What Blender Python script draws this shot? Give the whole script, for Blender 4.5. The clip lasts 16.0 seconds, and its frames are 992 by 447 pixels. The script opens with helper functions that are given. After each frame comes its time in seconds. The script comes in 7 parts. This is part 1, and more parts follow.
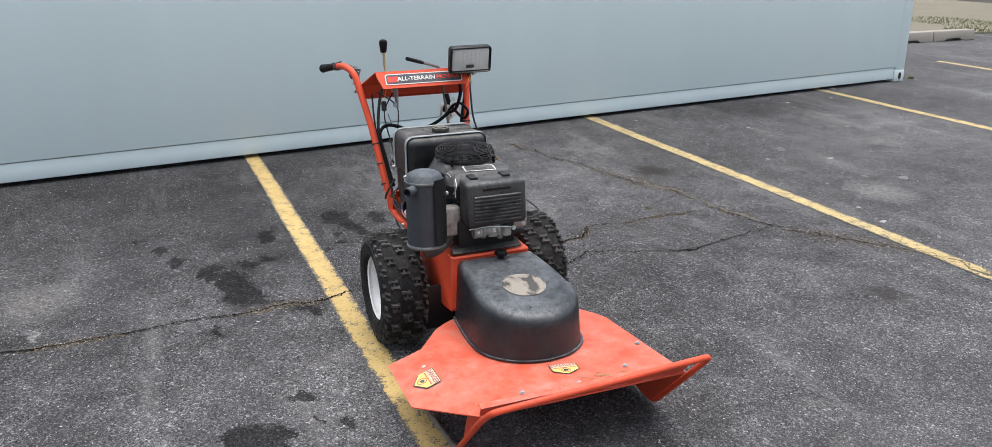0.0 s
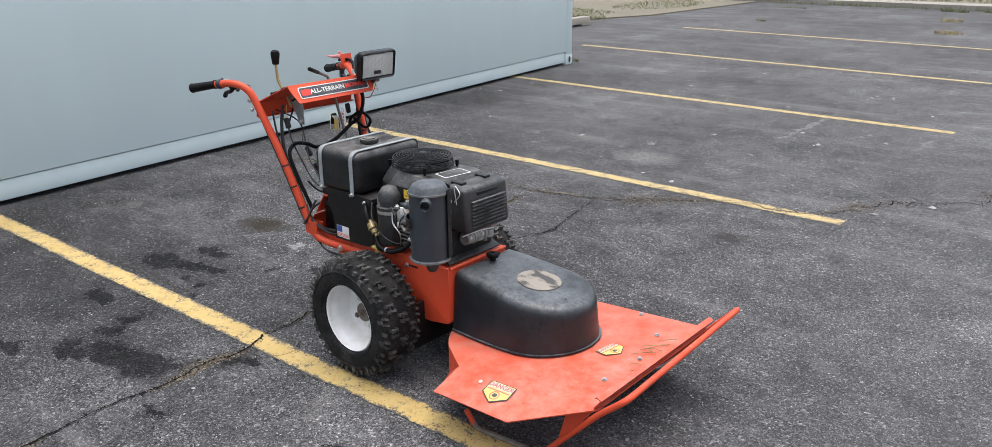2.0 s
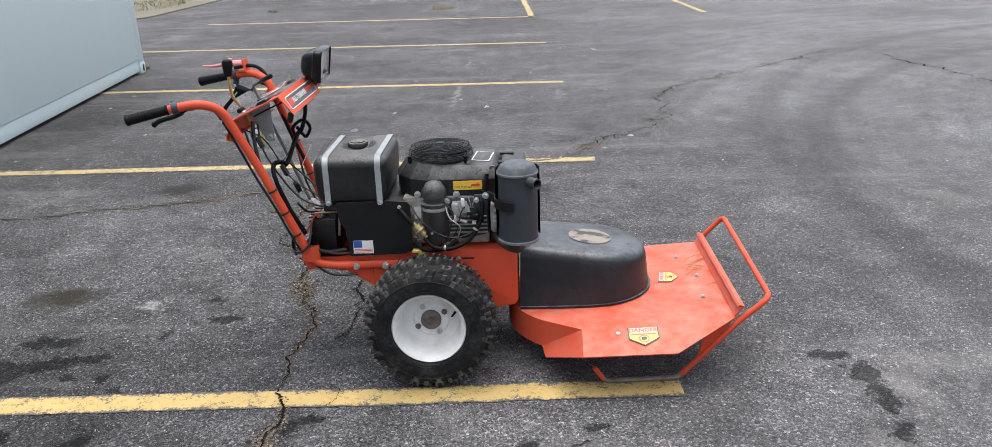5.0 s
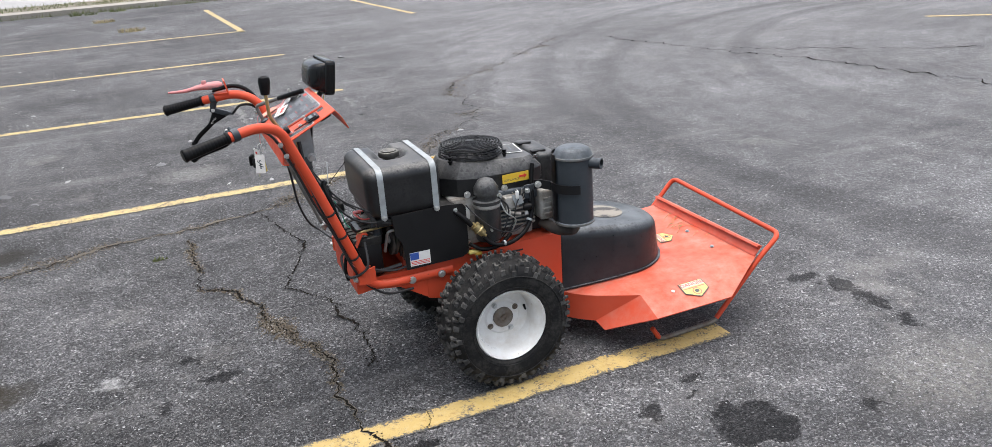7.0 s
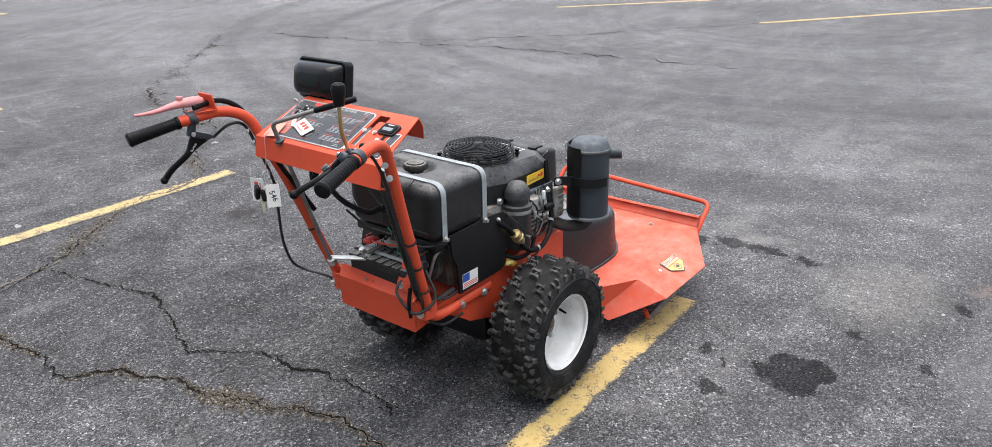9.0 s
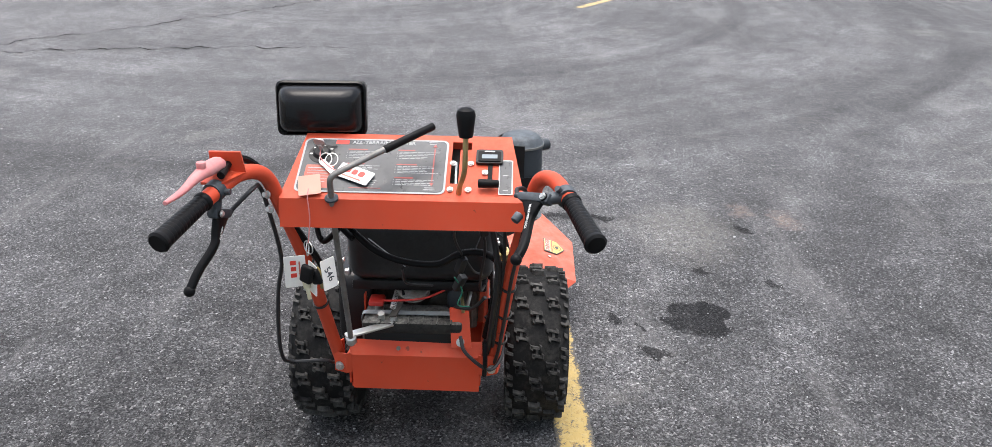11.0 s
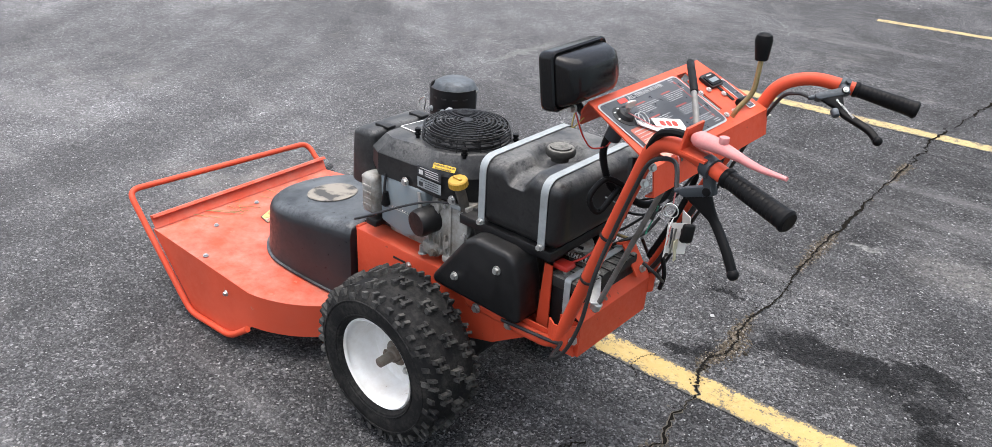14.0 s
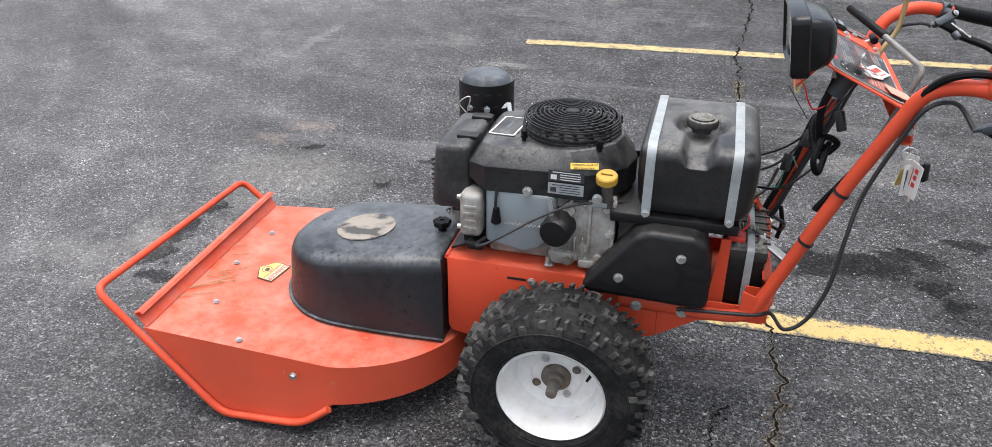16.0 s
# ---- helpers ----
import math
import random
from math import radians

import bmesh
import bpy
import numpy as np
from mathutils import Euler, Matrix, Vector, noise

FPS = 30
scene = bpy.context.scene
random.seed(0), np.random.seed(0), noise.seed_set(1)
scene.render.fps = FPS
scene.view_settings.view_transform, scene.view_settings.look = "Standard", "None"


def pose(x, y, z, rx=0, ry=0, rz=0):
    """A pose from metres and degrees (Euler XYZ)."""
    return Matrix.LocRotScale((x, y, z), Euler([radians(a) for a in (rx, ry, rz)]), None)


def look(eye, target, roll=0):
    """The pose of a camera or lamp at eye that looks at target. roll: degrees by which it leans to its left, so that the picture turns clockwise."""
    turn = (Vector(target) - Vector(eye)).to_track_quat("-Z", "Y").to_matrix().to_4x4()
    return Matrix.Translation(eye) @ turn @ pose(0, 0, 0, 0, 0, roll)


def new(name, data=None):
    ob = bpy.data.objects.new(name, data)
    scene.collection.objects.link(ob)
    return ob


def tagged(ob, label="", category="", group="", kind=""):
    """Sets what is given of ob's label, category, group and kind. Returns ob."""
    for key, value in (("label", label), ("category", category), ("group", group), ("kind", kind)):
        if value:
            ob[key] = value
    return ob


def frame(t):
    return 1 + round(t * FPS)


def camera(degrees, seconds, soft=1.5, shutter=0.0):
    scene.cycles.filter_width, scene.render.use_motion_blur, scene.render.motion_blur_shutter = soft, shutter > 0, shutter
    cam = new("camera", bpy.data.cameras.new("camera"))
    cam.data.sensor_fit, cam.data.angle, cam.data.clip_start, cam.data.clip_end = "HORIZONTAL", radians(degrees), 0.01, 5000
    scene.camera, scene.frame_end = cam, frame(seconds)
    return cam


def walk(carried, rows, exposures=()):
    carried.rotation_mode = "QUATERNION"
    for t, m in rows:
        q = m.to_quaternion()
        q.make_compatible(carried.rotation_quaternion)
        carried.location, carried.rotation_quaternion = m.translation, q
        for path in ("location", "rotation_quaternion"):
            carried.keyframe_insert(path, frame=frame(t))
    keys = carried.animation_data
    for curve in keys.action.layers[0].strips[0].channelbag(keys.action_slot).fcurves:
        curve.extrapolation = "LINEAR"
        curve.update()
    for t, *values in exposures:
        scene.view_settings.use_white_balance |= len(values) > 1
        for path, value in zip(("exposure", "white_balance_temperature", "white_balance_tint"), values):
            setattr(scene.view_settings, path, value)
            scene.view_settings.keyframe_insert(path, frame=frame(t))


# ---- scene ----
cam = camera(61.3, 16.0, soft=0.4)
PATH = [
    (0, (2.898, -0.989, 1.475), (1.135, -0.297, 0.831), -0.3),
    (0.5, (2.76, -1.295, 1.475), (1.124, -0.341, 0.833), 0.3),
    (1, (2.528, -1.519, 1.466), (1.01, -0.384, 0.827), 0.8),
    (1.5, (2.342, -1.779, 1.466), (0.949, -0.496, 0.826), 0.3),
    (2, (2.134, -2.009, 1.474), (0.894, -0.58, 0.827), -0.6),
    (2.5, (1.847, -2.153, 1.464), (0.779, -0.594, 0.81), -1.8),
    (3, (1.576, -2.363, 1.464), (0.591, -0.754, 0.798), -1.6),
    (3.5, (1.289, -2.555, 1.47), (0.446, -0.872, 0.793), -1.6),
    (4, (0.965, -2.615, 1.466), (0.33, -0.846, 0.782), -3.4),
    (4.5, (0.668, -2.72, 1.462), (0.286, -0.879, 0.779), -2.2),
    (4.7, (0.546, -2.77, 1.468), (0.284, -0.908, 0.788), -2.3),
    (6.8, (-0.776, -2.641, 1.451), (-0.148, -0.874, 0.758), -1.9),
    (7, (-0.884, -2.577, 1.479), (-0.209, -0.83, 0.776), -3.9),
    (7.5, (-1.199, -2.416, 1.481), (-0.304, -0.778, 0.763), -3.0),
    (8, (-1.463, -2.198, 1.489), (-0.297, -0.749, 0.753), -0.9),
    (8.5, (-1.65, -1.881, 1.495), (-0.364, -0.542, 0.75), -2.7),
    (9, (-1.873, -1.569, 1.487), (-0.419, -0.418, 0.738), -1.0),
    (9.2, (-1.944, -1.443, 1.507), (-0.437, -0.362, 0.758), -1.4),
    (11.3, (-2.041, -0.015, 1.476), (-0.218, -0.101, 0.66), 0.5),
    (11.5, (-2.015, 0.1, 1.487), (-0.202, -0.046, 0.655), -0.0),
    (12, (-1.986, 0.406, 1.475), (-0.227, -0.005, 0.617), 1.5),
    (12.5, (-1.889, 0.713, 1.469), (-0.211, 0.083, 0.582), 2.2),
    (13, (-1.68, 0.968, 1.462), (-0.124, 0.102, 0.55), 0.3),
    (13.5, (-1.493, 1.245, 1.45), (-0.122, 0.112, 0.535), 2.8),
    (14, (-1.256, 1.449, 1.463), (-0.121, 0.077, 0.552), 2.7),
    (14.5, (-0.952, 1.537, 1.458), (-0.018, 0.016, 0.556), 1.9),
    (15, (-0.717, 1.672, 1.451), (-0.062, 0.002, 0.565), 2.9),
    (15.5, (-0.462, 1.781, 1.442), (0.028, 0.064, 0.54), 2.1),
    (16, (-0.238, 1.762, 1.425), (0.203, 0.062, 0.469), 0.5),
]
EXPOSURE = [(0.0, 0.98), (4.5, 1.0), (7.0, 1.12), (8.7, 1.17), (11.5, 1.21), (13.5, 1.24), (16.0, 1.18)]
walk(cam, [(t, look(eye, target, roll)) for t, eye, target, roll in PATH], EXPOSURE)

# ---------------------------------------------------------------- world and light
world = bpy.data.worlds.new("overcast_sky")
scene.world = world
world.use_nodes = True
wt = world.node_tree
bg = wt.nodes["Background"]
sky = wt.nodes.new("ShaderNodeTexSky")
sky.sky_type = "NISHITA"
sky.sun_disc = False
sky.sun_elevation = radians(80)
sky.sun_rotation = radians(30)
sky.dust_density = 4.0
pale = wt.nodes.new("ShaderNodeHueSaturation")
pale.inputs["Saturation"].default_value = 0.55
wt.links.new(sky.outputs[0], pale.inputs["Color"])
wt.links.new(pale.outputs[0], bg.inputs["Color"])
bg.inputs["Strength"].default_value = 0.15

sun = new("sun", bpy.data.lights.new("sun", "SUN"))
sun.data.energy, sun.data.angle, sun.data.color = 1.15, radians(64), (1.0, 0.98, 0.96)
sun.matrix_world = look((-0.3, -1.2, 6), (0, 0, 0))


# ---------------------------------------------------------------- material helpers
def material(name, color=(0.5, 0.5, 0.5), rough=0.5, metal=0.0):
    m = bpy.data.materials.new(name)
    m.use_nodes = True
    b = m.node_tree.nodes["Principled BSDF"]
    b.inputs["Base Color"].default_value = (*color, 1)
    b.inputs["Roughness"].default_value = rough
    b.inputs["Metallic"].default_value = metal
    return m, m.node_tree, b


def node(nt, kind, **values):
    n = nt.nodes.new(kind)
    for key, v in values.items():
        n.inputs[key.replace("_", " ")].default_value = v
    return n


def coords(nt, world_space=False):
    if world_space:
        return nt.nodes.new("ShaderNodeNewGeometry").outputs["Position"]
    return nt.nodes.new("ShaderNodeTexCoord").outputs["Object"]


def noise_tex(nt, at, scale, detail=4.0, rough=0.55):
    n = node(nt, "ShaderNodeTexNoise", Scale=scale, Detail=detail, Roughness=rough)
    nt.links.new(at, n.inputs["Vector"])
    return n.outputs["Fac"]


def ramp(nt, fac, *stops):
    r = nt.nodes.new("ShaderNodeValToRGB")
    els = r.color_ramp.elements
    while len(els) < len(stops):
        els.new(0.5)
    for el, (pos, c) in zip(els, stops):
        el.position = pos
        el.color = (c, c, c, 1) if not isinstance(c, tuple) else (*c, 1)
    nt.links.new(fac, r.inputs["Fac"])
    return r.outputs["Color"]


def mix(nt, fac, a, b, blend="MIX"):
    m = nt.nodes.new("ShaderNodeMix")
    m.data_type, m.blend_type = "RGBA", blend
    for i, v in ((0, fac), (6, a), (7, b)):
        if isinstance(v, (int, float)):
            m.inputs[i].default_value = v
        elif isinstance(v, tuple):
            m.inputs[i].default_value = (*v, 1)
        else:
            nt.links.new(v, m.inputs[i])
    return m.outputs[2]


def math_node(nt, op, a, b=0.0):
    m = nt.nodes.new("ShaderNodeMath")
    m.operation = op
    for i, v in ((0, a), (1, b)):
        if isinstance(v, (int, float)):
            m.inputs[i].default_value = v
        else:
            nt.links.new(v, m.inputs[i])
    return m.outputs[0]


def bump(nt, b, height, strength, distance):
    n = node(nt, "ShaderNodeBump", Strength=strength, Distance=distance)
    nt.links.new(height, n.inputs["Height"])
    nt.links.new(n.outputs[0], b.inputs["Normal"])


def painted(name, color, dust, rough=0.42, dust_amount=0.5, grain=60, chips=None, top_dust_sheen=False, shine=0.5, fixed=False):
    """Coloured paint or plastic with a tint of dust, on some tops also painted sky sheen, in two scales and a little
    relief.
    """
    m, nt, b = material(name, color, rough)
    b.inputs["Specular IOR Level"].default_value = shine
    at = coords(nt, fixed)
    large = noise_tex(nt, at, 9.0, 6)
    small = noise_tex(nt, at, grain, 5, 0.7)
    mask = ramp(nt, math_node(nt, "MULTIPLY", large, small), (0.14, 0.0), (0.40, dust_amount))
    if top_dust_sheen:
        nz = nt.nodes.new("ShaderNodeSeparateXYZ")
        nt.links.new(nt.nodes.new("ShaderNodeNewGeometry").outputs["Normal"], nz.inputs[0])
        mask = math_node(nt, "MULTIPLY", mask, ramp(nt, nz.outputs[2], (0.35, 0.10 if top_dust_sheen is True else top_dust_sheen), (0.9, 1.0)))
    col = mix(nt, mask, color, dust)
    tone = ramp(nt, noise_tex(nt, at, 3.5, 3), (0.3, 0.86), (0.7, 1.1))
    col = mix(nt, 1.0, col, tone, "MULTIPLY")
    if chips:
        spots = ramp(nt, noise_tex(nt, at, 34, 3, 0.6), (0.70, 0.0), (0.73, 1.0))
        col = mix(nt, math_node(nt, "MULTIPLY", spots, 0.8), col, chips)
    nt.links.new(col, b.inputs["Base Color"])
    nt.links.new(ramp(nt, small, (0.3, rough - 0.08), (0.75, min(rough + 0.28, 1))), b.inputs["Roughness"])
    bump(nt, b, small, 0.12, 0.002)
    return m


def steel(name, color=(0.55, 0.55, 0.53), rough=0.35, dirt=(0.16, 0.13, 0.10), amount=0.5, grain=70, metal=1.0):
    m, nt, b = material(name, color, rough, metal)
    at = coords(nt)
    fac = ramp(nt, noise_tex(nt, at, 22, 6, 0.65), (0.42, 0.0), (0.72, amount))
    nt.links.new(mix(nt, fac, color, dirt), b.inputs["Base Color"])
    nt.links.new(ramp(nt, noise_tex(nt, at, grain, 4), (0.3, rough), (0.8, min(rough + 0.35, 1))), b.inputs["Roughness"])
    bump(nt, b, noise_tex(nt, at, grain * 2, 3), 0.15, 0.001)
    return m


def mapped(nt, at, scale):
    mp = nt.nodes.new("ShaderNodeMapping")
    mp.inputs["Scale"].default_value = scale
    nt.links.new(at, mp.inputs["Vector"])
    return mp.outputs[0]


# ---------------------------------------------------------------- materials
# stains on the asphalt: x, y, half length along x, half width along y
OIL = [(-0.97, -0.91, 0.10, 0.055), (-0.84, -0.82, 0.13, 0.075), (-0.68, -0.80, 0.12, 0.085), (-0.55, -0.75, 0.06, 0.045), (-0.33, -0.92, 0.045, 0.022), (-0.43, -0.56, 0.040, 0.055), (-0.37, -0.52, 0.035, 0.03), (-1.07, -0.64, 0.055, 0.05), (-1.02, -0.74, 0.06, 0.05), (-1.19, -1.05, 0.10, 0.05),
       (-1.39, -1.12, 0.06, 0.045), (-1.57, -1.22, 0.045, 0.03), (-1.40, -0.60, 0.10, 0.055), (-1.60, -0.20, 0.13, 0.085), (-1.45, -0.15, 0.09, 0.06),
       (-1.50, 0.02, 0.11, 0.05), (-1.31, -0.10, 0.14, 0.04), (-1.28, -0.24, 0.05, 0.03), (-0.87, 0.20, 0.075, 0.035),
       (0.55, -0.87, 0.13, 0.10), (0.60, -0.94, 0.06, 0.07), (0.51, -0.80, 0.05, 0.06), (0.53, -0.58, 0.03, 0.028), (0.33, -0.685, 0.045, 0.035), (0.48, -0.67, 0.025, 0.02)]
PUDDLES = [(-1.67, 0.43, 0.17, 0.12), (-1.77, 1.97, 0.17, 0.12), (0.40, 1.82, 0.12, 0.10)]
DRIPS = [(0.93, -0.97, 0.035, 0.03), (1.34, -1.22, 0.04, 0.035), (0.83, -1.21, 0.03, 0.03), (1.38, -0.15, 0.075, 0.04),
       (1.45, -0.28, 0.045, 0.09), (1.455, -0.43, 0.045, 0.09), (1.44, -0.62, 0.04, 0.06), (-1.08, 0.08, 0.03, 0.03),
       (-0.99, 0.38, 0.05, 0.03), (-1.08, -0.34, 0.04, 0.03), (-1.17, -0.24, 0.03, 0.03), (-1.05, -0.87, 0.05, 0.03)]


def asphalt_material():
    m, nt, b = material("asphalt", (0.06, 0.06, 0.062), 0.85)
    at = coords(nt, True)
    grains = nt.nodes.new("ShaderNodeTexVoronoi")
    grains.inputs["Scale"].default_value = 155
    nt.links.new(at, grains.inputs["Vector"])
    sep = nt.nodes.new("ShaderNodeSeparateColor")
    nt.links.new(grains.outputs["Color"], sep.inputs[0])
    stone = ramp(nt, sep.outputs[0], (0.0, (0.018, 0.018, 0.0185)), (0.40, (0.054, 0.054, 0.055)),
                 (0.70, (0.110, 0.110, 0.111)), (0.90, (0.185, 0.184, 0.183)), (1.0, (0.36, 0.356, 0.345)))
    fine = nt.nodes.new("ShaderNodeTexVoronoi")
    fine.inputs["Scale"].default_value = 290
    nt.links.new(at, fine.inputs["Vector"])
    sep2 = nt.nodes.new("ShaderNodeSeparateColor")
    nt.links.new(fine.outputs["Color"], sep2.inputs[0])
    grit = ramp(nt, sep2.outputs[1], (0.0, (0.016, 0.016, 0.0165)), (0.55, (0.060, 0.060, 0.061)), (0.88, (0.130, 0.130, 0.130)), (1.0, (0.26, 0.26, 0.255)))
    col = mix(nt, ramp(nt, noise_tex(nt, at, 30, 3), (0.42, 0.1), (0.58, 0.9)), grit, stone)
    # broad patches of wear: pale rubbed stretches and darker binder
    patch = ramp(nt, noise_tex(nt, at, 0.55, 7, 0.62), (0.30, 0.46), (0.5, 0.80), (0.72, 1.38))
    col = mix(nt, 1.0, col, patch, "MULTIPLY")
    blotch = ramp(nt, noise_tex(nt, at, 4.5, 6, 0.7), (0.28, 0.60), (0.50, 0.97), (0.74, 1.38))
    col = mix(nt, 1.0, col, blotch, "MULTIPLY")
    # the driving lane is paled: grazing sheen and dust put into the colour
    sx = nt.nodes.new("ShaderNodeSeparateXYZ")
    nt.links.new(at, sx.inputs[0])
    lane_at = math_node(nt, "ADD", sx.outputs[0], math_node(nt, "MULTIPLY", noise_tex(nt, at, 0.8, 4), 3.0))
    lane_sheen_dust = ramp(nt, math_node(nt, "MULTIPLY", lane_at, 0.1), (0.17, 0.0), (0.45, 0.42))
    col = mix(nt, lane_sheen_dust, col, mix(nt, 0.5, (0.22, 0.22, 0.218), mix(nt, 1.0, col, (2.2, 2.2, 2.2), "MULTIPLY")))
    bay_at = math_node(nt, "ADD", sx.outputs[1], math_node(nt, "MULTIPLY", noise_tex(nt, at, 0.7, 5), 2.0))
    bays = ramp(nt, math_node(nt, "MULTIPLY", bay_at, 0.1), (0.19, 0.0), (0.60, 0.27))
    col = mix(nt, bays, col, mix(nt, 0.5, (0.17, 0.168, 0.165), mix(nt, 1.0, col, (1.9, 1.9, 1.9), "MULTIPLY")))
    # fine curved streaks where tyres have swept round
    sweep = nt.nodes.new("ShaderNodeVectorMath")
    sweep.operation = "DISTANCE"
    nt.links.new(at, sweep.inputs[0])
    sweep.inputs[1].default_value = (8.2, 1.6, 0)
    ring_at = nt.nodes.new("ShaderNodeCombineXYZ")
    nt.links.new(math_node(nt, "MULTIPLY", sweep.outputs["Value"], 7.0), ring_at.inputs[0])
    nt.links.new(math_node(nt, "MULTIPLY", sx.outputs[0], 0.35), ring_at.inputs[1])
    nt.links.new(math_node(nt, "MULTIPLY", sx.outputs[1], 0.35), ring_at.inputs[2])
    streaks = ramp(nt, noise_tex(nt, ring_at.outputs[0], 1.0, 4, 0.6), (0.32, 0.87), (0.5, 1.0), (0.70, 1.10))
    col = mix(nt, ramp(nt, math_node(nt, "MULTIPLY", lane_at, 0.1), (0.22, 0.0), (0.40, 1.0)), col, mix(nt, 1.0, col, streaks, "MULTIPLY"))
    scuff = ramp(nt, noise_tex(nt, mapped(nt, at, (0.35, 2.2, 1)), 1.3, 6, 0.7), (0.54, 0.0), (0.76, 0.5))
    col = mix(nt, scuff, col, (0.22, 0.215, 0.208))
    sand = ramp(nt, noise_tex(nt, at, 0.9, 8, 0.75), (0.58, 0.0), (0.76, 0.6))
    col = mix(nt, sand, col, (0.27, 0.26, 0.24))
    # dark rubber arcs left by turning cars
    for cx_, cy_, rr in ((7.93, 1.18, 5.87), (8.46, 2.08, 6.50), (8.28, 1.78, 4.53), (-1.5, -9.0, 8.3), (-1.2, -9.4, 8.1)):
        dd = nt.nodes.new("ShaderNodeVectorMath")
        dd.operation = "DISTANCE"
        nt.links.new(at, dd.inputs[0])
        dd.inputs[1].default_value = (cx_, cy_, 0)
        off = math_node(nt, "ABSOLUTE", math_node(nt, "SUBTRACT", dd.outputs["Value"], rr))
        arc_m = math_node(nt, "MULTIPLY", ramp(nt, off, (0.06, 0.52), (0.18, 0.0)), noise_tex(nt, at, 1.1, 4))
        col = mix(nt, arc_m, col, (0.03, 0.03, 0.031))
    # oil stains with crisp ragged edges, then soft damp patches: (x, y, half length along x, half width along y)
    warp = node(nt, "ShaderNodeTexNoise", Scale=9.0, Detail=7.0, Roughness=0.75)
    nt.links.new(at, warp.inputs["Vector"])
    shift = nt.nodes.new("ShaderNodeVectorMath")
    shift.operation = "MULTIPLY_ADD"
    nt.links.new(warp.outputs["Color"], shift.inputs[0])
    shift.inputs[1].default_value, shift.inputs[2].default_value = (0.26, 0.26, 0), (-0.13, -0.13, 0)
    bent = nt.nodes.new("ShaderNodeVectorMath")
    bent.operation = "ADD"
    nt.links.new(at, bent.inputs[0])
    nt.links.new(shift.outputs[0], bent.inputs[1])

    def spread(places, inner, outer, depth):
        best = 0.0
        for x, y, a, c in places:
            d = nt.nodes.new("ShaderNodeMapping")
            d.inputs["Location"].default_value = (-x / a, -y / c, 0)
            d.inputs["Scale"].default_value = (1 / a, 1 / c, 0)
            nt.links.new(bent.outputs[0], d.inputs["Vector"])
            ln = nt.nodes.new("ShaderNodeVectorMath")
            ln.operation = "LENGTH"
            nt.links.new(d.outputs[0], ln.inputs[0])
            best = math_node(nt, "MAXIMUM", ramp(nt, math_node(nt, "MULTIPLY", ln.outputs["Value"], 0.5), (inner * 0.5, depth), (outer * 0.5, 0.0)), best)
        return best

    oil = spread(OIL, 0.86, 1.06, 0.88)
    oil2 = spread(DRIPS, 0.80, 1.06, 0.85)
    damp = spread([(-0.70, -0.80, 0.22, 0.10), (-0.95, -0.80, 0.24, 0.10), (-0.55, -0.75, 0.10, 0.09), (-0.42, -0.57, 0.09, 0.11),
                   (-1.10, -0.62, 0.10, 0.08), (-0.51, -1.66, 0.06, 0.08)], 0.6, 1.15, 0.48)
    # broad soft patches that darken the ground colour
    broad_dark = spread([(-2.0, -0.6, 1.3, 1.3), (-2.2, -2.0, 1.2, 1.0), (-2.9, 5.7, 0.9, 0.7), (-3.3, 3.9, 0.5, 1.2), (-1.9, 6.4, 0.8, 0.4)], 0.3, 1.25, 0.34)
    damp = math_node(nt, "MAXIMUM", damp, broad_dark)
    dark = math_node(nt, "MAXIMUM", math_node(nt, "MAXIMUM", oil, oil2), damp)
    col = mix(nt, dark, col, mix(nt, 1.0, col, (0.20, 0.20, 0.205), "MULTIPLY"))
    speckle = ramp(nt, noise_tex(nt, at, 38, 5, 0.75), (0.38, 0.12), (0.60, 1.0))
    # dried brown puddles, white salt and pale scuffed patches
    for x, y, a, c, hard, tint in ((-1.67, 0.43, 0.17, 0.12, 0.97, (0.028, 0.024, 0.017)), (-1.77, 1.97, 0.17, 0.12, 0.92, (0.026, 0.024, 0.020)),
                                   (0.40, 1.82, 0.12, 0.10, 0.7, (0.030, 0.026, 0.024)), (-0.82, 3.00, 0.26, 0.20, 0.6, (0.24, 0.235, 0.22)),
                                   (-1.25, 0.33, 0.055, 0.04, 0.8, (0.42, 0.42, 0.41)), (-0.54, -1.61, 0.05, 0.035, 0.8, (0.30, 0.30, 0.28)),
                                   (-0.90, -1.62, 0.22, 0.16, 0.42, (0.26, 0.25, 0.23)), (1.30, -0.95, 0.35, 0.25, 0.42, (0.23, 0.22, 0.19)),
                                   (1.46, -1.45, 0.11, 0.06, 0.5, (0.30, 0.22, 0.18)), (1.57, -1.27, 0.09, 0.06, 0.45, (0.28, 0.21, 0.17)),
                                   (0.82, -2.55, 0.16, 0.05, 0.6, (0.28, 0.27, 0.25)), (2.03, -2.75, 0.05, 0.40, 0.5, (0.26, 0.255, 0.24)),
                                   (-0.31, 4.75, 0.03, 0.62, 0.65, (0.27, 0.265, 0.25)), (0.60, 4.60, 0.03, 0.30, 0.5, (0.25, 0.245, 0.235))):
        cover = spread([(x, y, a, c)], 0.45, 1.15, hard)
        if tint[0] > 0.1:
            cover = math_node(nt, "MULTIPLY", cover, speckle)
        col = mix(nt, cover, col, tint)
    col = mix(nt, 1.0, col, (1.0, 0.995, 1.02), "MULTIPLY")
    nt.links.new(col, b.inputs["Base Color"])
    nt.links.new(mix(nt, dark, (0.9,) * 3, (0.75,) * 3), b.inputs["Roughness"])
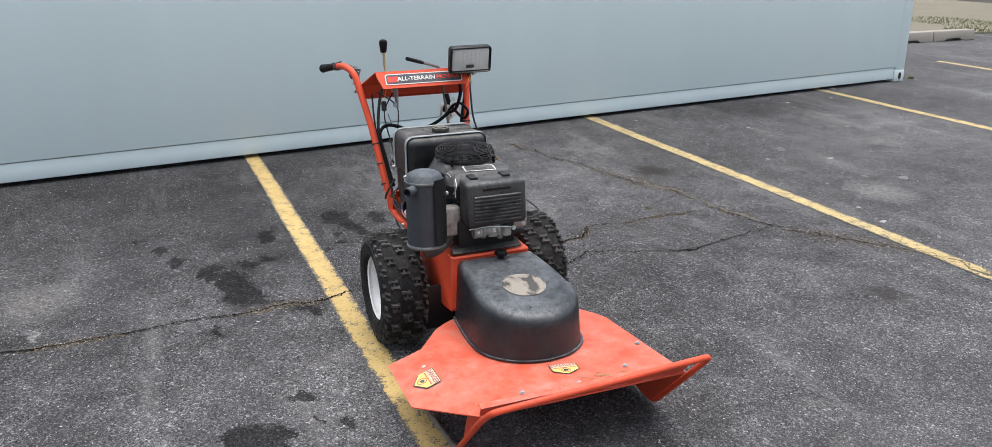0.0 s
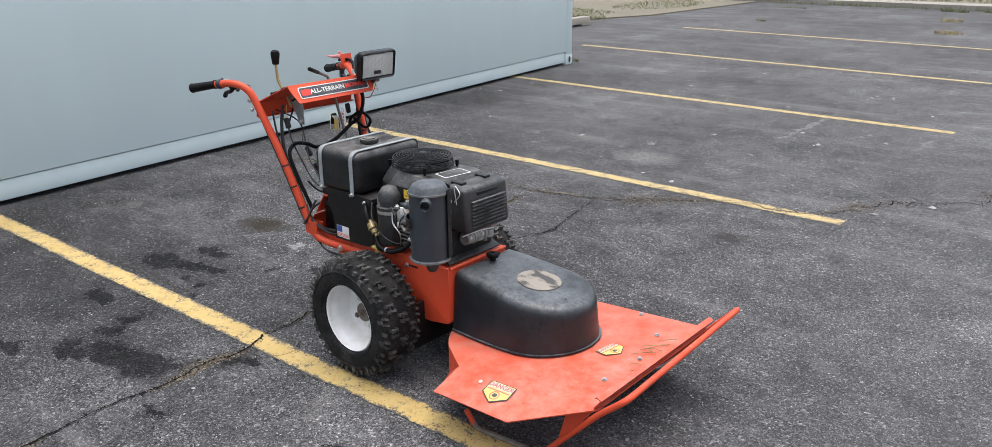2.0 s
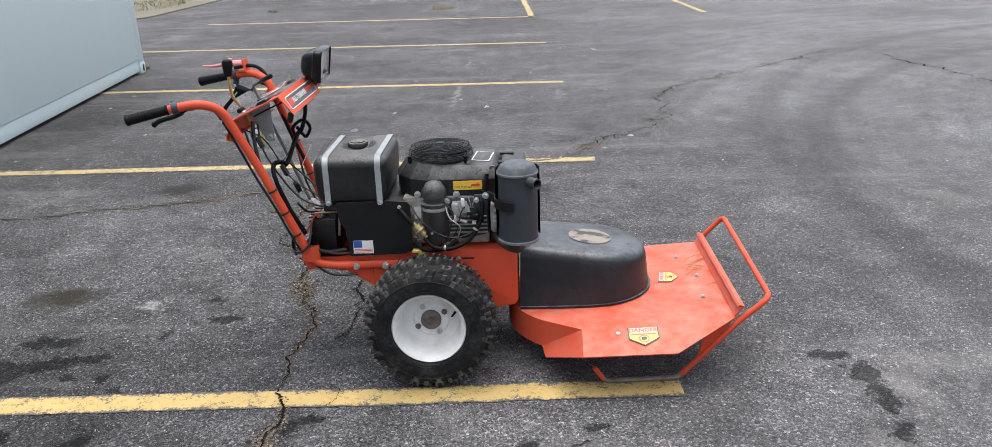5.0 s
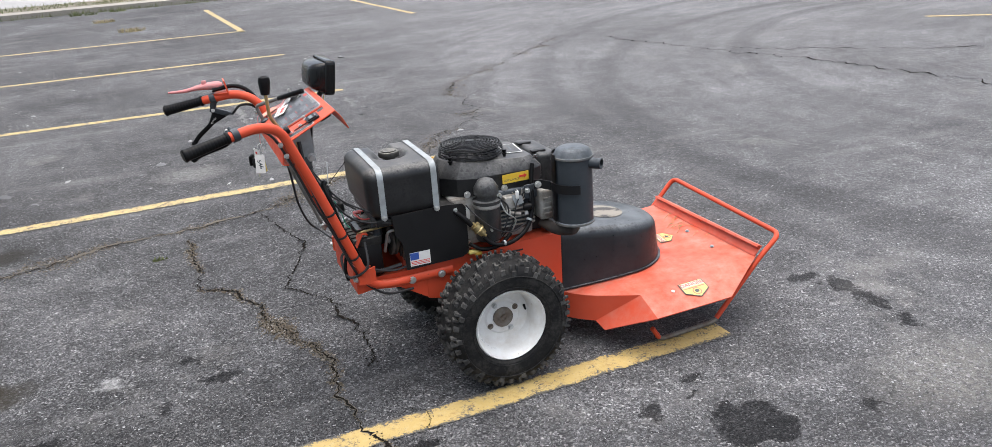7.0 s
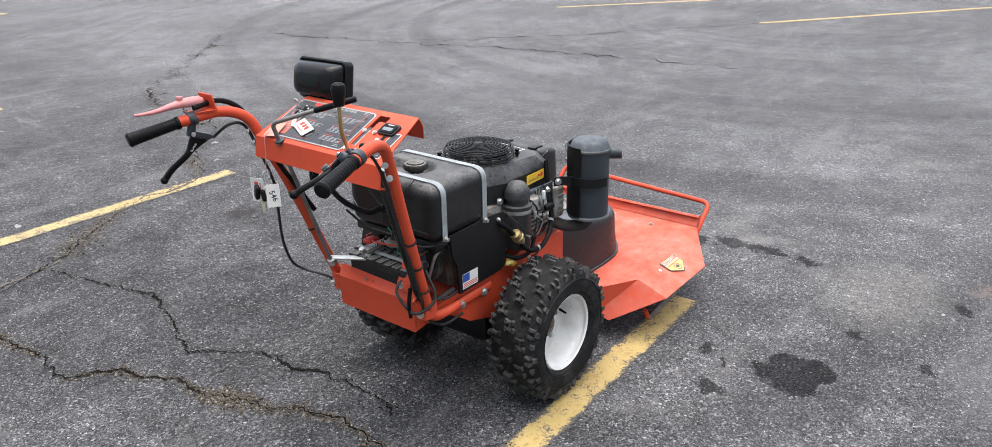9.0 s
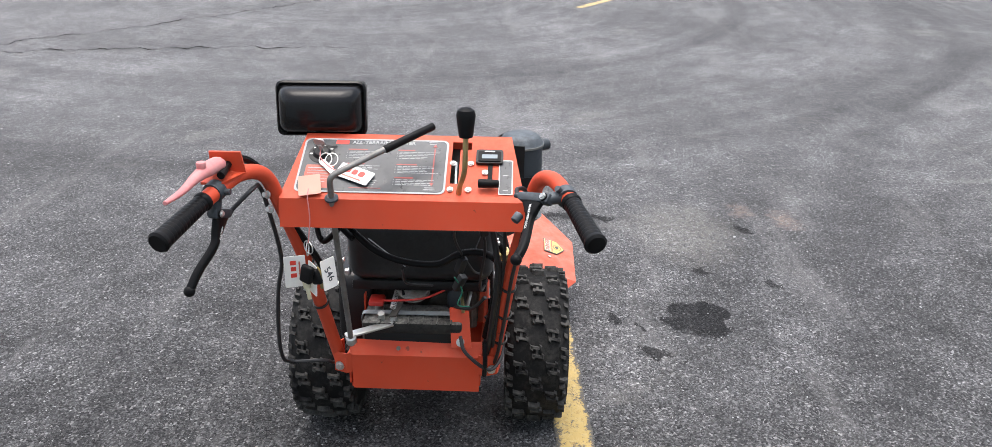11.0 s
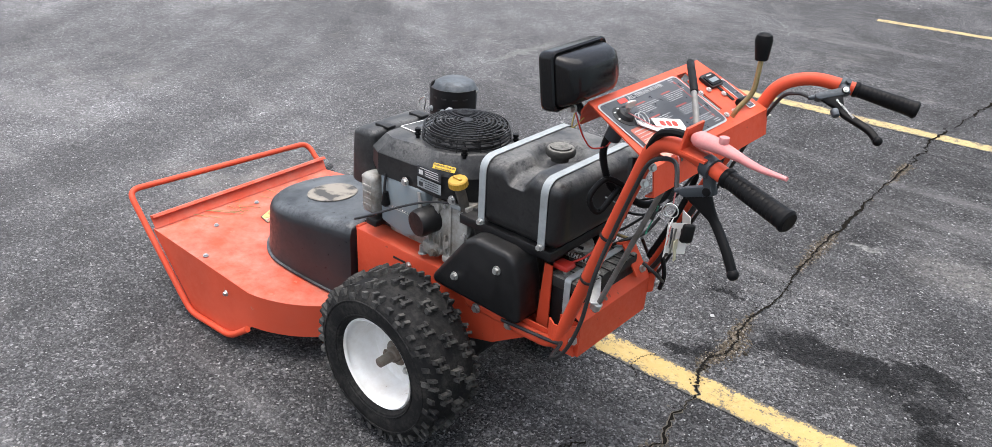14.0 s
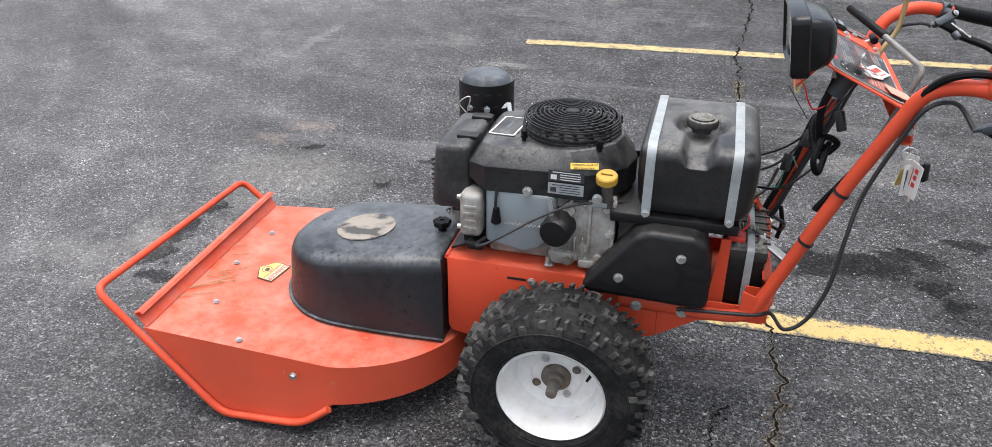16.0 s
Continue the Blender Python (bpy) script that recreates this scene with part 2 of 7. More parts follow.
    nt.links.new(mix(nt, dark, (0.18,) * 3, (0.06,) * 3), b.inputs["Specular IOR Level"])
    h = math_node(nt, "ADD", math_node(nt, "MULTIPLY", grains.outputs["Distance"], -1.0), noise_tex(nt, at, 60, 3))
    bump(nt, b, h, 0.8, 0.005)
    return m


def line_paint_material(name, low, high, worn):
    m, nt, b = material(name, high, 0.75)
    at = coords(nt, True)
    wear = noise_tex(nt, at, 16, 8, 0.75)
    grit = noise_tex(nt, at, 120, 3, 0.7)
    edge = nt.nodes.new("ShaderNodeAttribute")
    edge.attribute_name = "edge"
    rim = math_node(nt, "MULTIPLY", math_node(nt, "POWER", edge.outputs["Fac"], 5.0), -0.17)
    mask = ramp(nt, math_node(nt, "ADD", rim, math_node(nt, "ADD", math_node(nt, "MULTIPLY", wear, 0.55), math_node(nt, "MULTIPLY", grit, 0.45))),
                (0.385 + worn, 1.0), (0.46 + worn, 0.0))
    tone = mix(nt, noise_tex(nt, at, 5, 5), low, high)
    tone = mix(nt, ramp(nt, noise_tex(nt, at, 28, 6, 0.7), (0.56, 0.0), (0.66, 0.55)), tone, (0.24, 0.13, 0.04))
    tone = mix(nt, ramp(nt, noise_tex(nt, at, 45, 5, 0.8), (0.5, 0.0), (0.75, 0.5)), tone, (0.50, 0.42, 0.25))
    col = mix(nt, mask, tone, (0.085, 0.08, 0.07))
    nt.links.new(col, b.inputs["Base Color"])
    bump(nt, b, grit, 0.5, 0.003)
    return m


def rubber_material():
    m, nt, b = material("tyre_rubber", (0.022, 0.022, 0.023), 0.75)
    b.inputs["Specular IOR Level"].default_value = 0.2
    at = coords(nt)
    dust = ramp(nt, math_node(nt, "MULTIPLY", noise_tex(nt, at, 18, 5), noise_tex(nt, at, 90, 4, 0.7)), (0.2, 0.0), (0.40, 0.55))
    nt.links.new(mix(nt, dust, (0.008, 0.008, 0.0085), (0.055, 0.052, 0.047)), b.inputs["Base Color"])
    bump(nt, b, noise_tex(nt, at, 220, 3), 0.2, 0.001)
    return m


def concrete_material(name, color):
    m, nt, b = material(name, color, 0.9)
    at = coords(nt, True)
    fac = noise_tex(nt, at, 1.6, 8, 0.7)
    nt.links.new(mix(nt, fac, tuple(c * 0.72 for c in color), tuple(min(c * 1.2, 0.8) for c in color)), b.inputs["Base Color"])
    bump(nt, b, noise_tex(nt, at, 40, 4), 0.3, 0.006)
    return m


def container_material():
    base = (0.53, 0.62, 0.625)
    m, nt, b = material("container_paint", base, 0.55)
    at = coords(nt)
    streak = noise_tex(nt, mapped(nt, at, (1.5, 1.5, 0.25)), 1.2, 5, 0.6)
    col = mix(nt, streak, tuple(c * 0.93 for c in base), tuple(c * 1.05 for c in base))
    grime = ramp(nt, noise_tex(nt, at, 14, 7, 0.75), (0.66, 0.0), (0.85, 0.35))
    col = mix(nt, grime, col, (0.30, 0.32, 0.30))
    nt.links.new(col, b.inputs["Base Color"])
    bump(nt, b, noise_tex(nt, at, 2.2, 3), 0.10, 0.02)
    return m


def dusty_plastic(name, base, dust, rough, side):
    """Black plastic with a sheen; dust lies in patches on upward faces, with clean spots and streaks."""
    m, nt, b = material(name, base, rough)
    b.inputs["Specular IOR Level"].default_value = 0.42
    at = coords(nt)
    patches = ramp(nt, noise_tex(nt, at, 11, 7, 0.68), (0.36, 0.05), (0.60, 1.0))
    fine = ramp(nt, noise_tex(nt, at, 160, 4, 0.7), (0.30, 0.35), (0.66, 1.0))
    drops = ramp(nt, noise_tex(nt, at, 62, 2, 0.5), (0.33, 0.25), (0.40, 1.0))
    nz = nt.nodes.new("ShaderNodeSeparateXYZ")
    nt.links.new(nt.nodes.new("ShaderNodeNewGeometry").outputs["Normal"], nz.inputs[0])
    up = ramp(nt, nz.outputs[2], (0.30, side), (0.92, 1.0))
    mask = math_node(nt, "MULTIPLY", math_node(nt, "MULTIPLY", patches, fine), math_node(nt, "MULTIPLY", drops, up))
    nt.links.new(mix(nt, mask, base, dust), b.inputs["Base Color"])
    nt.links.new(mix(nt, mask, (rough,) * 3, (0.75,) * 3), b.inputs["Roughness"])
    bump(nt, b, noise_tex(nt, at, 240, 3), 0.10, 0.001)
    return m


ASPHALT = asphalt_material()
LINE = line_paint_material("yellow_line_paint", (0.38, 0.262, 0.075), (0.54, 0.395, 0.16), 0.012)
OLDLINE = line_paint_material("faded_line_paint", (0.37, 0.27, 0.10), (0.50, 0.39, 0.18), 0.03)
# flat strips in near-black: the shade down the open crack put in colour
CRACK = concrete_material("crack_depth_dark", (0.014, 0.0125, 0.011))
CRACK_SAND = concrete_material("crack_sand", (0.135, 0.120, 0.100))
for _m in (CRACK, CRACK_SAND):
    _m.node_tree.nodes["Principled BSDF"].inputs["Specular IOR Level"].default_value = 0.0
CRUMB, _nt, _b = material("crumbled_stone", (0.1, 0.09, 0.08), 0.95)
_b.inputs["Specular IOR Level"].default_value = 0.1
_ri = _nt.nodes.new("ShaderNodeNewGeometry").outputs["Random Per Island"]
_nt.links.new(ramp(_nt, _ri, (0.0, (0.03, 0.026, 0.02)), (0.4, (0.11, 0.09, 0.066)), (0.75, (0.16, 0.135, 0.105)), (0.95, (0.23, 0.205, 0.175)), (1.0, (0.42, 0.40, 0.37))), _b.inputs["Base Color"])
# paler salmon on upward faces: sky reflection put into the dust colour
ORANGE = painted("orange_paint", (0.59, 0.066, 0.026), (0.48, 0.17, 0.11), 0.42, 0.5, chips=(0.16, 0.05, 0.03), top_dust_sheen=0.25, shine=0.25)
DECKPAINT = painted("faded_orange_paint", (0.56, 0.076, 0.035), (0.50, 0.21, 0.16), 0.44, 0.9, 30, chips=(0.42, 0.16, 0.11), top_dust_sheen=True, shine=0.25)
BLACK = painted("black_plastic", (0.0050, 0.0050, 0.0058), (0.11, 0.106, 0.10), 0.36, 0.35, top_dust_sheen=True, shine=0.34)
GLOSS = material("glossy_black_plastic", (0.006, 0.006, 0.0065), 0.22)[0]
GLOSS.node_tree.nodes["Principled BSDF"].inputs["Specular IOR Level"].default_value = 0.28
DUSTY = dusty_plastic("dusty_black_plastic", (0.0065, 0.007, 0.008), (0.175, 0.172, 0.165), 0.33, 0.10)
CAPGREY = painted("dusty_cap_plastic", (0.012, 0.012, 0.012), (0.30, 0.29, 0.26), 0.6, 1.0, grain=90, top_dust_sheen=0.15, shine=0.25)
COWL = dusty_plastic("grey_dusty_plastic", (0.012, 0.0125, 0.0135), (0.15, 0.15, 0.147), 0.40, 0.28)
# bluish top tint is dust plus sky gloss painted in
COVER = painted("blue_black_plastic", (0.008, 0.010, 0.013), (0.14, 0.152, 0.162), 0.34, 0.95, top_dust_sheen=True, shine=0.45)
CANISTER = painted("grey_heat_paint", (0.030, 0.036, 0.042), (0.17, 0.19, 0.21), 0.45, 0.95, chips=(0.10, 0.085, 0.07), top_dust_sheen=True, shine=0.35)
RUBBER = rubber_material()
TREAD = painted("dusty_tread_rubber", (0.010, 0.010, 0.011), (0.15, 0.145, 0.135), 0.75, 0.75, 55, shine=0.25, fixed=True)
GRIP = painted("grip_rubber", (0.0045, 0.0045, 0.005), (0.022, 0.0215, 0.021), 0.36, 0.2, shine=0.13)
WHITE = painted("white_rim_paint", (0.82, 0.82, 0.81), (0.45, 0.38, 0.29), 0.3, 0.45, 25, chips=(0.42, 0.35, 0.26))
ALU = steel("cast_aluminium", (0.36, 0.352, 0.33), 0.55, (0.12, 0.088, 0.06), 0.95, metal=0.3)
ZINC = steel("zinc_plated_steel", (0.60, 0.61, 0.60), 0.35, (0.25, 0.22, 0.18), 0.35)
STRAP = steel("strap_steel", (0.36, 0.39, 0.40), 0.5, (0.20, 0.20, 0.19), 0.5, metal=0.5)
BRASSY = steel("yellow_zinc_rod", (0.50, 0.40, 0.20), 0.38, (0.20, 0.14, 0.08), 0.5)
RUSTY = steel("rusty_hub_steel", (0.22, 0.20, 0.175), 0.6, (0.12, 0.065, 0.035), 0.8, metal=0.6)
BLUEGREY = painted("blue_grey_paint", (0.19, 0.23, 0.255), (0.28, 0.27, 0.25), 0.45, 0.5)
YELLOW = painted("yellow_plastic", (0.48, 0.28, 0.03), (0.30, 0.22, 0.09), 0.45, 0.5)
PINK = painted("faded_pink_plastic", (0.55, 0.17, 0.17), (0.60, 0.33, 0.31), 0.5, 0.7)
RED = material("red_plastic", (0.50, 0.03, 0.02), 0.45)[0]
CABLE = material("cable_sheath", (0.012, 0.012, 0.013), 0.5)[0]
# the grey-blue second colour paints reflected sky onto the black
LABELBLACK = painted("label_black", (0.020, 0.023, 0.028), (0.10, 0.103, 0.108), 0.30, 0.7, shine=0.55)
DULLRED = painted("dull_print_red", (0.36, 0.05, 0.04), (0.30, 0.12, 0.10), 0.4, 0.5)
PRINT = painted("dull_print_white", (0.40, 0.41, 0.41), (0.25, 0.25, 0.25), 0.4, 0.5)
CASTING = steel("dusty_dark_casting", (0.050, 0.047, 0.043), 0.7, (0.15, 0.125, 0.10), 0.9, 40, metal=0.1)
RODSTEEL = steel("dull_bare_steel", (0.24, 0.235, 0.225), 0.5, (0.12, 0.10, 0.08), 0.6, metal=0.7)
# near-black for the shade inside the console slots
SLOTSHADE = material("slot_shade_dark", (0.008, 0.008, 0.008), 0.95)[0]
ELBOW = steel("dark_rusty_pipe", (0.055, 0.050, 0.047), 0.65, (0.10, 0.07, 0.05), 0.6, metal=0.3)
LABELWHITE = painted("label_white", (0.70, 0.70, 0.68), (0.45, 0.42, 0.38), 0.5, 0.4)
LABELYELLOW = painted("label_yellow", (0.60, 0.46, 0.11), (0.50, 0.43, 0.25), 0.5, 0.4)
HOTYELLOW = painted("label_bright_yellow", (0.72, 0.47, 0.03), (0.50, 0.36, 0.10), 0.45, 0.3)
LABELRED = material("label_red", (0.62, 0.045, 0.03), 0.5)[0]
FADEDRED = painted("faded_label_red", (0.42, 0.10, 0.07), (0.45, 0.25, 0.18), 0.5, 0.5)
DECALGREY = painted("decal_grey_white", (0.50, 0.48, 0.43), (0.40, 0.30, 0.24), 0.5, 0.5)
LABELBLUE = material("label_blue", (0.03, 0.08, 0.32), 0.5)[0]
PAPER = painted("paper_tag", (0.75, 0.73, 0.70), (0.55, 0.50, 0.45), 0.7, 0.4)
CREAM = painted("cream_plastic", (0.60, 0.55, 0.38), (0.45, 0.40, 0.28), 0.5, 0.4)
PEACH = painted("peach_tag", (0.66, 0.27, 0.20), (0.56, 0.34, 0.28), 0.7, 0.4)
CONTAINER = container_material()
CONCRETE = concrete_material("pale_concrete", (0.27, 0.25, 0.215))
ROADGREY = concrete_material("road_concrete", (0.30, 0.295, 0.285))
SOIL = concrete_material("dry_soil", (0.155, 0.138, 0.098))
GRASS = concrete_material("grass_blade", (0.13, 0.15, 0.06))
STRAW = concrete_material("dry_straw_blade", (0.34, 0.28, 0.15))
BARK = concrete_material("bark", (0.05, 0.04, 0.032))


# ---------------------------------------------------------------- geometry helpers
def finish(name, bm, mat, parent=None, label="", angle=38):
    me = bpy.data.meshes.new(name)
    bmesh.ops.recalc_face_normals(bm, faces=bm.faces)
    bm.to_mesh(me)
    bm.free()
    me.polygons.foreach_set("use_smooth", [True] * len(me.polygons))
    me.set_sharp_from_angle(angle=radians(angle))
    me.materials.append(mat)
    ob = new(name, me)
    if parent:
        ob.parent = parent
    if label:
        tagged(ob, label)
    return ob


def holder(parent):
    """The object to hang a piece on, so that nothing lies deeper than thing, part, sub-part."""
    deep = parent.parent is not None and parent.parent.parent is not None
    return parent.parent if deep else parent


def part(name, bm, mat, parent, label="", angle=38):
    """One mesh object under a thing or under a part."""
    parent = holder(parent)
    return finish(name, bm, mat, parent, label, angle)


def structure(name, bm, mat, label, category, angle=38):
    return tagged(finish(name, bm, mat, None, "", angle), label, category, kind="structure")


def box(x0, x1, y0, y1, z0, z1, bevel=0.0, seg=2, bm=None):
    tmp = bmesh.new()
    bmesh.ops.create_cube(tmp, size=1)
    for v in tmp.verts:
        v.co = Vector(((x0 + x1) / 2 + v.co.x * (x1 - x0), (y0 + y1) / 2 + v.co.y * (y1 - y0), (z0 + z1) / 2 + v.co.z * (z1 - z0)))
    if bevel:
        bmesh.ops.bevel(tmp, geom=tmp.edges[:], offset=bevel, segments=seg, profile=0.5, affect="EDGES")
    return join(bm, tmp)


def join(bm, tmp):
    if bm is None:
        return tmp
    me = bpy.data.meshes.new("scratch")
    tmp.to_mesh(me)
    tmp.free()
    bm.from_mesh(me)
    bpy.data.meshes.remove(me)
    return bm


def turned(bm, m):
    bmesh.ops.transform(bm, matrix=m, verts=bm.verts)
    return bm


def frame_to(p0, p1):
    """A matrix whose z axis runs from p0 to p1, at p0."""
    d = Vector(p1) - Vector(p0)
    return Matrix.Translation(p0) @ d.to_track_quat("Z", "Y").to_matrix().to_4x4()


def rod(p0, p1, r0, r1=None, seg=16, bm=None, bevel=0.0):
    """A round bar from p0 to p1."""
    r1 = r0 if r1 is None else r1
    tmp = bmesh.new()
    n = (Vector(p1) - Vector(p0)).length
    bmesh.ops.create_cone(tmp, cap_ends=True, segments=seg, radius1=r0, radius2=r1, depth=n)
    bmesh.ops.translate(tmp, vec=(0, 0, n / 2), verts=tmp.verts)
    if bevel:
        caps = [e for e in tmp.edges if len(e.link_faces) == 2 and any(len(f.verts) > 4 for f in e.link_faces)]
        bmesh.ops.bevel(tmp, geom=caps, offset=bevel, segments=2, profile=0.5, affect="EDGES")
    turned(tmp, frame_to(p0, p1))
    return join(bm, tmp)


def lathe(profile, at=(0, 0, 0), toward=(0, 0, 1), seg=32, bm=None):
    """Turns (radius, height) pairs round an axis that starts at a point and runs toward a direction."""
    tmp = bmesh.new()
    rings = []
    for r, h in profile:
        if r < 1e-6:
            rings.append([tmp.verts.new((0, 0, h))] * seg)
        else:
            rings.append([tmp.verts.new((r * math.cos(2 * math.pi * i / seg), r * math.sin(2 * math.pi * i / seg), h)) for i in range(seg)])
    for a, b in zip(rings, rings[1:]):
        for i in range(seg):
            j = (i + 1) % seg
            vs = []
            for v in (a[i], a[j], b[j], b[i]):
                if v not in vs:
                    vs.append(v)
            if len(vs) > 2:
                tmp.faces.new(vs)
    turned(tmp, frame_to(at, Vector(at) + Vector(toward)))
    return join(bm, tmp)


def spline(points, steps=6):
    """Catmull-Rom points through the given ones."""
    p = [Vector(q) for q in points]
    p = [p[0] * 2 - p[1]] + p + [p[-1] * 2 - p[-2]]
    out = []
    for i in range(1, len(p) - 2):
        for k in range(steps):
            t = k / steps
            a, b, c, d = p[i - 1], p[i], p[i + 1], p[i + 2]
            out.append(0.5 * (2 * b + (c - a) * t + (2 * a - 5 * b + 4 * c - d) * t * t + (3 * b - a - 3 * c + d) * t ** 3))
    out.append(p[-2])
    return out


def filleted(points, radius, steps=6):
    """A polyline with its corners rounded."""
    p = [Vector(q) for q in points]
    out = [p[0]]
    for a, b, c in zip(p, p[1:], p[2:]):
        ra = min(radius, (a - b).length * 0.49, (c - b).length * 0.49)
        s, e = b + (a - b).normalized() * ra, b + (c - b).normalized() * ra
        for k in range(steps + 1):
            t = k / steps
            out.append(s * (1 - t) ** 2 + b * 2 * t * (1 - t) + e * t * t)
    out.append(p[-1])
    return out


def tube(path, r, seg=10, bm=None, caps=True):
    """A round tube along a path; r may be a list."""
    tmp = bmesh.new()
    path = [Vector(q) for q in path]
    rings, up = [], None
    for i, q in enumerate(path):
        d = (path[min(i + 1, len(path) - 1)] - path[max(i - 1, 0)]).normalized()
        if up is None:
            up = d.orthogonal().normalized()
        up = (up - d * up.dot(d)).normalized()
        side = d.cross(up)
        rr = r[i] if isinstance(r, (list, tuple)) else r
        rings.append([tmp.verts.new(q + rr * (math.cos(2 * math.pi * k / seg) * up + math.sin(2 * math.pi * k / seg) * side)) for k in range(seg)])
    for a, b in zip(rings, rings[1:]):
        for i in range(seg):
            j = (i + 1) % seg
            tmp.faces.new((a[i], a[j], b[j], b[i]))
    if caps:
        tmp.faces.new(rings[0][::-1])
        tmp.faces.new(rings[-1])
    return join(bm, tmp)


def prism(outline, axis, a, b, bevel=0.0, seg=2, bm=None):
    """An outline drawn in the plane across an axis, drawn out from a to b along it."""
    tmp = bmesh.new()

    def at(p, h):
        u, v = p
        return {"x": (h, u, v), "y": (u, h, v), "z": (u, v, h)}[axis]
    low = [tmp.verts.new(at(p, a)) for p in outline]
    high = [tmp.verts.new(at(p, b)) for p in outline]
    tmp.faces.new(low)
    tmp.faces.new(high[::-1])
    n = len(outline)
    for i in range(n):
        j = (i + 1) % n
        tmp.faces.new((low[i], low[j], high[j], high[i]))
    bmesh.ops.recalc_face_normals(tmp, faces=tmp.faces)
    if bevel:
        bmesh.ops.bevel(tmp, geom=tmp.edges[:], offset=bevel, segments=seg, profile=0.5, affect="EDGES")
    return join(bm, tmp)


def sheet(points, faces, thick, bm=None):
    """A folded sheet of metal of a given thickness."""
    tmp = bmesh.new()
    vs = [tmp.verts.new(p) for p in points]
    for f in faces:
        tmp.faces.new([vs[i] for i in f])
    bmesh.ops.recalc_face_normals(tmp, faces=tmp.faces)
    bmesh.ops.solidify(tmp, geom=tmp.faces[:], thickness=thick)
    return join(bm, tmp)


def ribbon(path, width_dir, width, thick, bm=None):
    """A flat band along a path, its width along a fixed direction."""
    w = Vector(width_dir).normalized() * width / 2
    tmp = bmesh.new()
    path = [Vector(p) for p in path]
    rows = []
    for i, p in enumerate(path):
        d = (path[min(i + 1, len(path) - 1)] - path[max(i - 1, 0)]).normalized()
        nrm = d.cross(w).normalized() * thick / 2
        rows.append([tmp.verts.new(p + w + nrm), tmp.verts.new(p - w + nrm), tmp.verts.new(p - w - nrm), tmp.verts.new(p + w - nrm)])
    for a, b in zip(rows, rows[1:]):
        for i in range(4):
            j = (i + 1) % 4
            tmp.faces.new((a[i], a[j], b[j], b[i]))
    tmp.faces.new(rows[0][::-1])
    tmp.faces.new(rows[-1])
    return join(bm, tmp)


def bolt(at, toward, r=0.009, h=0.007, bm=None):
    """A hexagon bolt head with its washer."""
    d = Vector(toward).normalized()
    bm = rod(Vector(at), Vector(at) + d * 0.0025, r * 1.35, seg=16, bm=bm)
    return rod(Vector(at) + d * 0.002, Vector(at) + d * (0.002 + h), r, r * 0.92, seg=6, bm=bm)


def thing(name, label, category, at=(0, 0, 0), group="", kind=""):
    e = new(name)
    e.empty_display_size = 0.1
    e.location = at
    return tagged(e, label, category, group, kind)


def lettering(text, size, m, mat, parent, name="lettering", label="", depth=0.0004):
    """Raised letters of the built-in font as a mesh, centred at the pose m."""
    cu = bpy.data.curves.new(name, "FONT")
    cu.offset = size * 0.018
    cu.body, cu.size, cu.extrude, cu.align_x, cu.align_y, cu.resolution_u = text, size, depth, "CENTER", "CENTER", 2
    tmp = bpy.data.objects.new(name, cu)
    me = bpy.data.meshes.new_from_object(tmp)
    bpy.data.objects.remove(tmp)
    bpy.data.curves.remove(cu)
    me.transform(m)
    me.materials.clear()
    me.materials.append(mat)
    ob = new(name, me)
    ob.parent = holder(parent)
    if label:
        tagged(ob, label)
    return ob


def basis(origin, right, up):
    """A pose with x along right and y along up."""
    r = Vector(right).normalized()
    u = Vector(up)
    u = (u - r * u.dot(r)).normalized()
    n = r.cross(u)
    m = Matrix((r, u, n)).transposed().to_4x4()
    m.translation = origin
    return m


# ---------------------------------------------------------------- ground, lines, cracks
bm = bmesh.new()
GX = [-160, -60, -25, -12, -7.0, -5, -3, -1, 1, 3, 5, 8, 14, 30, 70, 160]
GY = [-160, -60, -25, -12, -6, -4, -2, 0, 2, 4, 6, 9, 13, 17.2, 30, 70, 160]
grid = [[bm.verts.new((x, y, 0)) for y in GY] for x in GX]
for i in range(len(GX) - 1):
    for j in range(len(GY) - 1):
        bm.faces.new((grid[i][j], grid[i + 1][j], grid[i + 1][j + 1], grid[i][j + 1]))
structure("ground", bm, ASPHALT, "worn dark grey asphalt of a parking lot with oil stains", "asphalt")


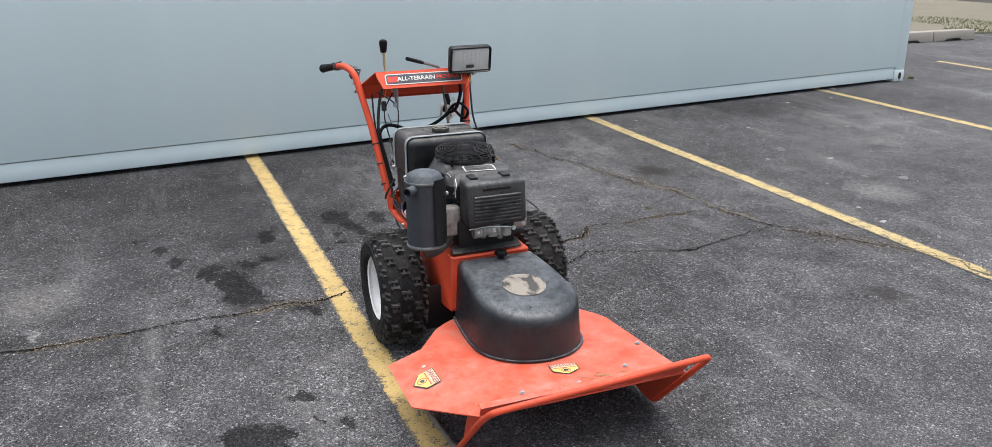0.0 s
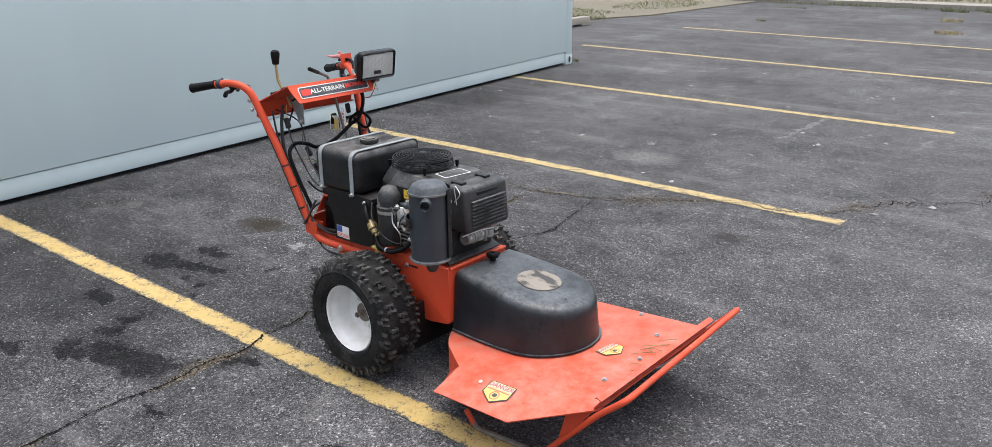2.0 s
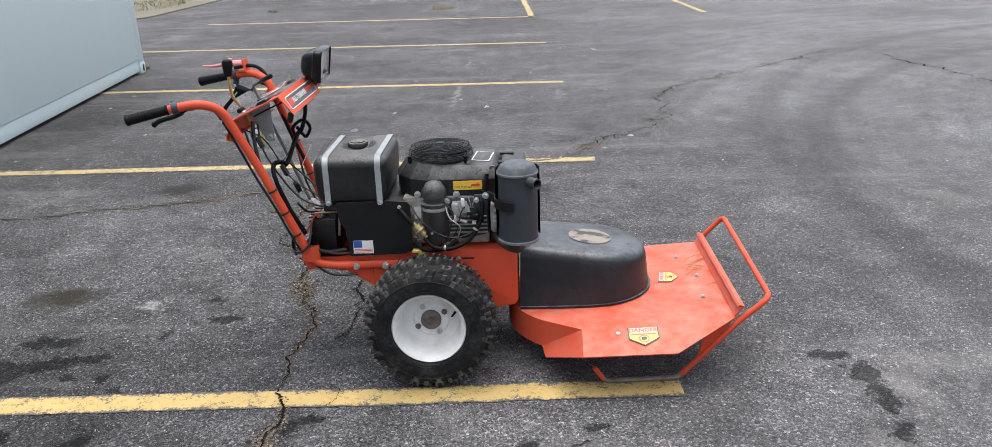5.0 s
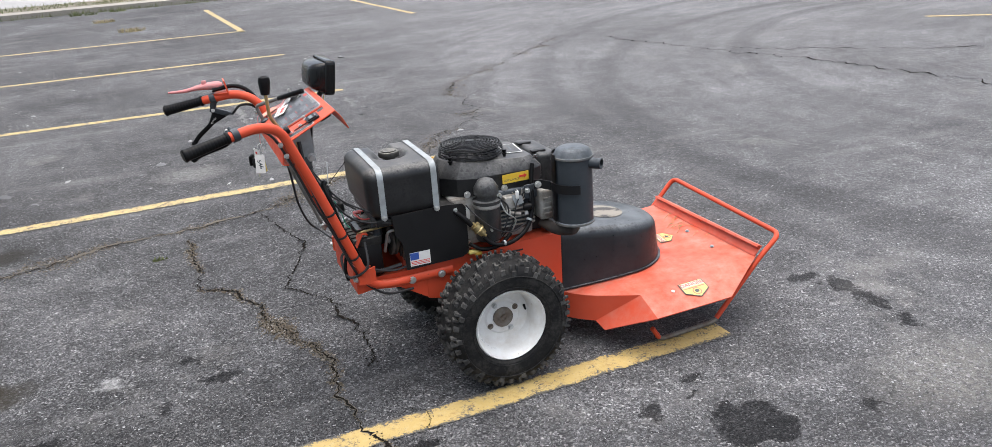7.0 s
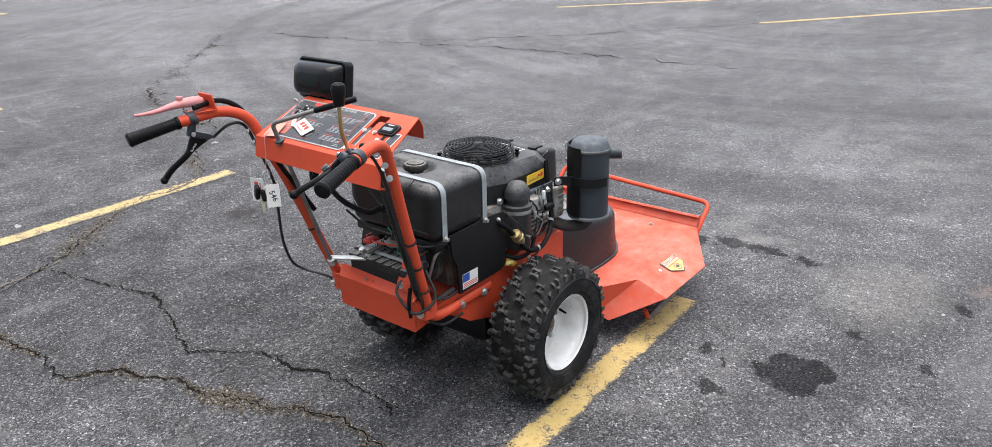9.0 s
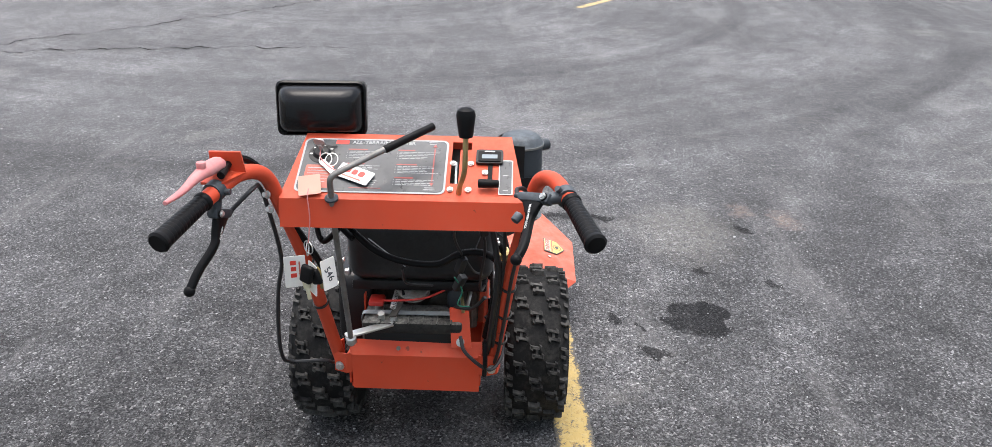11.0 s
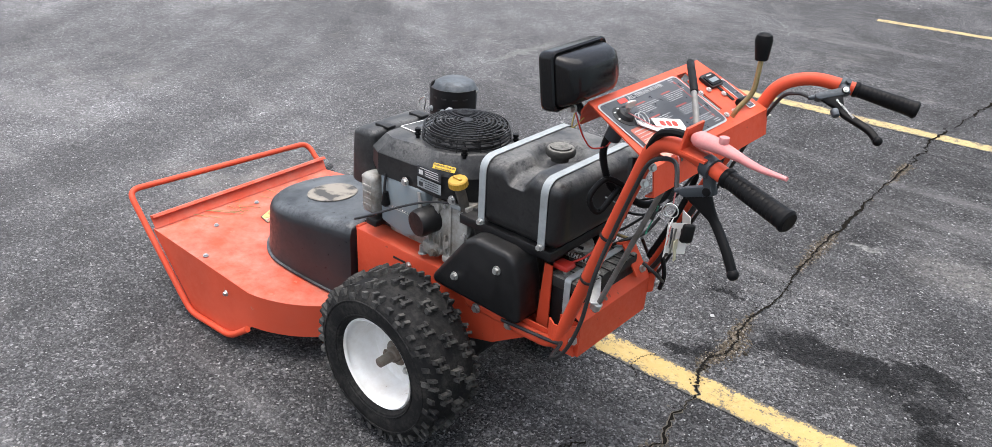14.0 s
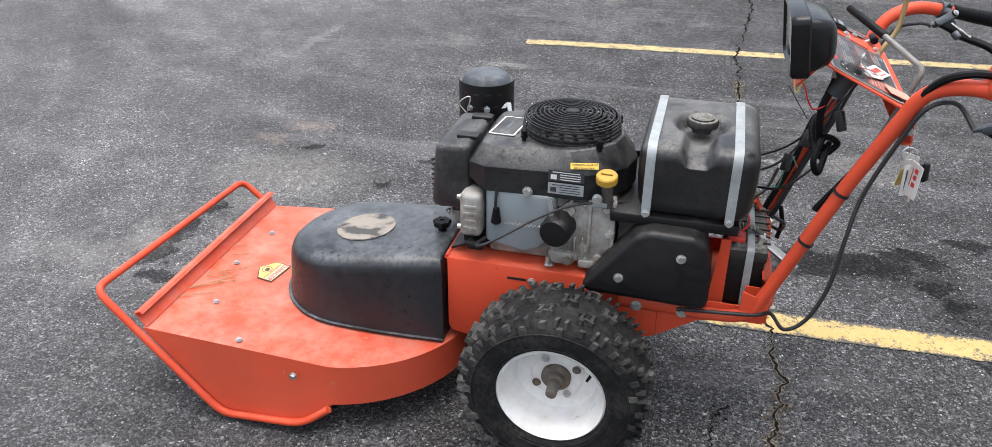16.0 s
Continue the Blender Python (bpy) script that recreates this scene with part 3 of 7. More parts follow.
def painted_line(a, b, width, label="faded yellow parking line on worn asphalt"):
    a, b = Vector((*a, 0)), Vector((*b, 0))
    d = (b - a).normalized()
    s = Vector((-d.y, d.x, 0))
    n = max(int((b - a).length / 0.012), 4)
    bm = bmesh.new()
    rows = []
    for i in range(n + 1):
        q = a + (b - a) * i / n
        wob = [0.5 + 0.03 * noise.noise((q.x * 9, q.y * 9, k)) + 0.025 * noise.noise((q.x * 31, q.y * 31, k + 7)) + 0.05 * noise.noise((q.x * 140, q.y * 140, k + 3)) for k in (0, 5)]
        sway = s * 0.012 * noise.noise((q.x * 1.3, q.y * 1.3, 3))
        z = Vector((0, 0, 0.003))
        rows.append([bm.verts.new(q + s * width * wob[0] + sway + z), bm.verts.new(q + sway * 0.5 + z), bm.verts.new(q - s * width * wob[1] + sway + z)])
    for r0, r1 in zip(rows, rows[1:]):
        bm.faces.new((r0[0], r0[1], r1[1], r1[0]))
        bm.faces.new((r0[1], r0[2], r1[2], r1[1]))
    ob = structure("parking_line", bm, OLDLINE if abs(a.y) > 2 or a.x > 2 else LINE, label, "line marking")
    worn = ob.data.attributes.new("edge", "FLOAT", "POINT")
    worn.data.foreach_set("value", [1.0, 0.0, 1.0] * (n + 1))
    ob["group"] = "parking lines"


for a, b in (((-4.4, -0.52), (0.83, -0.355)), ((-4.6, 2.39), (0.755, 2.43)), ((-4.7, 5.22), (0.66, 5.12)), ((-4.9, 8.02), (0.55, 7.80)),
             ((-4.9, 11.0), (0.42, 10.72)), ((0.39, 10.66), (0.18, 15.0)), ((-4.4, -3.46), (0.82, -3.0)), ((-4.4, -6.15), (0.75, -5.6)),
             ((2.82, 14.2), (3.05, 10.6)), ((7.4, 4.7), (9.7, 2.8)), ((7.5, 2.0), (10.3, 0.0)), ((7.3, -0.9), (10.0, -2.7))):
    painted_line(a, b, 0.108)


def crack(points, width, mat, seed, label, wander=0.035, lift=0.0050):
    """A ragged crack: a wandering strip of changing width with broken edges and crumbs beside it."""
    rnd = random.Random(seed)
    path = spline([(x, y, 0) for x, y in points], 26)
    bm = bmesh.new()
    up = Vector((0, 0, lift))
    prev = None
    run = []
    for i, q in enumerate(path):
        d = (path[min(i + 1, len(path) - 1)] - path[max(i - 1, 0)]).normalized()
        s = Vector((-d.y, d.x, 0))
        off = wander * noise.noise((q.x * 6, q.y * 6, seed)) + wander * 0.7 * noise.noise((q.x * 21, q.y * 21, seed)) + wander * 0.16 * rnd.uniform(-1, 1)
        w = width * (0.15 + 0.60 * max(0, noise.noise((q.x * 4, q.y * 4, seed + 9)) + 0.1) + 0.35 * rnd.random() ** 2)
        if i in (0, len(path) - 1):
            w *= 0.15
        c = q + s * off
        run.append((c, s, w))
        row = [bm.verts.new(c + s * w * rnd.uniform(0.4, 1.3) + up), bm.verts.new(c - s * w * rnd.uniform(0.4, 1.3) + up)]
        if prev:
            bm.faces.new((prev[0], prev[1], row[1], row[0]))
        prev = row
        if rnd.random() < 0.2:  # chipped flakes along the edge
            f = c + s * rnd.choice((-1, 1)) * (w + width * rnd.random() * 1.6) + d * rnd.uniform(-0.01, 0.01)
            r = width * rnd.uniform(0.15, 0.5)
            a0 = rnd.random() * 6
            bm.faces.new([bm.verts.new(f + up + Vector((math.cos(a0 + k * 1.25), math.sin(a0 + k * 1.25), 0)) * r * rnd.uniform(0.5, 1.2)) for k in range(5)])
    ob = structure("asphalt_crack", bm, mat, label, "crack", 60)
    ob["group"] = "cracks in the asphalt"
    return run


CHIP, _nt, _b = material("pale_stone_chip", (0.2, 0.2, 0.2), 0.8)
_b.inputs["Specular IOR Level"].default_value = 0.25
_ri = _nt.nodes.new("ShaderNodeNewGeometry").outputs["Random Per Island"]
_nt.links.new(ramp(_nt, _ri, (0.0, (0.07, 0.07, 0.07)), (0.45, (0.13, 0.13, 0.135)), (0.85, (0.225, 0.225, 0.23)), (1.0, (0.38, 0.38, 0.375))), _b.inputs["Base Color"])


def stone_chips(count, x0, x1, y0, y1, small=0.0016, large=0.0028, label="small pale stone chips worn bare in the asphalt"):
    """Small pale stones worn bare in the surface of the asphalt, thinned out in drifts."""
    rnd = random.Random(77)
    verts, faces = [], []
    for _ in range(count):
        x, y = rnd.uniform(x0, x1), rnd.uniform(y0, y1)
        thick = 0.5 + noise.noise((x * 1.4, y * 1.4, 1)) + 0.6 * noise.noise((x * 6, y * 6, 2))
        if rnd.random() > thick + 0.25:
            continue
        if -1.9 < x < 1.6 and -1.4 < y < 2.2 and any(((x - sx) / sa) ** 2 + ((y - sy) / sb) ** 2 < 1.0 for sx, sy, sa, sb in OIL + DRIPS + PUDDLES) and rnd.random() < 0.85:
            continue
        r = small + large * rnd.random() ** 2
        if rnd.random() < 0.02:
            r *= 2.0
        w, t, n0 = rnd.uniform(0.5, 1.0), rnd.random() * 6.28, len(verts)
        ct, st = math.cos(t), math.sin(t)
        lx, ly = rnd.uniform(-0.25, 0.25), rnd.uniform(-0.25, 0.25)
        for k in range(5):
            an = k * 1.2566 + rnd.uniform(-0.3, 0.3)
            u, v = r * math.cos(an), r * w * math.sin(an)
            verts.append((x + u * ct - v * st, y + u * st + v * ct, 0.0012 + u * lx + v * ly))
        verts.append((x, y, 0.0012 + r * 0.35))
        for k in range(5):
            faces.append((n0 + k, n0 + (k + 1) % 5, n0 + 5))
    me = bpy.data.meshes.new("stone_chips")
    me.from_pydata(verts, [], faces)
    me.materials.append(CHIP)
    tagged(new("stone_chips", me), label, "stone chips", kind="stuff")


stone_chips(185000, -3.0, 4.2, -3.0, 4.4)
stone_chips(650, -4.0, 1.2, 2.4, 9.0, 0.007, 0.022, "pale bits of stone and dry leaves scattered in the bays")
C1 = "dark open crack running across the asphalt"
C2 = "sand-filled pale crack in the asphalt"
MAIN = [(-0.40, -2.6), (-0.41, -2.0), (-0.422, -1.44), (-0.421, -1.30), (-0.436, -1.18), (-0.461, -1.08), (-0.453, -0.96), (-0.453, -0.83), (-0.469, -0.71), (-0.482, -0.62), (-0.462, -0.53), (-0.468, -0.46), (-0.49, -0.40)]
INNER = [(-0.49, -0.40), (-0.53, -0.14), (-0.515, 0.14), (-0.58, 0.32), (-0.66, 0.56)]
SECOND = [(-0.66, 0.56), (-0.69, 0.73), (-0.76, 0.90), (-0.87, 1.02), (-0.90, 1.22), (-0.90, 1.5), (-0.89, 1.72)]
WIDE = [(-2.85, 1.38), (-2.16, 1.57), (-1.55, 1.73), (-1.31, 1.84), (-0.82, 1.90), (-0.49, 1.985), (-0.22, 2.17), (-0.06, 2.31), (0.23, 2.41), (0.55, 2.47), (0.78, 2.81)]
FAR = [(0.78, 2.81), (1.2, 3.26), (1.43, 3.87), (1.52, 4.59), (2.03, 5.11), (2.82, 5.81), (3.6, 6.6)]
run_main = crack(MAIN, 0.0125, CRACK, 1, C1, 0.014)
run_inner = crack(INNER, 0.0095, CRACK, 15, C1)
run_second = crack(SECOND, 0.0115, CRACK, 2, C1)
crack([(-0.40, -2.6), (-0.40, -3.0), (-0.43, -3.6), (-0.47, -4.4), (-0.50, -6)], 0.014, CRACK, 3, C1)
run_wide = crack(WIDE, 0.021, CRACK_SAND, 4, C2, 0.035, 0.0042)
crack(INNER, 0.017, CRACK_SAND, 15, C2, 0.035, 0.0042)
crack(WIDE, 0.0080, CRACK, 14, C1, 0.05)
run_far = crack(FAR, 0.013, CRACK, 5, C1, 0.11)
crack([(-0.535, 1.92), (-0.42, 1.57), (-0.39, 1.30), (-0.47, 1.06), (-0.55, 0.87), (-0.42, 0.68), (-0.39, 0.43), (-0.36, 0.18), (-0.42, 0.02)], 0.0115, CRACK, 6, C1)
crack([(4.0, 6.2), (4.2, 5.2), (4.4, 4.4), (4.68, 3.4), (4.85, 2.5), (5.0, 1.2)], 0.02, CRACK, 7, C1, 0.1)
crack([(4.5, 4.6), (5.1, 3.9), (6.2, 2.9), (7.5, 2.0)], 0.016, CRACK, 8, C1, 0.1)
crack([(-0.34, -0.30), (-0.30, -0.36), (-0.33, -0.44), (-0.28, -0.47)], 0.005, CRACK, 12, C1, 0.02)


def crumble(name, runs, label):
    """Broken stones, sand and clods lying along the cracks: (path, half width, pieces a metre)."""
    rnd = random.Random(21)
    verts, quads = [], []
    for run, spread, dense in runs:
        for (a, s, w), (b, s1, w1) in zip(run, run[1:]):
            d = b - a
            here = max(0.0, 0.35 + 1.3 * noise.noise((a.x * 3, a.y * 3, 4)))
            for _ in range(int(dense * here * d.length + rnd.random())):
                side = rnd.choice((-1, 1))
                out = abs(rnd.gauss(0, spread * (0.4 + here))) + w * rnd.uniform(0.35, 1.0)
                q = a + d * rnd.random() + s * side * out
                r = 0.0014 + 0.0042 * rnd.random() ** 3
                if rnd.random() < 0.02:
                    r *= 1.8
                h, flat_by = r * rnd.uniform(0.25, 0.8), rnd.uniform(0.55, 1.0)
                t, n0 = rnd.random() * 6.28, len(verts)
                for k in range(5):
                    an = t + k * 1.2566
                    verts.append((q.x + r * math.cos(an), q.y + r * flat_by * math.sin(an), 0.0005))
                    verts.append((q.x + r * 0.62 * math.cos(an + 0.3), q.y + r * flat_by * 0.62 * math.sin(an + 0.3), 0.001 + h))
                for k in range(5):
                    e = (k + 1) % 5
                    quads.append((n0 + 2 * k, n0 + 2 * e, n0 + 2 * e + 1, n0 + 2 * k + 1))
                quads.append(tuple(n0 + 2 * k + 1 for k in range(5)))
    me = bpy.data.meshes.new(name)
    me.from_pydata(verts, [], quads)
    me.materials.append(CRUMB)
    tagged(new(name, me), label, "gravel", kind="stuff")


crumble("crack_gravel", [(run_main, 0.012, 3800), (run_inner, 0.022, 6500), (run_second, 0.012, 2600), (run_wide, 0.045, 3000), (run_far, 0.05, 900)],
        "brown sand and broken stone bits along the cracks")

# ---------------------------------------------------------------- shipping container
CORNER, ANG = Vector((-3.918, 6.42, 0)), 96.54
container = thing("shipping_container", "pale blue-grey steel shipping container standing on the asphalt", "container", CORNER)
container.rotation_euler = (0, 0, radians(ANG - 180))
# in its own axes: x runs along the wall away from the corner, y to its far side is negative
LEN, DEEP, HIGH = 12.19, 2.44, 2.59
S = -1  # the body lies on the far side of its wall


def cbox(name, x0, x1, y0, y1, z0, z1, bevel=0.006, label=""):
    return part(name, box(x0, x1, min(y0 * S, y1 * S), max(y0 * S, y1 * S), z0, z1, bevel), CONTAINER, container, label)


cbox("side_wall", 0.14, LEN - 0.14, 0.006, 0.04, 0.158, HIGH - 0.11, 0.004)
cbox("side_wall", 0.14, LEN - 0.14, DEEP - 0.07, DEEP - 0.035, 0.17, HIGH - 0.11, 0.004)
cbox("end_wall", 0.03, 0.07, 0.13, DEEP - 0.13, 0.17, HIGH - 0.11, 0.004)
cbox("end_wall", LEN - 0.07, LEN - 0.03, 0.13, DEEP - 0.13, 0.17, HIGH - 0.11, 0.004)
cbox("roof", 0.05, LEN - 0.05, 0.05, DEEP - 0.05, HIGH - 0.09, HIGH - 0.05, 0.004)
cbox("floor_pan", 0.1, LEN - 0.1, 0.1, DEEP - 0.1, 0.06, 0.16, 0.004)
for y0, y1 in ((0.018, 0.07), (DEEP - 0.07, DEEP - 0.018)):
    cbox("bottom_rail", 0.15, LEN - 0.15, y0, y1, 0.030, 0.153, 0.006)
    cbox("top_rail", 0.15, LEN - 0.15, y0, y1, HIGH - 0.11, HIGH - 0.02, 0.006)
for x0, x1 in ((0.004, 0.15), (LEN - 0.15, LEN - 0.004)):
    for y0, y1 in ((0.002, 0.14), (DEEP - 0.14, DEEP - 0.002)):
        cbox("corner_post", x0, x1, y0, y1, 0.12, HIGH - 0.12, 0.012)
        for z0, z1 in ((0.0, 0.125), (HIGH - 0.125, HIGH)):
            cast = cbox("corner_casting", x0 - 0.004, x1 + 0.004, y0 - 0.004 if y0 < 1 else y0, y1 if y0 < 1 else y1 + 0.004, z0, z1, 0.012)
            mid = (x0 + x1) / 2
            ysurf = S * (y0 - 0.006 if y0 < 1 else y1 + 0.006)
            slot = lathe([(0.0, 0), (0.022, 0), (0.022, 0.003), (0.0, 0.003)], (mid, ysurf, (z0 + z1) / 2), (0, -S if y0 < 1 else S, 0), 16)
            bmesh.ops.scale(slot, vec=(1, 1, 1.7), space=Matrix.Translation((-mid, -ysurf, -(z0 + z1) / 2)), verts=slot.verts)
            part("lifting_slot", slot, CABLE, cast, "dark oval lifting hole")

# ---------------------------------------------------------------- edge of the lot
def parking_block(y0, y1):
    """A long low concrete block with sloping sides and a notch under it for rain water."""
    side = [(y0, 0.0), (y0 + 0.22, 0.0), (y0 + 0.26, 0.035), (y1 - 0.30, 0.035), (y1 - 0.26, 0.0), (y1, 0.0), (y1, 0.15), (y0, 0.15)]
    bm = prism(side, "x", -6.62, -6.42, 0.012)
    for v in bm.verts:
        k = v.co.z / 0.15
        v.co.x = -6.52 + (v.co.x + 6.52) * (1 - 0.22 * k) + 0.004 * noise.noise(v.co * 9)
        v.co.z += 0.006 * noise.noise(v.co * 5 + Vector((3, 0, 0))) * k
    ob = finish("parking_block", bm, CONCRETE)
    tagged(ob, "weathered concrete parking block lying on the asphalt", "parking block", "parking blocks")


parking_block(8.25, 9.62)
parking_block(9.63, 10.45)


def strip(name, outline, z, mat, label, category):
    structure(name, prism(outline, "z", 0.0, z), mat, label, category)


strip("verge", [(-7.2, 10.6), (-6.5, 12.6), (-6.3, 16.9), (-14, 16.9), (-30, 16.9), (-30, 7.5), (-9, 7.5)], 0.02, SOIL, "bare soil verge with sparse grass", "verge")
strip("pavement", [(-60, 17.3), (40, 17.3), (40, 18.3), (-60, 18.3)], 0.06, CONCRETE, "pale concrete pavement along the lot", "pavement")
strip("kerb", [(-60, 17.05), (40, 17.05), (40, 17.28), (-60, 17.28)], 0.10, CONCRETE, "low pale concrete kerb at the edge of the lot", "kerb")
strip("lawn", [(-60, 18.32), (40, 18.32), (40, 19.9), (-60, 19.9)], 0.05, SOIL, "strip of soil and grass beside the road", "verge")
strip("road", [(-80, 19.92), (60, 19.92), (60, 31), (-80, 31)], 0.035, ROADGREY, "pale grey concrete street", "road")
strip("far_lawn", [(-80, 31.02), (60, 31.02), (60, 90), (-80, 90)], 0.06, SOIL, "grass on the far side of the street", "verge")


def grass_tufts(name, spots, label, mat=None):
    bm = bmesh.new()
    rnd = random.Random(11)
    for cx, cy, rx, ry, n, h, z in spots:
        for _ in range(n):
            a, r = rnd.random() * 6.283, math.sqrt(rnd.random())
            x, y = cx + rx * r * math.cos(a), cy + ry * r * math.sin(a)
            t, hh, w = rnd.random() * 6.283, h * (0.4 + rnd.random()), 0.005 + 0.006 * rnd.random()
            lean = Vector((math.cos(t * 3), math.sin(t * 3), 0)) * hh * 0.5
            s = Vector((math.cos(t), math.sin(t), 0)) * w
            p = Vector((x, y, z))
            bm.faces.new([bm.verts.new(q) for q in (p - s, p + s, p + s * 0.5 + lean * 0.5 + Vector((0, 0, hh * 0.6)), p + lean + Vector((0, 0, hh)))])
    tagged(finish(name, bm, mat or GRASS), label, "grass", kind="stuff")


grass_tufts("grass", [(-8.4, 12.3, 1.2, 0.7, 700, 0.035, 0.02), (-7.6, 14.8, 0.8, 1.5, 600, 0.04, 0.02), (-10, 18.9, 12, 0.7, 3000, 0.09, 0.04),
                      (8, 19.0, 10, 0.8, 2600, 0.09, 0.04), (-2, 16.98, 6, 0.06, 500, 0.07, 0.0), (-7.2, 11.3, 0.45, 0.4, 260, 0.06, 0.01), (-10, 40, 40, 8, 4000, 0.25, 0.05)], "short sparse grass tufts on the verge")
grass_tufts("weed", [(-1.05, 1.50, 0.03, 0.02, 12, 0.014, 0.0), (-2.2, 16.6, 0.12, 0.08, 60, 0.08, 0.0), (-4.3, 12.75, 0.10, 0.06, 40, 0.04, 0.0), (-1.9, 16.5, 0.14, 0.07, 60, 0.06, 0.0), (-5.0, 15.8, 0.3, 0.05, 60, 0.04, 0.0), (-1.4, 16.7, 0.2, 0.06, 90, 0.07, 0.0), (-3.99, 6.60, 0.03, 0.04, 30, 0.03, 0.0)], "small green weeds growing in cracks")


grass_tufts("dry_weed", [(-1.15, 12.4, 0.20, 0.12, 120, 0.055, 0.0), (-1.62, 14.5, 0.18, 0.12, 100, 0.055, 0.0)], "dry yellow weeds growing through the asphalt", STRAW)


def tree(at, r, height, seed):
    rnd = random.Random(seed)
    e = thing("tree", "roadside tree with a dark rough trunk and leafy crown", "tree", at)
    trunk_path = [Vector((0.05 * noise.noise((i, seed, 0)) * i, 0.05 * noise.noise((i, seed, 5)) * i, height * i / 8)) for i in range(9)]
    bm = tube(trunk_path, [r * (1.35 if i == 0 else 1.05 - 0.09 * i) for i in range(9)], 14)
    tips = []
    for k in range(9):
        base = trunk_path[4 + k % 4]
        a = k * 2.4 + rnd.random()
        tip = base + Vector((math.cos(a) * (1.2 + rnd.random()), math.sin(a) * (1.2 + rnd.random()), 1.0 + rnd.random()))
        tube(spline([base, (base + tip) / 2 + Vector((0, 0, 0.25)), tip], 5), [r * 0.4 * (1 - i / 12) for i in range(11)], 8, bm)
        tips += [tip, (base + tip * 2) / 3]
    part("trunk", bm, BARK, e)
    leaves = bmesh.new()
    for tip in tips:
        for _ in range(130):
            q = tip + Vector((rnd.gauss(0, 0.45), rnd.gauss(0, 0.45), rnd.gauss(0, 0.35)))
            u = Vector((rnd.gauss(0, 1), rnd.gauss(0, 1), rnd.gauss(0, 1))).normalized()
            w = u.orthogonal().normalized()
            leaves.faces.new([leaves.verts.new(q + c) for c in (-u * 0.07, w * 0.035, u * 0.07, -w * 0.035)])
    part("crown", leaves, GRASS, e)


tree((-6.45, 18.9, 0.03), 0.19, 4.6, 4)
for x in (-7.95, -7.25):
    bm = rod((x, 18.9, 0.03), (x, 18.9, 2.2), 0.045, seg=12)
    tagged(finish("sign_post", bm, BARK), "thin dark metal post beside the street", "post")

# ---------------------------------------------------------------- the mower
mower = thing("brush_mower", "orange walk-behind brush mower with black engine parked on asphalt", "mower")


# ---- wheels
def wheel(x, y, z, s, shaft):
    out = Vector((0, s, 0))
    c = Vector((x, y, z))
    slim = 0.91
    rim = lathe([(r, h * slim) for r, h in [(0.117, -0.07), (0.122, -0.078), (0.112, -0.07), (0.100, -0.045), (0.098, -0.022), (0.055, -0.020), (0.050, -0.014), (0.0, -0.014),
                 (0.0, -0.008), (0.055, -0.008), (0.062, -0.014), (0.092, -0.014), (0.098, -0.004), (0.101, 0.03), (0.106, 0.050), (0.112, 0.060),
                 (0.117, 0.064), (0.122, 0.074), (0.118, 0.078), (0.113, 0.072)]], c, out, 48)
    w = part("wheel", rim, WHITE, mower, "white-painted steel wheel rim with dirt")
    body = [(0.1195, -0.060), (0.1228, -0.076), (0.128, -0.086), (0.150, -0.093), (0.172, -0.091), (0.188, -0.080), (0.196, -0.058), (0.1985, -0.02),
            (0.1985, 0.02), (0.196, 0.058), (0.188, 0.080), (0.172, 0.091), (0.150, 0.093), (0.1285, 0.086), (0.1228, 0.076), (0.1195, 0.060)]
    body = [(r if r < 0.12 else 0.119 + (r - 0.119) * 1.11, h * slim) for r, h in body]
    tyre = lathe(body, c, out, 72)
    for r, h in ((0.136, 0.0885 * slim), (0.174, 0.0925 * slim)):
        lathe([(r - 0.003, h - 0.003), (r - 0.001, h + 0.0015), (r + 0.001, h + 0.0015), (r + 0.003, h - 0.003)], c, out, 72, tyre)
    part("tyre", tyre, RUBBER, w, "black knobbly tyre with dusty sidewall")
    base = frame_to(c, c + out)
    n = 15
    rot = base.to_3x3().to_4x4()

    def bars(*rows):
        """Rubber bars joined into one lug at angle zero: (height, inner radius, outer radius, half length, half width, shift)."""
        bm = bmesh.new()
        for h, r0, r1, half_len, half_wide, shift in rows:
            vs = []
            h, half_len = h * slim, half_len * slim
            for rr, k in ((r0, 1.0), (r1, 0.84)):
                for su, sv in ((-1, -1), (1, -1), (1, 1), (-1, 1)):
                    vs.append(bm.verts.new((rr, shift + su * half_wide * k + sv * 0.0022, h + sv * half_len * k)))
            for f in ((0, 1, 2, 3), (4, 5, 6, 7), (0, 1, 5, 4), (1, 2, 6, 5), (2, 3, 7, 6), (3, 0, 4, 7)):
                bm.faces.new([vs[i] for i in f])
        bmesh.ops.recalc_face_normals(bm, faces=bm.faces)
        me = bpy.data.meshes.new("lug")
        bm.to_mesh(me)
        bm.free()
        me.materials.append(TREAD)
        return me

    def lugs(me, offset):
        for k in range(n):
            ob = new("tread_lug", me)
            ob.parent = w
            ob.matrix_local = Matrix.Translation(c) @ rot @ Matrix.Rotation(2 * math.pi * (k + offset) / n, 4, "Z")

    for row, h in enumerate((-0.046, 0.0, 0.046)):
        top_r = 0.2205 - 2.6 * h ** 2
        pair = []
        for q in (-1, 1):
            pair += [(h + q * 0.003, 0.203, top_r, 0.0175, 0.0040, q * 0.0108), (h + q * 0.003 + 0.0135, 0.203, top_r, 0.0042, 0.0062, q * 0.0112), (h + q * 0.003 - 0.0135, 0.203, top_r, 0.0042, 0.0062, q * 0.0112)]
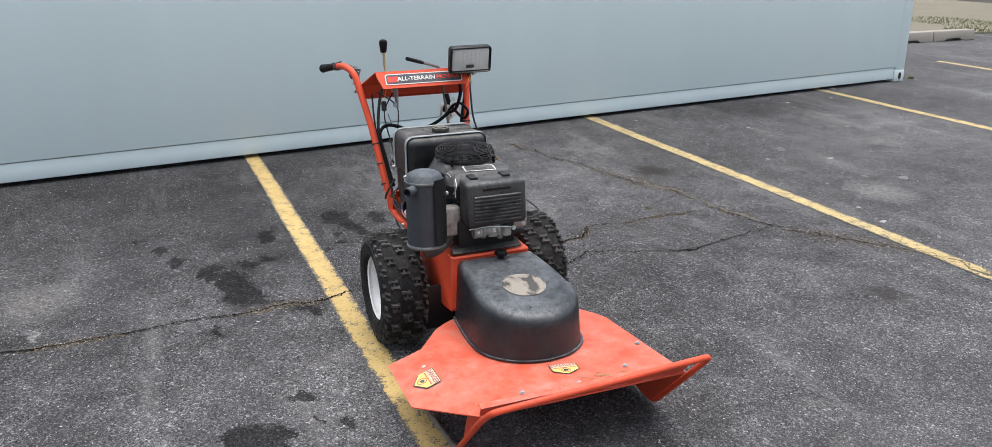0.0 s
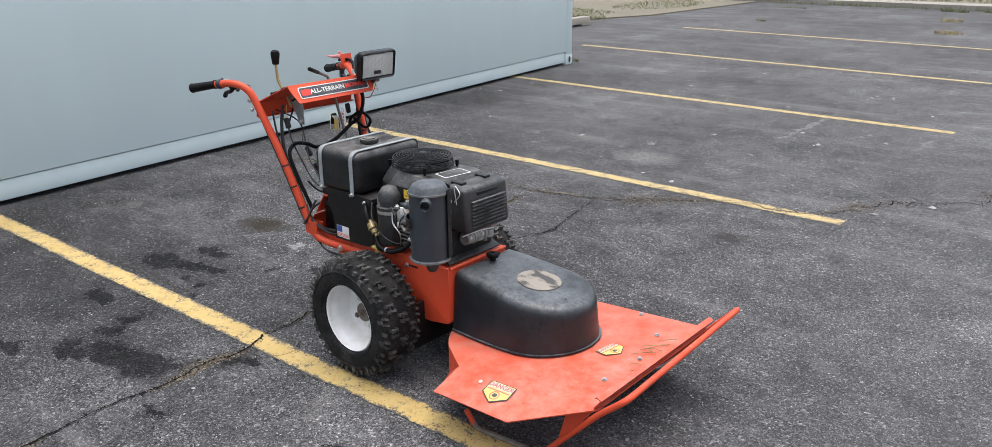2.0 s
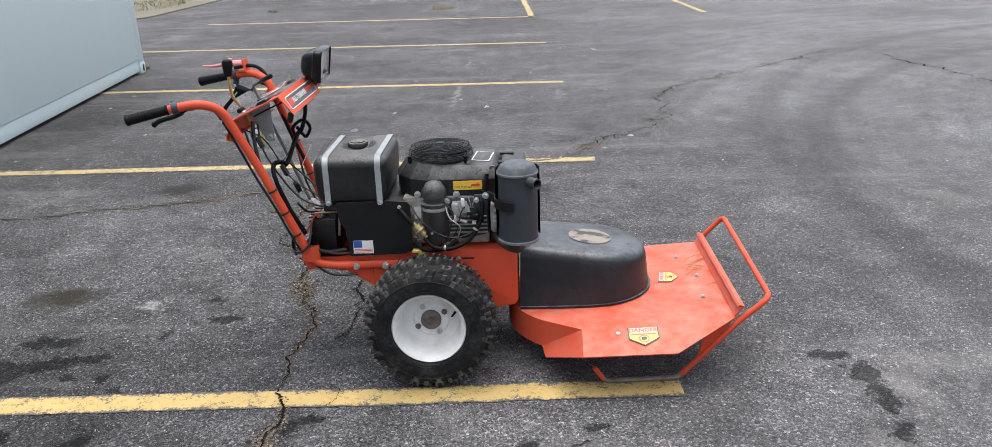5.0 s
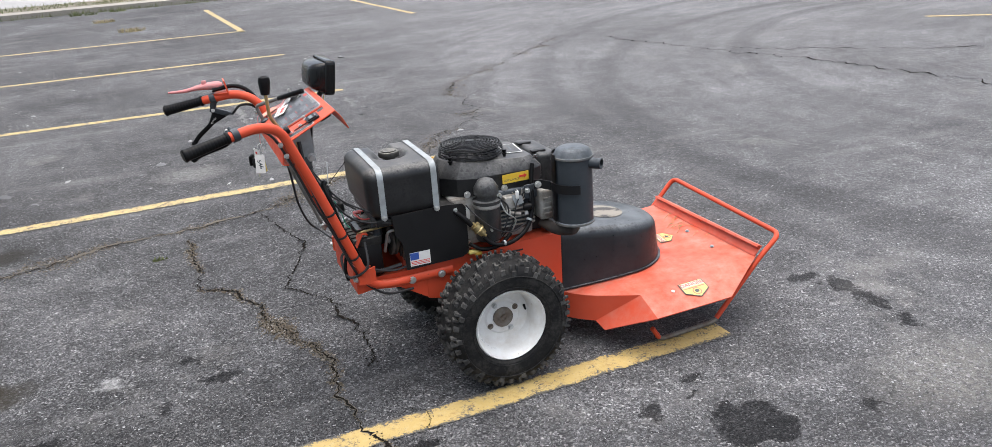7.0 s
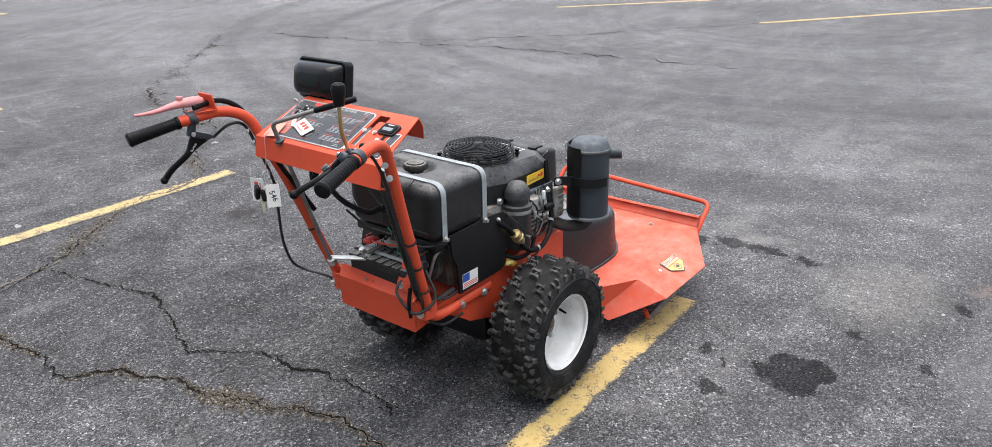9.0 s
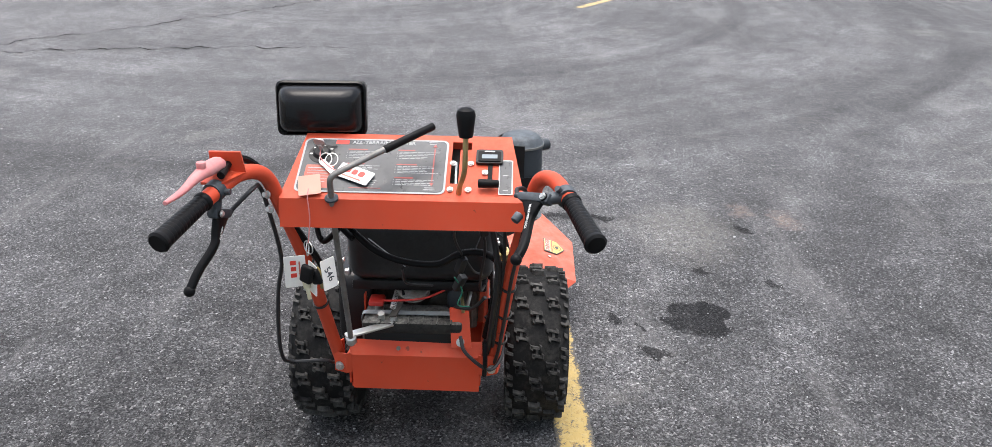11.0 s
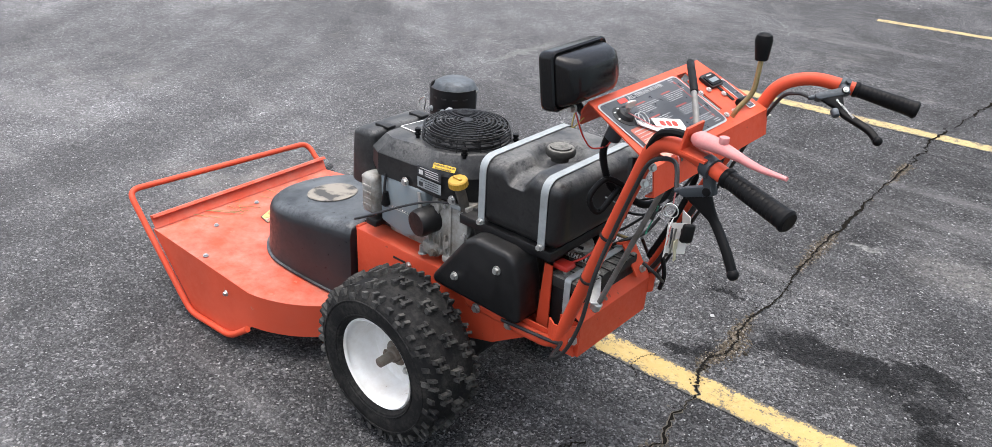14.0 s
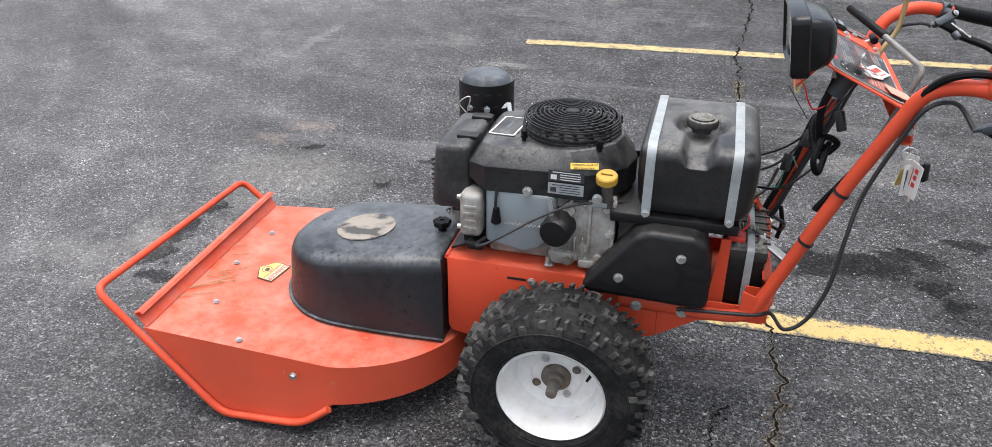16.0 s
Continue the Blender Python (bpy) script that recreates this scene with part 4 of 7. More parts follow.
        lugs(bars(*pair, (h, 0.203, top_r - 0.005, 0.004, 0.011, 0.0)), 0.5 if row == 1 else 0.0)
    for sg in (-1, 1):
        lugs(bars((sg * 0.076, 0.190, 0.2095, 0.0095, 0.0042, -0.0105 + sg * 0.003), (sg * 0.076, 0.190, 0.2095, 0.0095, 0.0042, 0.0105 + sg * 0.003), (sg * 0.0868, 0.172, 0.193, 0.0060, 0.008, 0.004)), 0.5)
        lugs(bars((sg * 0.083, 0.186, 0.2025, 0.006, 0.007, 0.0)), 0.0)
    hub = lathe([(0.034, -0.009), (0.034, 0.001), (0.028, 0.004), (0.0, 0.004)], c, out, 24)
    if shaft:
        lathe([(0.022, 0.003), (0.020, 0.016), (0.014, 0.02), (0.0125, 0.058), (0.009, 0.060), (0.0, 0.060)], c, out, 20, hub)
    else:
        lathe([(0.012, 0.003), (0.012, 0.009), (0.005, 0.009), (0.005, 0.006), (0.0, 0.006)], c, out, 16, hub)
    part("hub", hub, RUSTY, w, "brown rusty wheel hub")
    for k in range(4):
        a = radians(30 + 90 * k)
        q = base @ Vector((0.052 * math.cos(a), 0.052 * math.sin(a), -0.008))
        part("lug_bolt", bolt(q, out, 0.0075, 0.006), ZINC if k % 2 else RUSTY, w)
    stem = base @ Vector((0.080, 0.02, -0.012))
    part("valve_stem", rod(stem, stem + out * 0.03 - (base.to_3x3() @ Vector((0.008, 0, 0))), 0.0045, 0.003, 10), GRIP, w)
    return w


wheel(0.002, 0.290, 0.2235, 1, True)
wheel(0.008, -0.278, 0.2235, -1, False)
part("axle", rod((0.006, -0.26, 0.2235), (0.006, 0.26, 0.2235), 0.016, seg=14), RUSTY, mower)
part("gearbox", box(-0.09, 0.13, -0.11, 0.12, 0.14, 0.36, 0.03), BLACK, mower, "dark gearbox between the wheels")

# ---- chassis
YR, YL = -0.140, 0.160
chassis = prism([(0.297, 0.418), (0.297, 0.224), (0.285, 0.208), (0.20, 0.196), (0.05, 0.20), (-0.12, 0.262), (-0.20, 0.285), (-0.20, 0.405), (-0.02, 0.418)], "y", YR, YL, 0.006)
for y in (YR, YL):
    sheet_y = 0.004 if y > 0 else -0.004
    prism([(-0.199, 0.40), (-0.199, 0.290), (-0.29, 0.348), (-0.425, 0.366), (-0.425, 0.40)], "y", min(y - sheet_y, y), max(y - sheet_y, y), 0.0, bm=chassis)
box(-0.425, -0.24, YR + 0.005, YL - 0.005, 0.357, 0.366, 0.0, bm=chassis)
frame_part = part("chassis", chassis, ORANGE, mower, "orange-painted steel chassis box with scuffs")
for x, z in ((0.092, 0.384),):
    part("bolt", bolt((x, YL, z), (0, 1, 0), 0.007), ZINC, frame_part)
    part("bolt", bolt((x + 0.005, YR, z), (0, -1, 0), 0.007), ZINC, frame_part)
part("slot", box(0.105, 0.150, YL - 0.002, YL + 0.0012, 0.383, 0.389), CABLE, frame_part, "narrow dark slot")
part("slot", box(0.105, 0.150, YR - 0.0012, YR + 0.002, 0.383, 0.389), CABLE, frame_part, "narrow dark slot")
front_flange = tube([(0.298, YR + 0.006, 0.415), (0.298, YL - 0.006, 0.415)], 0.006, 8)
part("front_flange", front_flange, ORANGE, frame_part)
part("skirt_flap", box(0.165, 0.175, -0.20, 0.12, 0.10, 0.27, 0.002), BLACK, mower, "black rubber flap behind the deck")
part("heat_guard", turned(box(-0.024, 0.024, -0.128, 0.132, -0.003, 0.003, 0.002), Matrix.Translation((0.272, 0, 0.437)) @ Matrix.Rotation(radians(24), 4, "Y")), BLACK, mower, "black folded guard plate below the engine")

# rear plate with folded rim
rear = sheet([(-0.429, -0.137, 0.352), (-0.433, 0.150, 0.358), (-0.435, 0.152, 0.448), (-0.431, -0.139, 0.444), (-0.412, 0.160, 0.476), (-0.408, -0.147, 0.472),
              (-0.375, 0.148, 0.362), (-0.375, -0.135, 0.358), (-0.378, 0.150, 0.446), (-0.378, -0.137, 0.442)],
             [(0, 1, 2, 3), (3, 2, 4, 5), (1, 6, 8, 2), (0, 3, 9, 7)], 0.004)
rear_part = part("rear_plate", rear, ORANGE, mower, "orange folded rear plate", 20)
part("drain_hole", lathe([(0, 0), (0.005, 0), (0.005, 0.001), (0, 0.001)], (-0.4265, 0.045, 0.462), (-0.8, 0, 0.6), 14), RUSTY, rear_part)
for s_, y0 in ((1, 0.150), (-1, -0.137)):
    clamp_path = [(-0.430, y0, 0), (-0.437, y0 + s_ * 0.012, 0), (-0.426, y0 + s_ * 0.040, 0), (-0.395, y0 + s_ * 0.046, 0), (-0.372, y0 + s_ * 0.030, 0)]
    part("tube_clamp", ribbon([(x, y, 0.426) for x, y, _ in clamp_path], (0, 0, 1), 0.050, 0.004), ORANGE, rear_part, "orange clamp tab round the handlebar tube")
    part("bolt", bolt((-0.434, y0 + s_ * 0.028, 0.418), (-1, s_ * 0.4, 0), 0.008), ZINC, rear_part)
red = sheet([(-0.432, -0.120, 0.470), (-0.432, -0.075, 0.470), (-0.388, -0.068, 0.545), (-0.388, -0.112, 0.545), (-0.37, -0.068, 0.54), (-0.37, -0.112, 0.54)], [(0, 1, 2, 3), (3, 2, 4, 5)], 0.004)
cable_bracket = part("cable_bracket", red, ORANGE, mower, "orange cable bracket")
part("bolt", bolt((-0.43, -0.095, 0.484), (-1, 0, 0.4), 0.007), ZINC, cable_bracket)


# ---- handlebar
def handlebar(s):
    pts = [(-0.11, 0.160, 0.373), (-0.30, 0.160, 0.373), (-0.392, 0.172, 0.386), (-0.52, 0.212, 0.735), (-0.605, 0.250, 0.945), (-0.665, 0.276, 0.968), (-0.755, 0.303, 0.955), (-0.862, 0.3328, 0.9345)]
    path = filleted([(x, y * s + 0.008 * min(1, max(0, (0.945 - z) / 0.57)), z) for x, y, z in pts], 0.055, 7)
    radii = []
    for q in path:
        radii.append(0.0140 if q.x > -0.765 else 0.0115)
    bm = tube(path, radii, 18)
    for v in bm.verts:  # pressed flat where it is bolted to the chassis
        if v.co.x > -0.29:
            k = min((v.co.x + 0.29) / 0.06, 1)
            mid = 0.160 * s + 0.008
            v.co.y = mid + (v.co.y - mid) * (1 - 0.62 * k) - s * 0.004 * k
            v.co.z = 0.373 + (v.co.z - 0.373) * (1 + 0.05 * k)
    bar = part("handlebar", bm, ORANGE, mower, "bent orange handlebar tube")
    for x in (-0.151, -0.252):
        part("bolt", bolt((x, s * 0.164 + 0.008, 0.370), (0, s, 0), 0.0095), ZINC, bar)
    for dz in (0.0, 0.034):
        part("bolt", bolt((-0.596 - dz * 0.35, s * 0.250, 0.868 + dz), (-0.80, s * 0.52, 0.25), 0.0058, 0.007), ZINC, bar)
    a, b = Vector((-0.755, 0.303 * s, 0.955)), Vector((-0.885, 0.339 * s, 0.930))
    d = (b - a).normalized()
    a = a + d * (0.019 if s > 0 else -0.004)
    prof = [(0.0, -0.006), (0.0165, -0.006), (0.0172, -0.002), (0.0165, 0.002)]
    for k in range(12):
        h = 0.004 + k * 0.0088
        r = 0.0148 + 0.0022 * k / 11
        prof += [(r - 0.0003, h), (r, h + 0.002), (r, h + 0.0065), (r - 0.0003, h + 0.0085)]
    prof += [(0.0172, 0.112), (0.0186, 0.116), (0.0186, 0.119), (0.0150, 0.123), (0.0, 0.123)]
    part("grip", lathe(prof, a, d, 24), GRIP, bar, "black ribbed rubber grip")
    return bar, a, d


bar_left, la, ld = handlebar(1)
bar_right, ra, rd = handlebar(-1)


def brake_lever(bar, clamp_at, pivot, inlet, knee, low, tip, d, label):
    """A cast clamp on the tube, a grey bracket from the pivot to the cable inlet, and a flat black lever that narrows to a ball."""
    clamp_at, pivot, inlet, knee, low, tip = [Vector(q) for q in (clamp_at, pivot, inlet, knee, low, tip)]
    across = (inlet - pivot).normalized()
    down = knee - (pivot + inlet) / 2
    down = (down - across * down.dot(across)).normalized()
    face = across.cross(down)
    if face.z < 0:
        face = -face
    clamp = lathe([(0.0142, -0.010), (0.0180, -0.009), (0.0185, 0.0), (0.0180, 0.009), (0.0142, 0.010)], clamp_at, d, 24)
    rod(clamp_at + face * 0.017, clamp_at + face * 0.027, 0.0055, seg=10, bm=clamp)
    part("lever_clamp", clamp, CANISTER, bar, "grey cast lever clamp")
    arm = bmesh.new()
    outline = [pivot - down * 0.009 - across * 0.010, inlet - down * 0.006, inlet + across * 0.008 - down * 0.004, inlet + across * 0.008 + down * 0.005, inlet + down * 0.010, pivot + down * 0.008 - across * 0.010]
    near = [arm.verts.new(q + face * 0.0085) for q in outline]
    back = [arm.verts.new(q - face * 0.0085) for q in outline]
    arm.faces.new(near)
    arm.faces.new(back[::-1])
    for k in range(6):
        e = (k + 1) % 6
        arm.faces.new((near[e], near[k], back[k], back[e]))
    bmesh.ops.recalc_face_normals(arm, faces=arm.faces)
    bmesh.ops.bevel(arm, geom=arm.edges[:], offset=0.0025, segments=2, profile=0.5, affect="EDGES")
    tube([clamp_at, (clamp_at + pivot) / 2, pivot], [0.013, 0.011, 0.010], 12, arm)
    part("lever_bracket", arm, CANISTER, bar, "grey cast lever bracket")
    mid = (pivot + inlet) / 2
    path = spline([mid + down * 0.001, mid * 0.45 + knee * 0.55, knee, low, tip], 5)
    n = len(path)
    lever = bmesh.new()
    prev = None
    for k, q in enumerate(path):
        t = k / (n - 1)
        run = (path[min(k + 1, n - 1)] - path[max(k - 1, 0)]).normalized()
        side = run.cross(face).normalized()
        if side.dot(across) < 0:
            side = -side
        wide = 0.0075 + 0.0185 * max(0.0, 1 - t / 0.42) ** 1.3
        thick = 0.0070
        ring = []
        for m in range(16):
            a = 2 * math.pi * m / 16
            ring.append(lever.verts.new(q + side * wide * math.copysign(abs(math.cos(a)) ** 0.6, math.cos(a)) + face * thick * math.copysign(abs(math.sin(a)) ** 0.6, math.sin(a))))
        if prev:
            for m in range(16):
                e = (m + 1) % 16
                lever.faces.new((prev[m], prev[e], ring[e], ring[m]))
        else:
            lever.faces.new(ring[::-1])
        prev = ring
    lever.faces.new(prev)
    bmesh.ops.create_uvsphere(lever, u_segments=14, v_segments=9, radius=0.0098, matrix=Matrix.Translation(tip))
    bmesh.ops.recalc_face_normals(lever, faces=lever.faces)
    blade = part("brake_lever", lever, GRIP, bar, label)
    part("lever_pivot", rod(pivot - face * 0.011, pivot + face * 0.011, 0.0075, seg=14, bevel=0.001), GRIP, bar)
    part("bolt", bolt(pivot + face * 0.0105, face, 0.0045, 0.003), ZINC, bar)
    part("cable_ferrule", rod(inlet + across * 0.004, inlet + across * 0.020, 0.0052, 0.0042, 12), CANISTER, bar)
    return blade, path, face


blade_left, way_left, face_left = brake_lever(bar_left, (-0.735, 0.299, 0.957), (-0.742, 0.301, 0.919), (-0.699, 0.297, 0.904), (-0.764, 0.303, 0.866), (-0.797, 0.321, 0.836), (-0.818, 0.332, 0.809), ld, "black clutch lever hanging below the grip")
blade_right, way_right, face_right = brake_lever(bar_right, (-0.728, -0.293, 0.959), (-0.740, -0.260, 0.957), (-0.703, -0.222, 0.947), (-0.757, -0.232, 0.922), (-0.812, -0.223, 0.906), (-0.839, -0.211, 0.892), rd, "black brake lever held inward")
part("lock_button", rod((-0.742, -0.216, 0.930), (-0.752, -0.207, 0.921), 0.0085, 0.0075, 14, bevel=0.002), CANISTER, bar_right, "grey lock button")
w0, w1 = way_right[3], way_right[12]
lettering("BRAKE WITH LOCK", 0.0058, basis(w0.lerp(w1, 0.5) + face_right * 0.0074, w1 - w0, face_right.cross(w1 - w0)), LABELWHITE, blade_right, label="small white capital letters")
w0, w1 = way_left[9], way_left[2]
inward = face_left if face_left.y < 0 else -face_left
lettering("CLUTCH", 0.0062, basis(w0.lerp(w1, 0.45) + inward * 0.0082, w1 - w0, inward.cross(w1 - w0)), LABELWHITE, blade_left, label="small white capital letters")

# pink trigger lever with its orange bracket
part("trigger_bracket", sheet([(-0.690, 0.258, 0.976), (-0.690, 0.318, 0.976), (-0.697, 0.316, 1.014), (-0.697, 0.262, 1.014), (-0.735, 0.285, 0.972), (-0.735, 0.322, 0.972)],
                                                [(0, 1, 2, 3), (0, 1, 5, 4)], 0.004), ORANGE, mower, "orange bracket for the trigger lever")
trig = tube(spline([(-0.700, 0.296, 0.996), (-0.735, 0.304, 0.998), (-0.775, 0.313, 0.995), (-0.82, 0.320, 0.987), (-0.868, 0.328, 0.987)], 5),
            [0.010, 0.0145, 0.016, 0.016, 0.0155, 0.015, 0.014, 0.013, 0.012, 0.011, 0.010, 0.009, 0.008, 0.0075, 0.007, 0.0065, 0.006, 0.0055, 0.005, 0.0045, 0.004], 12)
for v in trig.verts:
    v.co.z = 0.993 + (v.co.z - 0.993) * 0.85
rod((-0.755, 0.309, 1.004), (-0.755, 0.309, 1.016), 0.008, seg=14, bm=trig, bevel=0.002)
part("trigger_lever", trig, PINK, mower, "faded pink plastic trigger lever")

# ---- console
CF, CR = Vector((-0.437, 0, 0.968)), Vector((-0.602, 0, 0.893))
SLOT_U, SLOT_V = (-0.122, -0.100, -0.084), (0.26, 0.78, 0.90)  # hook, stem edges; stem foot, hook foot, head


def console_point(u, v):
    return (-0.602 + 0.165 * v, u, 0.893 + 0.075 * v)


cpts, cfaces = [], []
rows_v = (0.0, *SLOT_V, 1.0)
for v in rows_v:
    for u in (-0.228 + 0.028 * v, *SLOT_U, 0.232 - 0.022 * v):
        cpts.append(console_point(u, v))
for r in range(4):
    for c in range(4):
        if (c == 2 and r in (1, 2)) or (c == 1 and r == 2):
            continue
        i = r * 5 + c
        cfaces.append((i, i + 1, i + 6, i + 5))
k0 = len(cpts)
cpts += [(-0.610, 0.232, 0.838), (-0.610, -0.228, 0.838), (-0.398, 0.172, 0.905), (-0.398, -0.178, 0.905), (-0.420, 0.206, 0.945), (-0.420, -0.197, 0.945), (-0.592, 0.232, 0.834), (-0.592, -0.228, 0.834)]
cfaces += [(0, 1, 2, 3, 4, k0, k0 + 1), (20, k0 + 5, k0 + 3, k0 + 2, k0 + 4, 24, 23, 22, 21), (k0 + 1, k0, k0 + 6, k0 + 7)]
console = sheet(cpts, cfaces, 0.003)
console_part = part("console", console, ORANGE, mower, "orange sheet-metal control console")
slope = (CF - CR).normalized()


def on_console(u, v, lift=0.0):
    """A point of the console top: u across (y), v from the rear edge (0) to the front edge (1)."""
    n = Vector((-slope.z, 0, slope.x))
    q = CR.lerp(CF, v) + n * (lift + 0.0015)
    return Vector((q.x, u, q.z))


def console_pose(u, v, lift=0.0):
    return basis(on_console(u, v, lift), (0, -1, 0), slope)


def plate(w, h, t, r=0.006):
    """A thin rounded plate, lying in x-y."""
    tmp = bmesh.new()
    pts = []
    for cx, cy, a0 in ((w / 2 - r, h / 2 - r, 0), (-w / 2 + r, h / 2 - r, 90), (-w / 2 + r, -h / 2 + r, 180), (w / 2 - r, -h / 2 + r, 270)):
        for k in range(4):
            a = radians(a0 + 30 * k)
            pts.append((cx + r * math.cos(a), cy + r * math.sin(a)))
    return prism(pts, "z", 0, t, bm=tmp)


def flat(w, h, t, m, r=0.006):
    return turned(plate(w, h, t, r), m)


part("label_border", flat(0.285, 0.148, 0.0006, console_pose(0.066, 0.50), 0.012), PRINT, console_part)
panel = part("instruction_label", flat(0.277, 0.140, 0.0012, console_pose(0.066, 0.50), 0.010), LABELBLACK, console_part, "black instruction label with small white and red writing")
lettering("ALL-TERRAIN MOWER", 0.0125, console_pose(0.052, 0.845, 0.0014), PRINT, panel, label="white capital letters")
part("logo_mark", flat(0.026, 0.011, 0.0004, console_pose(0.134, 0.845, 0.0013), 0.002), LABELRED, panel, "red logo shape")
rnd = random.Random(5)
for col_u, w in ((0.120, 0.075), (0.022, 0.080)):  # u of each column's left edge
    for v0, rows in ((0.735, 5), (0.515, 5), (0.315, 4)):
        if col_u > 0.1 and v0 < 0.4:
            continue
        hw = w * (0.38 + 0.2 * rnd.random())
        part("heading", flat(hw, 0.0030, 0.0003, console_pose(col_u - hw / 2, v0, 0.0013), 0.0010), DULLRED, panel)
        for k in range(rows):
            ln = w * (0.55 + 0.45 * rnd.random())
            done = 0.0
            vv = v0 - 0.030 - 0.024 * k
            part("bullet", flat(0.0014, 0.0014, 0.0003, console_pose(col_u + 0.001, vv, 0.0013), 0.0005), PRINT, panel)
            while done < ln:
                wl = min(0.004 + 0.010 * rnd.random(), ln - done)
                if wl > 0.002:
                    part("writing", flat(wl, 0.0015, 0.0003, console_pose(col_u - 0.003 - done - wl / 2, vv, 0.0013), 0.0005), PRINT, panel)
                done += wl + 0.0018
for k in range(3):
    part("writing", flat(0.030 - 0.004 * k, 0.0014, 0.0003, console_pose(0.070, 0.27 - 0.03 * k, 0.0013), 0.0005), PRINT, panel)
part("writing", flat(0.060, 0.0014, 0.0003, console_pose(0.075, 0.155, 0.0013), 0.0005), DULLRED, panel)
part("red_stripe", flat(0.0024, 0.092, 0.0003, console_pose(-0.050, 0.52, 0.0013), 0.001), DULLRED, panel)
for sg, v in ((1, 0.79), (-1, 0.25)):
    tip = prism([(-0.004, 0), (0.004, 0), (0, 0.009 * sg)], "z", 0, 0.0004)
    part("arrow_head", turned(tip, console_pose(-0.050, v, 0.0013)), DULLRED, panel)
    for k in range(2):
        part("writing", flat(0.018 - 0.004 * k * sg, 0.0016, 0.0003, console_pose(-0.046, v + sg * 0.075 - 0.028 * k, 0.0013), 0.0005), PRINT, panel)
warn = part("red_field", flat(0.054, 0.062, 0.0004, console_pose(0.168, 0.315, 0.0013), 0.004), FADEDRED, panel, "faded red warning field")
for k in range(6):
    ln = 0.030 + 0.014 * rnd.random()
    part("writing", flat(ln, 0.0022 if k == 0 else 0.0013, 0.0003, console_pose(0.190 - ln / 2, 0.44 - 0.042 * k, 0.0018), 0.0005), PRINT, warn)
switch_disc = part("ignition_switch", lathe([(0.0, 0), (0.026, 0), (0.026, 0.002), (0.018, 0.003), (0.014, 0.010), (0.009, 0.012), (0.0, 0.012)], on_console(0.170, 0.66), slope.cross(Vector((0, 1, 0))), 24),
                   BLACK, console_part, "round black ignition switch")
for k in range(4):
    a = radians(35 + 50 * k)
    part("switch_symbol", flat(0.006, 0.003, 0.0005, console_pose(0.170 - 0.021 * math.cos(a), 0.66 + 0.115 * math.sin(a), 0.0025), 0.001), LABELWHITE, switch_disc)
key = rod(on_console(0.170, 0.66, 0.010), on_console(0.172, 0.66, 0.024), 0.004, seg=8)
join(key, flat(0.022, 0.016, 0.003, basis(on_console(0.172, 0.66, 0.030), (0.3, 1, 0), (-slope.z, 0, slope.x)), 0.005))
part("key", key, ZINC, switch_disc)
meter = part("hour_meter", flat(0.053, 0.038, 0.006, console_pose(-0.158, 0.645), 0.006), BLACK, console_part, "black hour meter with a grey window")
part("meter_bezel", flat(0.044, 0.027, 0.0085, console_pose(-0.158, 0.635), 0.003), GRIP, meter)
part("meter_window", flat(0.030, 0.011, 0.0092, console_pose(-0.158, 0.625), 0.001), BLUEGREY, meter, "grey display window")
part("meter_mark", flat(0.020, 0.003, 0.0090, console_pose(-0.158, 0.705), 0.001), PRINT, meter)
# added dark plates under the lever slot, painting the shade inside it
for u0, u1, v0, v1 in ((-0.100, -0.084, 0.26, 0.90), (-0.122, -0.084, 0.78, 0.90)):
    rim_ = turned(box(-(u1 - u0) / 2 - 0.006, (u1 - u0) / 2 + 0.006, -(v1 - v0) * 0.0906 - 0.006, (v1 - v0) * 0.0906 + 0.006, -0.030, -0.026), console_pose((u0 + u1) / 2, (v0 + v1) / 2))
    part("slot_shade_plate", rim_, SLOTSHADE, console_part, "added dark plate painting the shade below the lever slot")
part("throttle_scale", flat(0.023, 0.088, 0.0010, console_pose(-0.190, 0.36), 0.002), LABELBLACK, console_part, "narrow black scale")
part("scale_border", flat(0.027, 0.093, 0.0006, console_pose(-0.190, 0.36), 0.002), LABELWHITE, console_part)
for k in range(3):
    part("scale_mark", flat(0.010, 0.0014, 0.0003, console_pose(-0.190, 0.60 - 0.22 * k, 0.0011), 0.0004), PRINT, console_part)
# flat strip on the surface; its dark colour is the slot's shade
part("throttle_slot", flat(0.009, 0.055, 0.0008, console_pose(-0.160, 0.44), 0.004), SLOTSHADE, console_part, "dark throttle slot")
part("throttle_stem", rod(on_console(-0.160, 0.28, -0.01), on_console(-0.160, 0.20, 0.010), 0.003, seg=8), ZINC, console_part)
part("throttle_knob", rod(on_console(-0.138, 0.20, 0.012), on_console(-0.178, 0.20, 0.012), 0.0085, 0.0075, 18, None, 0.003), GRIP, console_part, "black throttle knob")
for u, v in ((-0.088, 0.55), (-0.122, 0.55), (-0.086, 0.16), (-0.120, 0.16), (-0.15, 0.42)):
    part("screw", bolt(on_console(u, v), (-slope.z, 0, slope.x), 0.0045, 0.003), ZINC, console_part)

# shift lever with its knob
shift_rod = tube(filleted([(-0.570, -0.098, 0.86), (-0.586, -0.104, 0.915), (-0.612, -0.116, 0.955), (-0.614, -0.118, 1.03)], 0.02), 0.0052, 10)
shift = part("shift_lever", shift_rod, BRASSY, mower, "bent yellow-zinc shift lever")
